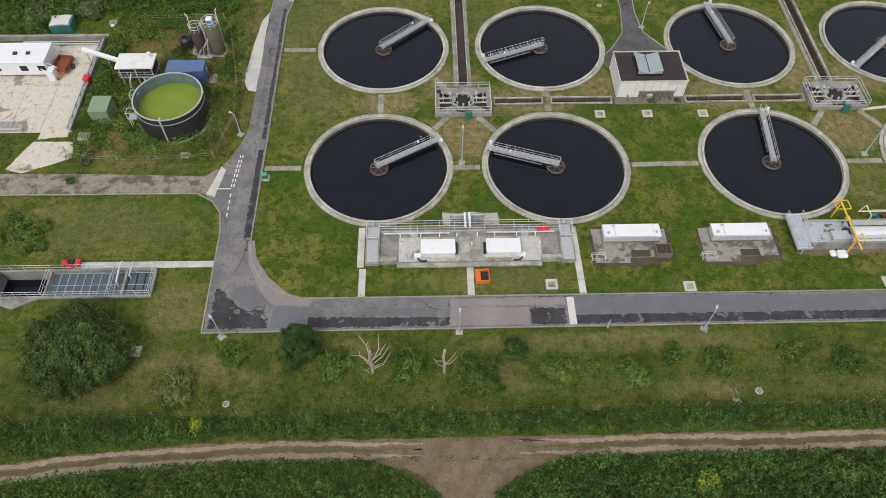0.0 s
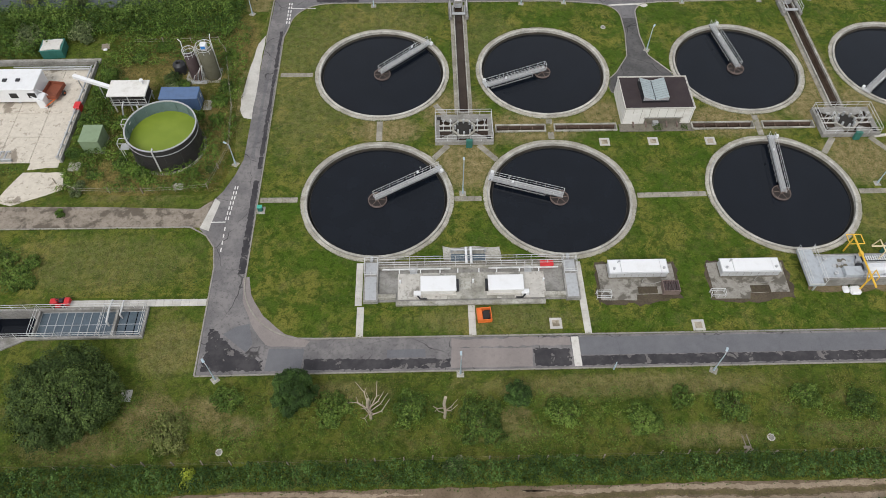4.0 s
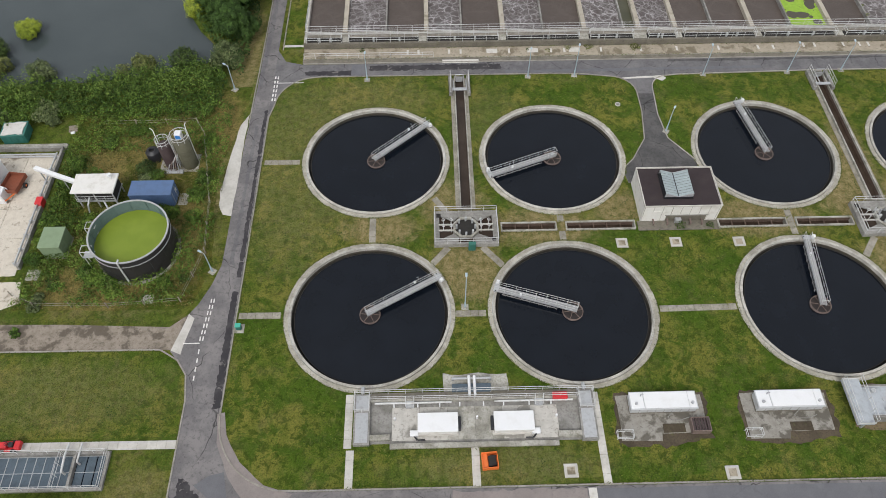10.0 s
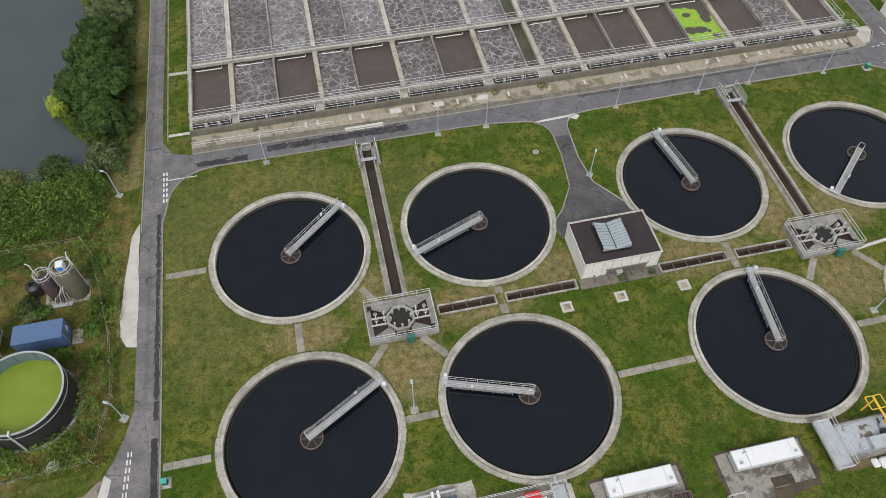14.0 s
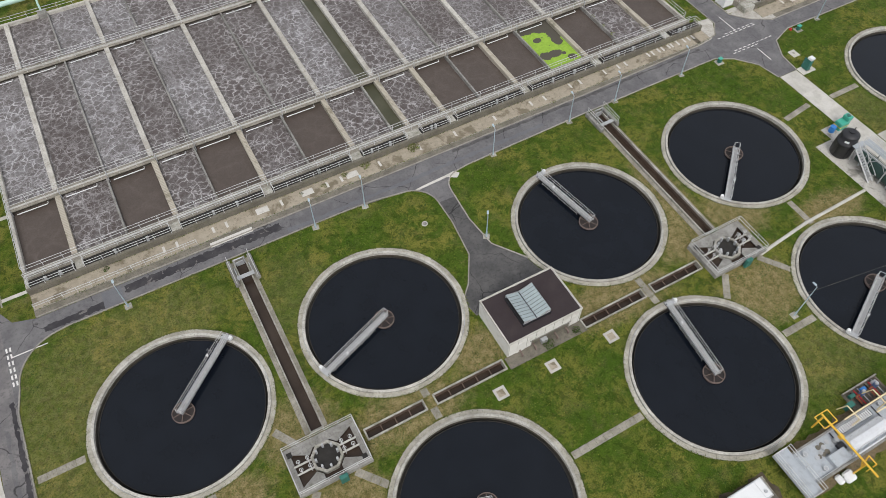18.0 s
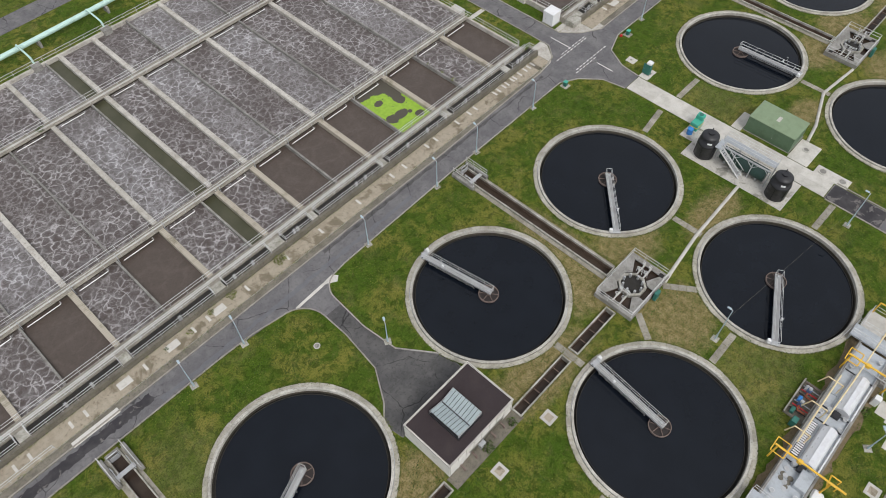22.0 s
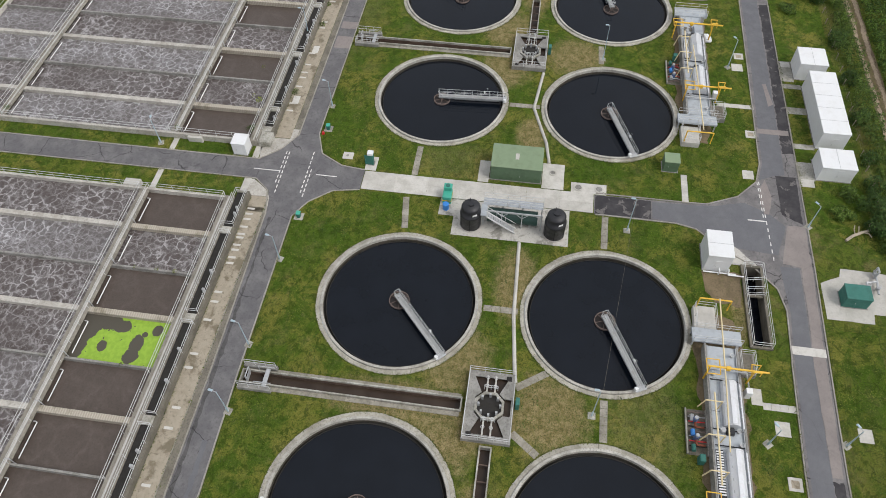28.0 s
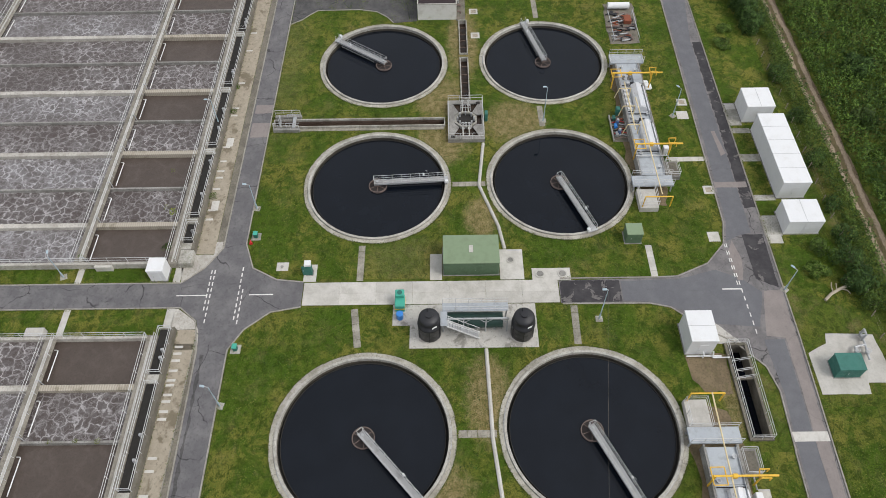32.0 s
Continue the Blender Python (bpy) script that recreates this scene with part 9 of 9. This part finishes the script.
thicket("tank_weeds", [(-49.5, 66), (-28, 66), (-27, 80), (-27.5, 101), (-49.5, 98), (-49.5, 90.5), (-31, 91), (-30.5, 80.5), (-49.5, 80)], 55, 1.1, 1.3, M_LEAF_LUSH, "tall weeds round the sludge tank", 0.115, 0.03, "weeds", 0.5)
thicket("tank_weeds", [(-49.5, 66), (-28, 66), (-27, 80), (-27.5, 101), (-49.5, 98)], 45, 0.7, 0.5, M_LEAF_STRAW, "dry grass tussocks round the sludge tank", 0.085, 0.03, "grass", 0.45)
thicket("tank_weeds", [(-49.6, 76), (-45.2, 77.5), (-45.5, 90), (-49.6, 91)], 40, 0.9, 1.2, M_LEAF_NETTLE, "dense weeds behind the yard wall", 0.12, 0.1, "weeds")
thicket("bank_scrub", [(-75, 93.2), (-60, 92.6), (-55, 97.5), (-40, 97.5), (-30.5, 97.0), (-29.0, 104), (-31.5, 109.5), (-37, 107.2), (-43, 106.2), (-50, 104.9), (-60, 104.6), (-75, 103.8)], 75, 1.3, 2.4, M_LEAF_NETTLE, "dense green scrub on the pond bank", 0.13, 0.2, "scrub")
thicket("bank_scrub", [(-75, 99), (-50, 100), (-31, 101.5), (-31.5, 109.5), (-37, 107.6), (-43, 106.6), (-50, 105.2), (-60, 104.9), (-75, 104.0)], 48, 1.6, 3.2, M_LEAF_BUSH, "green bushes along the pond edge", 0.14, 0.1, "scrub", 0.45)
thicket("bank_scrub", [(-32.5, 110), (-27.2, 106), (-26.6, 120), (-26.8, 160), (-33, 160), (-33.5, 134), (-36, 128), (-37, 121), (-35, 117), (-32.5, 113.5)], 30, 1.7, 2.2, M_LEAF_DEEP, "dark scrub between pond and road", 0.18, 0.2, "scrub")
thicket("corner_weeds", [(-66, 65.4), (-57.8, 65.4), (-55.6, 70.4), (-66, 71.5)], 30, 0.9, 0.7, M_LEAF_NETTLE, "weeds beside the yard ramp", 0.12, 0.05, "weeds", 0.3)
thicket("corner_weeds", [(-60, 51), (-50, 50.5), (-49, 55), (-52, 58), (-60, 58)], 16, 1.6, 0.9, M_LEAF_SCRUB, "low shrubs on the west lawn", 0.12, 0.05, "weeds", 0.6)
for x, y, r, h in ((26.1, 112.0, 0.9, 0.5), (-9.5, 111.9, 0.5, 0.5), (32.9, 76.8, 0.9, 0.9), (36.8, 76.6, 0.6, 0.8), (98.4, 115.9, 1.1, 0.9), (107.2, 112.1, 0.8, 0.6), (124.0, 112.0, 0.7, 0.6), (129.5, 112.2, 0.6, 0.5), (33.4, 111.9, 1.1, 0.5), (22.8, 111.8, 0.5, 0.3), (19.6, 111.4, 0.5, 0.25), (16.4, 111.6, 0.35, 0.3), (51.5, 49.0, 0.9, 0.6), (64.0, 49.3, 0.7, 0.5), (113.0, 49.2, 0.8, 0.5)):
    shrub(x, y, r, h, M_LEAF_SCRUB if x not in (26.1, 33.4, 22.8, 19.6) else M_LEAF_YELLOW, "small weedy clump against the wall", int(x * 3), 300, 0.09, "weed_clump")

# growth on top of the tank walls
for x, y, r, m in ((24.3, 153.8, 0.9, M_LEAF_DEEP), (103.8, 116.4, 0.8, M_LEAF_LIME), (104.6, 117.4, 0.6, M_LEAF_YELLOW), (111.2, 118.0, 0.45, M_LEAF_YELLOW), (96.6, 126.6, 0.5, M_LEAF_SCRUB), (97.2, 153.6, 0.7, M_LEAF_SCRUB), (72.2, 120.0, 0.4, M_LEAF_YELLOW), (72.2, 117.6, 0.45, M_LEAF_YELLOW), (72.2, 122.8, 0.35, M_LEAF_YELLOW), (59.1, 119.0, 0.3, M_LEAF_YELLOW), (0.6, 126.6, 0.35, M_LEAF_YELLOW)):
    t = thing("wall_weed", "small weed clump rooted on the tank wall", "weed", (x, y, 0.98), group="wall weeds")
    part("foliage", leaf_mesh("foliage", *lobes_leaves([(0, 0, 0.15, r * 0.7, 0.3), (0.3 * r, 0.3 * r, 0.1, r * 0.5, 0.22), (-0.35 * r, 0.1, 0.1, r * 0.45, 0.2)], 500, 0.07), m), m, t)

tree(-39.2, 36.2, 5.7, 4.6, M_LEAF_TREE, "broad olive-green tree with a loose spreading crown", 1, 0.22, 30, 620, 0.115)
tree(-14.9, 36.4, 2.7, 4.8, M_LEAF_DEEP, "round deep green tree beside the road", 2, 0.12, 10, 2000, 0.085)
tree(9.4, 35.8, 1.6, 3.4, M_LEAF_DEEP, "small round green tree on the verge", 3, 0.09, 8, 2200, 0.08)
for i, (x, y, r, h, m) in enumerate(((-30.2, 121.5, 4.2, 7.2, M_LEAF_DEEP), (-31.0, 127.5, 4.4, 7.6, M_LEAF_DEEP), (-34.2, 123.0, 3.2, 5.6, M_LEAF_DEEP), (-29.4, 115.8, 3.6, 6.2, M_LEAF_DEEP), (-31.5, 134.0, 3.4, 6.0, M_LEAF_DEEP), (-30.6, 140.5, 3.6, 6.4, M_LEAF_GREY), (-32, 149, 4, 7, M_LEAF_DEEP))):
    tree(x, y, r, h, m, "dense dark green tree beside the pond" if m is M_LEAF_DEEP else "grey-green tree beside the pond", 20 + i, 0.2, 13, 850, 0.125)
for i, (x, y, r, h, m, lab) in enumerate(((-30.2, 109.2, 2.9, 4.2, M_LEAF_GREY, "grey-green flowering bush beside the pond"), (-36.6, 109.2, 2.5, 3.4, M_LEAF_TREE, "rounded green bush at the pond edge"), (-42.5, 108.3, 2.2, 2.6, M_LEAF_YELLOW, "olive bush at the pond edge"), (-45.5, 107.3, 1.6, 2.0, M_LEAF_YELLOW, "olive bush at the pond edge"),
                                       (-36.9, 121.6, 2.1, 3.8, M_LEAF_LIME, "lime-green bush at the water's edge"), (-62.5, 117.2, 2.2, 2.8, M_LEAF_LIME, "lime-green bush standing in the pond"), (-64.5, 108.0, 2.2, 3.0, M_LEAF_YELLOW, "olive bush at the pond edge"), (-66.5, 112, 2.6, 3.4, M_LEAF_TREE, "green bush at the pond edge"), (-57.5, 107.0, 2.2, 3.0, M_LEAF_GREY, "pale green bush at the pond edge"), (-46.9, 66.2, 1.0, 1.0, M_LEAF_GREY, "small white-flowering bush at the fence"),
                                       (-38.0, 87.8, 1.5, 1.6, M_LEAF_TREE, "dark bush beside the silos"), (-36.2, 86.6, 1.2, 1.3, M_LEAF_NETTLE, "green bush beside the silos"), (-48.8, 73.0, 1.3, 1.5, M_LEAF_NETTLE, "green bush beside the yard"), (-34.6, 80.9, 0.9, 1.0, M_LEAF_NETTLE, "green bush at the container"), (-38.6, 69.5, 1.3, 1.2, M_LEAF_NETTLE, "green bush at the foot of the tank"), (-41.8, 71.2, 1.2, 1.3, M_LEAF_NETTLE, "green bush at the foot of the tank"),
                                       (-10.8, 35.0, 2.10, 0.60, M_LEAF_NETTLE, "low green bush on the verge"), (-2.4, 34.8, 2.10, 0.84, M_LEAF_SCRUB, "low green bush on the verge"), (5.2, 33.2, 2.73, 0.66, M_LEAF_NETTLE, "low green bush on the verge"), (14.2, 34.2, 2.10, 0.54, M_LEAF_NETTLE, "low green bush on the verge"), (23.0, 33.0, 1.99, 0.54, M_LEAF_SCRUB, "low green bush on the verge"), (32.8, 34.3, 1.89, 0.60, M_LEAF_NETTLE, "pale flowering bush on the verge"), (27.5, 35.6, 1.37, 0.60, M_LEAF_SCRUB, "low green bush on the verge"),
                                       (41.2, 35.4, 1.78, 0.72, M_LEAF_NETTLE, "pale green bush on the verge"), (47.0, 34.4, 1.89, 0.60, M_LEAF_NETTLE, "low green bush on the verge"), (-28.2, 32.6, 2.31, 0.60, M_LEAF_YELLOW, "yellowing bush on the verge"), (-22.4, 36.5, 1.78, 0.54, M_LEAF_SCRUB, "low green bush on the verge"), (-48.0, 62.8, 0.8, 0.6, M_LEAF_NETTLE, "low green weed clump beside the side road"), (2.2, 28.6, 1.3, 1.5, M_LEAF_GREY, "white-flowering elder in the hedge"), (42.5, 21.5, 2.6, 2.2, M_LEAF_SCRUB, "green bush south of the track"), (28.0, 21.0, 1.4, 1.6, M_LEAF_LIME, "pale green bush south of the track"), (-25.0, 27.9, 1.2, 1.4, M_LEAF_LIME, "bright green bush in the hedge"),
                                       (95.0, 30.0, 2.0, 2.6, M_LEAF_DEEP, "dark green bush in the hedge"), (98.5, 29.0, 1.8, 2.4, M_LEAF_DEEP, "dark green bush in the hedge"), (91.5, 29.8, 2.2, 2.8, M_LEAF_DEEP, "dark green bush in the hedge"), (88.5, 29.0, 1.6, 2.0, M_LEAF_SCRUB, "green bush in the hedge"), (97.0, 32.6, 1.26, 0.72, M_LEAF_SCRUB, "green bush on the verge"), (93.5, 34.0, 1.37, 0.60, M_LEAF_NETTLE, "green bush on the verge"), (104, 28.6, 1.6, 1.9, M_LEAF_DEEP, "dark green bush in the hedge"), (112, 28.4, 1.7, 2.0, M_LEAF_DEEP, "dark green bush in the hedge"),
                                       (121, 28.4, 1.6, 2.0, M_LEAF_DEEP, "dark green bush in the hedge"), (130, 28.6, 2.0, 2.4, M_LEAF_DEEP, "dark green bush in the hedge"), (142, 29.6, 2.6, 3.6, M_LEAF_DEEP, "dark green bush in the hedge"), (146.5, 29.6, 2.8, 4.0, M_LEAF_DEEP, "dark green bush in the hedge"), (151, 30.2, 3.2, 5.0, M_LEAF_DEEP, "tall dark bush in the hedge"), (138, 35.0, 1.47, 0.48, M_LEAF_SCRUB, "low bush on the verge"), (142, 34.0, 1.26, 0.48, M_LEAF_SCRUB, "low bush on the verge"),
                                       (104, 17, 3, 3, M_LEAF_DEEP, "dark bush south of the track"), (113, 14, 3.2, 3, M_LEAF_TREE, "dark bush south of the track"), (120, 19, 2.4, 2.6, M_LEAF_TREE, "dark bush south of the track"), (131, 16, 3, 3, M_LEAF_DEEP, "dark bush south of the track"), (-62, 97, 2.6, 2.6, M_LEAF_GREY, "pale flowering bush beside the skip"), (-54, 98.5, 2.4, 2.4, M_LEAF_GREY, "pale flowering bush on the bank"))):
    if h < 1.0 and y < 39:
        shrub(x, y, r * 1.15, h * 2.2, m if m is M_LEAF_YELLOW else (M_LEAF_BUSH if i % 3 else M_LEAF_SCRUB), lab, 100 + i, 520, 0.105)
    else:
        shrub(x, y, r, h, m, lab, 100 + i, 620 if r > 1.5 else 900, 0.12 if r > 2 else 0.09)


for i, (x, y, r, h) in enumerate(((-50.6, 53.0, 2.0, 1.3), (-49.2, 55.2, 1.5, 1.0), (-52.6, 55.6, 1.8, 1.2), (-48.6, 52.2, 1.1, 0.7), (-54.5, 53.2, 1.6, 1.0))):
    shrub(x, y, r, h, M_LEAF_BUSH, "low leafy green shrub on the west lawn", 280 + i, 600, 0.1)

# plot_shrubs: lush clumps round the sludge tank and the silos
for i, (x, y, r, h, m) in enumerate(((-40.6, 70.2, 1.5, 1.0, M_LEAF_LUSH), (-38.0, 68.2, 1.2, 0.8, M_LEAF_LUSH), (-42.0, 72.8, 1.0, 1.1, M_LEAF_SCRUB), (-33.0, 80.3, 1.2, 1.0, M_LEAF_LUSH), (-30.4, 83.2, 1.5, 1.2, M_LEAF_LUSH), (-29.6, 86.0, 1.3, 1.0, M_LEAF_SCRUB), (-30.2, 79.6, 1.3, 0.9, M_LEAF_LUSH),
                                     (-48.6, 79.0, 1.3, 1.6, M_LEAF_NETTLE), (-48.2, 82.0, 1.4, 1.8, M_LEAF_LUSH), (-48.0, 85.4, 1.5, 1.7, M_LEAF_NETTLE), (-47.4, 88.6, 1.6, 1.8, M_LEAF_LUSH), (-44.6, 86.8, 1.3, 1.2, M_LEAF_LUSH), (-44.0, 92.6, 1.5, 1.0, M_LEAF_SCRUB), (-40.6, 95.0, 1.6, 1.1, M_LEAF_LUSH),
                                     (-37.6, 86.0, 1.3, 1.2, M_LEAF_GREY), (-48.4, 76.0, 1.2, 1.2, M_LEAF_LUSH), (-45.4, 69.6, 1.2, 0.7, M_LEAF_SCRUB), (-43.4, 78.8, 1.4, 1.0, M_LEAF_LUSH), (-46.6, 67.4, 1.0, 0.8, M_LEAF_GREY), (-32.0, 69.4, 1.1, 0.6, M_LEAF_LUSH), (-29.6, 70.0, 0.9, 0.5, M_LEAF_SCRUB), (-30.0, 93.0, 1.4, 0.9, M_LEAF_LUSH))):
    shrub(x, y, r, h, m, "lush green weed clump in the long grass", 300 + i, 700, 0.10, "weed_clump")

# dead trees
def dead_tree(x, y, h, seed, label, limbs):
    rng = random.Random(seed)
    t = thing("dead_tree", label, "dead tree", (x, y, 0), group="dead trees")
    part("trunk", run([(0, 0, -0.05), (0.05, 0, h * 0.3), (-0.1, 0.1, h * 0.55), (0.05, 0.1, h * 0.8)], 0.16, 8), M_DEADWOOD, t)
    for i in range(limbs):
        a = rng.uniform(0, 6.28)
        d = rng.uniform(0.5, 1.0) * h * 0.62
        z0 = h * rng.uniform(0.12, 0.5)
        p1 = (d * 0.34 * math.cos(a), d * 0.34 * math.sin(a), z0 + h * rng.uniform(0.15, 0.3))
        p2 = (d * 0.62 * math.cos(a + 0.3), d * 0.62 * math.sin(a + 0.3), p1[2] + h * rng.uniform(0.1, 0.34))
        bm = tube(bmesh.new(), (0.03, 0, z0), p1, 0.075, 6, 0.05)
        tube(bm, p1, p2, 0.05, 6, 0.02)
        p3 = (p1[0] + 0.4 * math.cos(a - 1.0), p1[1] + 0.4 * math.sin(a - 1.0), p1[2] + 0.5)
        tube(bm, p1, p3, 0.05, 5, 0.02)
        part("limb", bm, M_DEADWOOD, t)
    return t


dead_tree(-6.6, 34.0, 6.6, 1, "bleached dead tree with many bare limbs", 11)
dead_tree(1.4, 34.0, 6.6, 5, "bleached dead tree stump with few limbs", 4)


t = thing("fallen_log", "bleached fallen trunk with broken limbs lying in the rough grass", "log", (89.2, 34.2, 0), -55)
part("trunk", run([(0, 0, 0.2), (1.3, 0.15, 0.24), (2.6, 0.0, 0.3), (3.8, -0.3, 0.35)], 0.19, 9), M_DEADWOOD, t)
for pts in ([(1.6, 0.1, 0.3), (2.0, 0.8, 0.5), (2.6, 1.2, 0.4)], [(2.6, 0.0, 0.35), (3.0, -0.7, 0.6), (3.1, -1.2, 0.4)], [(3.4, -0.2, 0.4), (4.2, 0.4, 0.7), (4.9, 0.5, 0.6)], [(3.6, -0.3, 0.4), (4.5, -0.8, 0.3)], [(2.2, 0.05, 0.3), (2.5, 0.7, 0.9)]):
    part("limb", run(pts, 0.06, 6), M_DEADWOOD, t)


# uncut grass creeping over the edges of concrete and kerbs
def fringe(lines, per_m, spread, label):
    cs = []
    for (xa, ya), (xb, yb) in lines:
        n = int(math.hypot(xb - xa, yb - ya) * per_m)
        u = RNG.uniform(0, 1, n)
        clump = 0.5 + 0.5 * np.sin(u * math.hypot(xb - xa, yb - ya) * 2.3 + xa) * np.sin(u * math.hypot(xb - xa, yb - ya) * 0.9 + ya)
        off = RNG.normal(0, spread, n) * (0.4 + clump)
        L = math.hypot(xb - xa, yb - ya)
        nx, ny = -(yb - ya) / L, (xb - xa) / L
        cs.append(np.stack([xa + (xb - xa) * u + nx * off, ya + (yb - ya) * u + ny * off, RNG.uniform(0.05, 0.17, n)], 1))
    c = np.concatenate(cs)
    nrm = RNG.normal(0, 0.5, (len(c), 3)) + np.array([0, 0, 1.0])
    nrm /= np.linalg.norm(nrm, axis=1, keepdims=True)
    me = leaf_mesh("grass_fringe", c, nrm, RNG.uniform(0.03, 0.085, len(c)), M_LEAF_LAWN)
    return tagged(new("grass_fringe", me), label, "grass", kind="stuff")


def ring_lines(x, y, r):
    p = arc(x, y, r, 0, 360, 60)
    return list(zip(p, p[1:]))


fringe([s for x, y, a in TANKS for s in ring_lines(x, y, 10.22)], 34, 0.08, "ragged grass edge round the tank aprons")
fringe([((-13, 44.05), (70, 43.7)), ((-22.35, 54), (-22.35, 97)), ((-15, 105.8), (24, 105.8)), ((39, 105.2), (83, 105.8)), ((99, 105.8), (153, 105.7)), ((89.0, 56), (89.0, 66)), ((93.2, 56), (93.2, 66)), ((102, 43.8), (150, 42.8)),
        ((-60, 60.3), (-31, 60.2)), ((-60, 65.2), (-31, 63.6)), ((-27.0, 69), (-27.5, 80)), ((58, 39.1), (84, 38.5)), ((-26, 39.3), (58, 39.3)), ((92, 38.4), (150, 37.9)), ((3.7, 80.5), (3.7, 105)), ((7.0, 80.5), (7.0, 105)), ((58.3, 80.5), (58.3, 105)), ((61.7, 80.5), (61.7, 105)), ((119.3, 80.5), (119.3, 105)), ((122.6, 80.5), (122.6, 105)),
        ((9.9, 76.1), (27, 76.1)), ((9.9, 77.7), (27, 77.7)), ((38, 76.1), (55.5, 76.1)), ((38, 77.7), (55.5, 77.7)), ((-6.3, 47.9), (16.5, 47.9)), ((46.5, 49.0), (71, 49.0)), ((-21.8, 113), (-21.8, 175)), ((-18.75, 113), (-18.75, 166)), ((85.2, 115), (85.2, 166)), ((95.3, 116), (95.3, 166)), ((89.2, 114), (89.2, 180)), ((93.2, 114), (93.2, 180)),
        ((-18, 110.0), (86, 110.0)), ((-18, 112.35), (86, 112.35)), ((98, 112.35), (150, 112.35))], 16, 0.09, "ragged grass edge along kerbs and paths")


# tufts standing out of the mown lawns, wherever nothing else covers them
GX0, GX1, GY0, GY1, CELL = -64.0, 162.0, 28.0, 108.0, 0.1
bare = np.ones((int((GX1 - GX0) / CELL), int((GY1 - GY0) / CELL)), bool)
bpy.context.view_layer.update()
for ob in scene.objects:
    if ob.type == "MESH" and ob.name.split(".")[0] not in ("lawn", "ground", "road", "overhead_cable", "wire", "pond", "track", "kerb", "crown", "foliage"):
        pts = [ob.matrix_world @ Vector(c) for c in ob.bound_box]
        lo, hi = [min(p[i] for p in pts) for i in range(3)], [max(p[i] for p in pts) for i in range(3)]
        if lo[2] < 0.5 and (hi[0] - lo[0]) * (hi[1] - lo[1]) < 260:
            a, b, c, d = [int(max(0, (v - o) / CELL)) for v, o in ((lo[0], GX0), (hi[0], GX0), (lo[1], GY0), (hi[1], GY0))]
            bare[a:b + 1, c:d + 1] = False


def on_lawn(x, y, polys):
    """True where the point lies on one of the areas, clear of the tanks and of all that stands there."""
    k = np.zeros(len(x), bool)
    for poly in polys:
        k |= inside(x, y, poly)
    for a, b, turn in TANKS:
        k &= np.hypot(x - a, y - b) > 10.2
    return k & bare[((x - GX0) / CELL).astype(int), ((y - GY0) / CELL).astype(int)]


def waves(x, y, lo, hi, n=6):
    f = np.zeros(len(x))
    for i in range(n):
        a, q = RNG.uniform(0, 6.28), RNG.uniform(lo, hi)
        f += np.sin((x * math.cos(a) + y * math.sin(a)) * q + RNG.uniform(0, 6.28))
    return f / math.sqrt(n)


def tufts(x, y, sizes, high, material, label):
    nrm = RNG.normal(0, 0.6, (len(x), 3)) + np.array([0, 0, 1.0])
    nrm /= np.linalg.norm(nrm, axis=1, keepdims=True)
    me = leaf_mesh("lawn_tufts", np.stack([x, y, RNG.uniform(0.04, high, len(x))], 1), nrm, sizes, material, 0.5)
    return tagged(new("lawn_tufts", me), label, "grass", kind="stuff")


gx, gy = RNG.uniform(-62, 160, 300000), RNG.uniform(42, 106, 300000)
field = waves(gx, gy, 0.5, 2.6)
k = field + RNG.normal(0, 0.35, len(gx)) > 0.1
for a, b, rx, ry, *weight in dry_spots:
    k &= (np.hypot((gx - a) / rx, (gy - b) / ry) > RNG.uniform(0.55, 1.0, len(gx))) | (RNG.uniform(0, 1, len(gx)) > (weight[0] if weight else 0.85))
gx, gy = gx[k], gy[k]
k = on_lawn(gx, gy, LAWNS)
gx, gy = gx[k], gy[k]
tufts(gx, gy, RNG.uniform(0.045, 0.105, len(gx)), 0.13, M_LEAF_TURF, "short uneven grass tufts of the lawn")
# darker clumps of clover and coarse grass
cx, cy = RNG.uniform(-62, 160, 5200), RNG.uniform(42, 106, 5200)
k = waves(cx, cy, 0.12, 0.5) > 0.1
cx, cy = np.repeat(cx[k], 11), np.repeat(cy[k], 11)
cx, cy = cx + RNG.normal(0, 0.24, len(cx)), cy + RNG.normal(0, 0.24, len(cy))
k = on_lawn(cx, cy, LAWNS)
tufts(cx[k], cy[k], RNG.uniform(0.05, 0.11, k.sum()), 0.2, M_LEAF_CLOVER, "dark green clumps of clover in the lawn")
# long grass on the rough ground of the south verge
wx, wy = RNG.uniform(-62, 100, 70000), RNG.uniform(29.5, 39.3, 70000)
k = waves(wx, wy, 0.5, 2.2) + RNG.normal(0, 0.5, len(wx)) > -0.2
wx, wy = wx[k], wy[k]
k = on_lawn(wx, wy, [[(-62, 29.5), (76, 29.5), (76, 38.6), (58, 39.3), (-62, 39.3)]])
tufts(wx[k], wy[k], RNG.uniform(0.04, 0.10, k.sum()), 0.25, M_LEAF_TURF, "long rough grass of the verge")
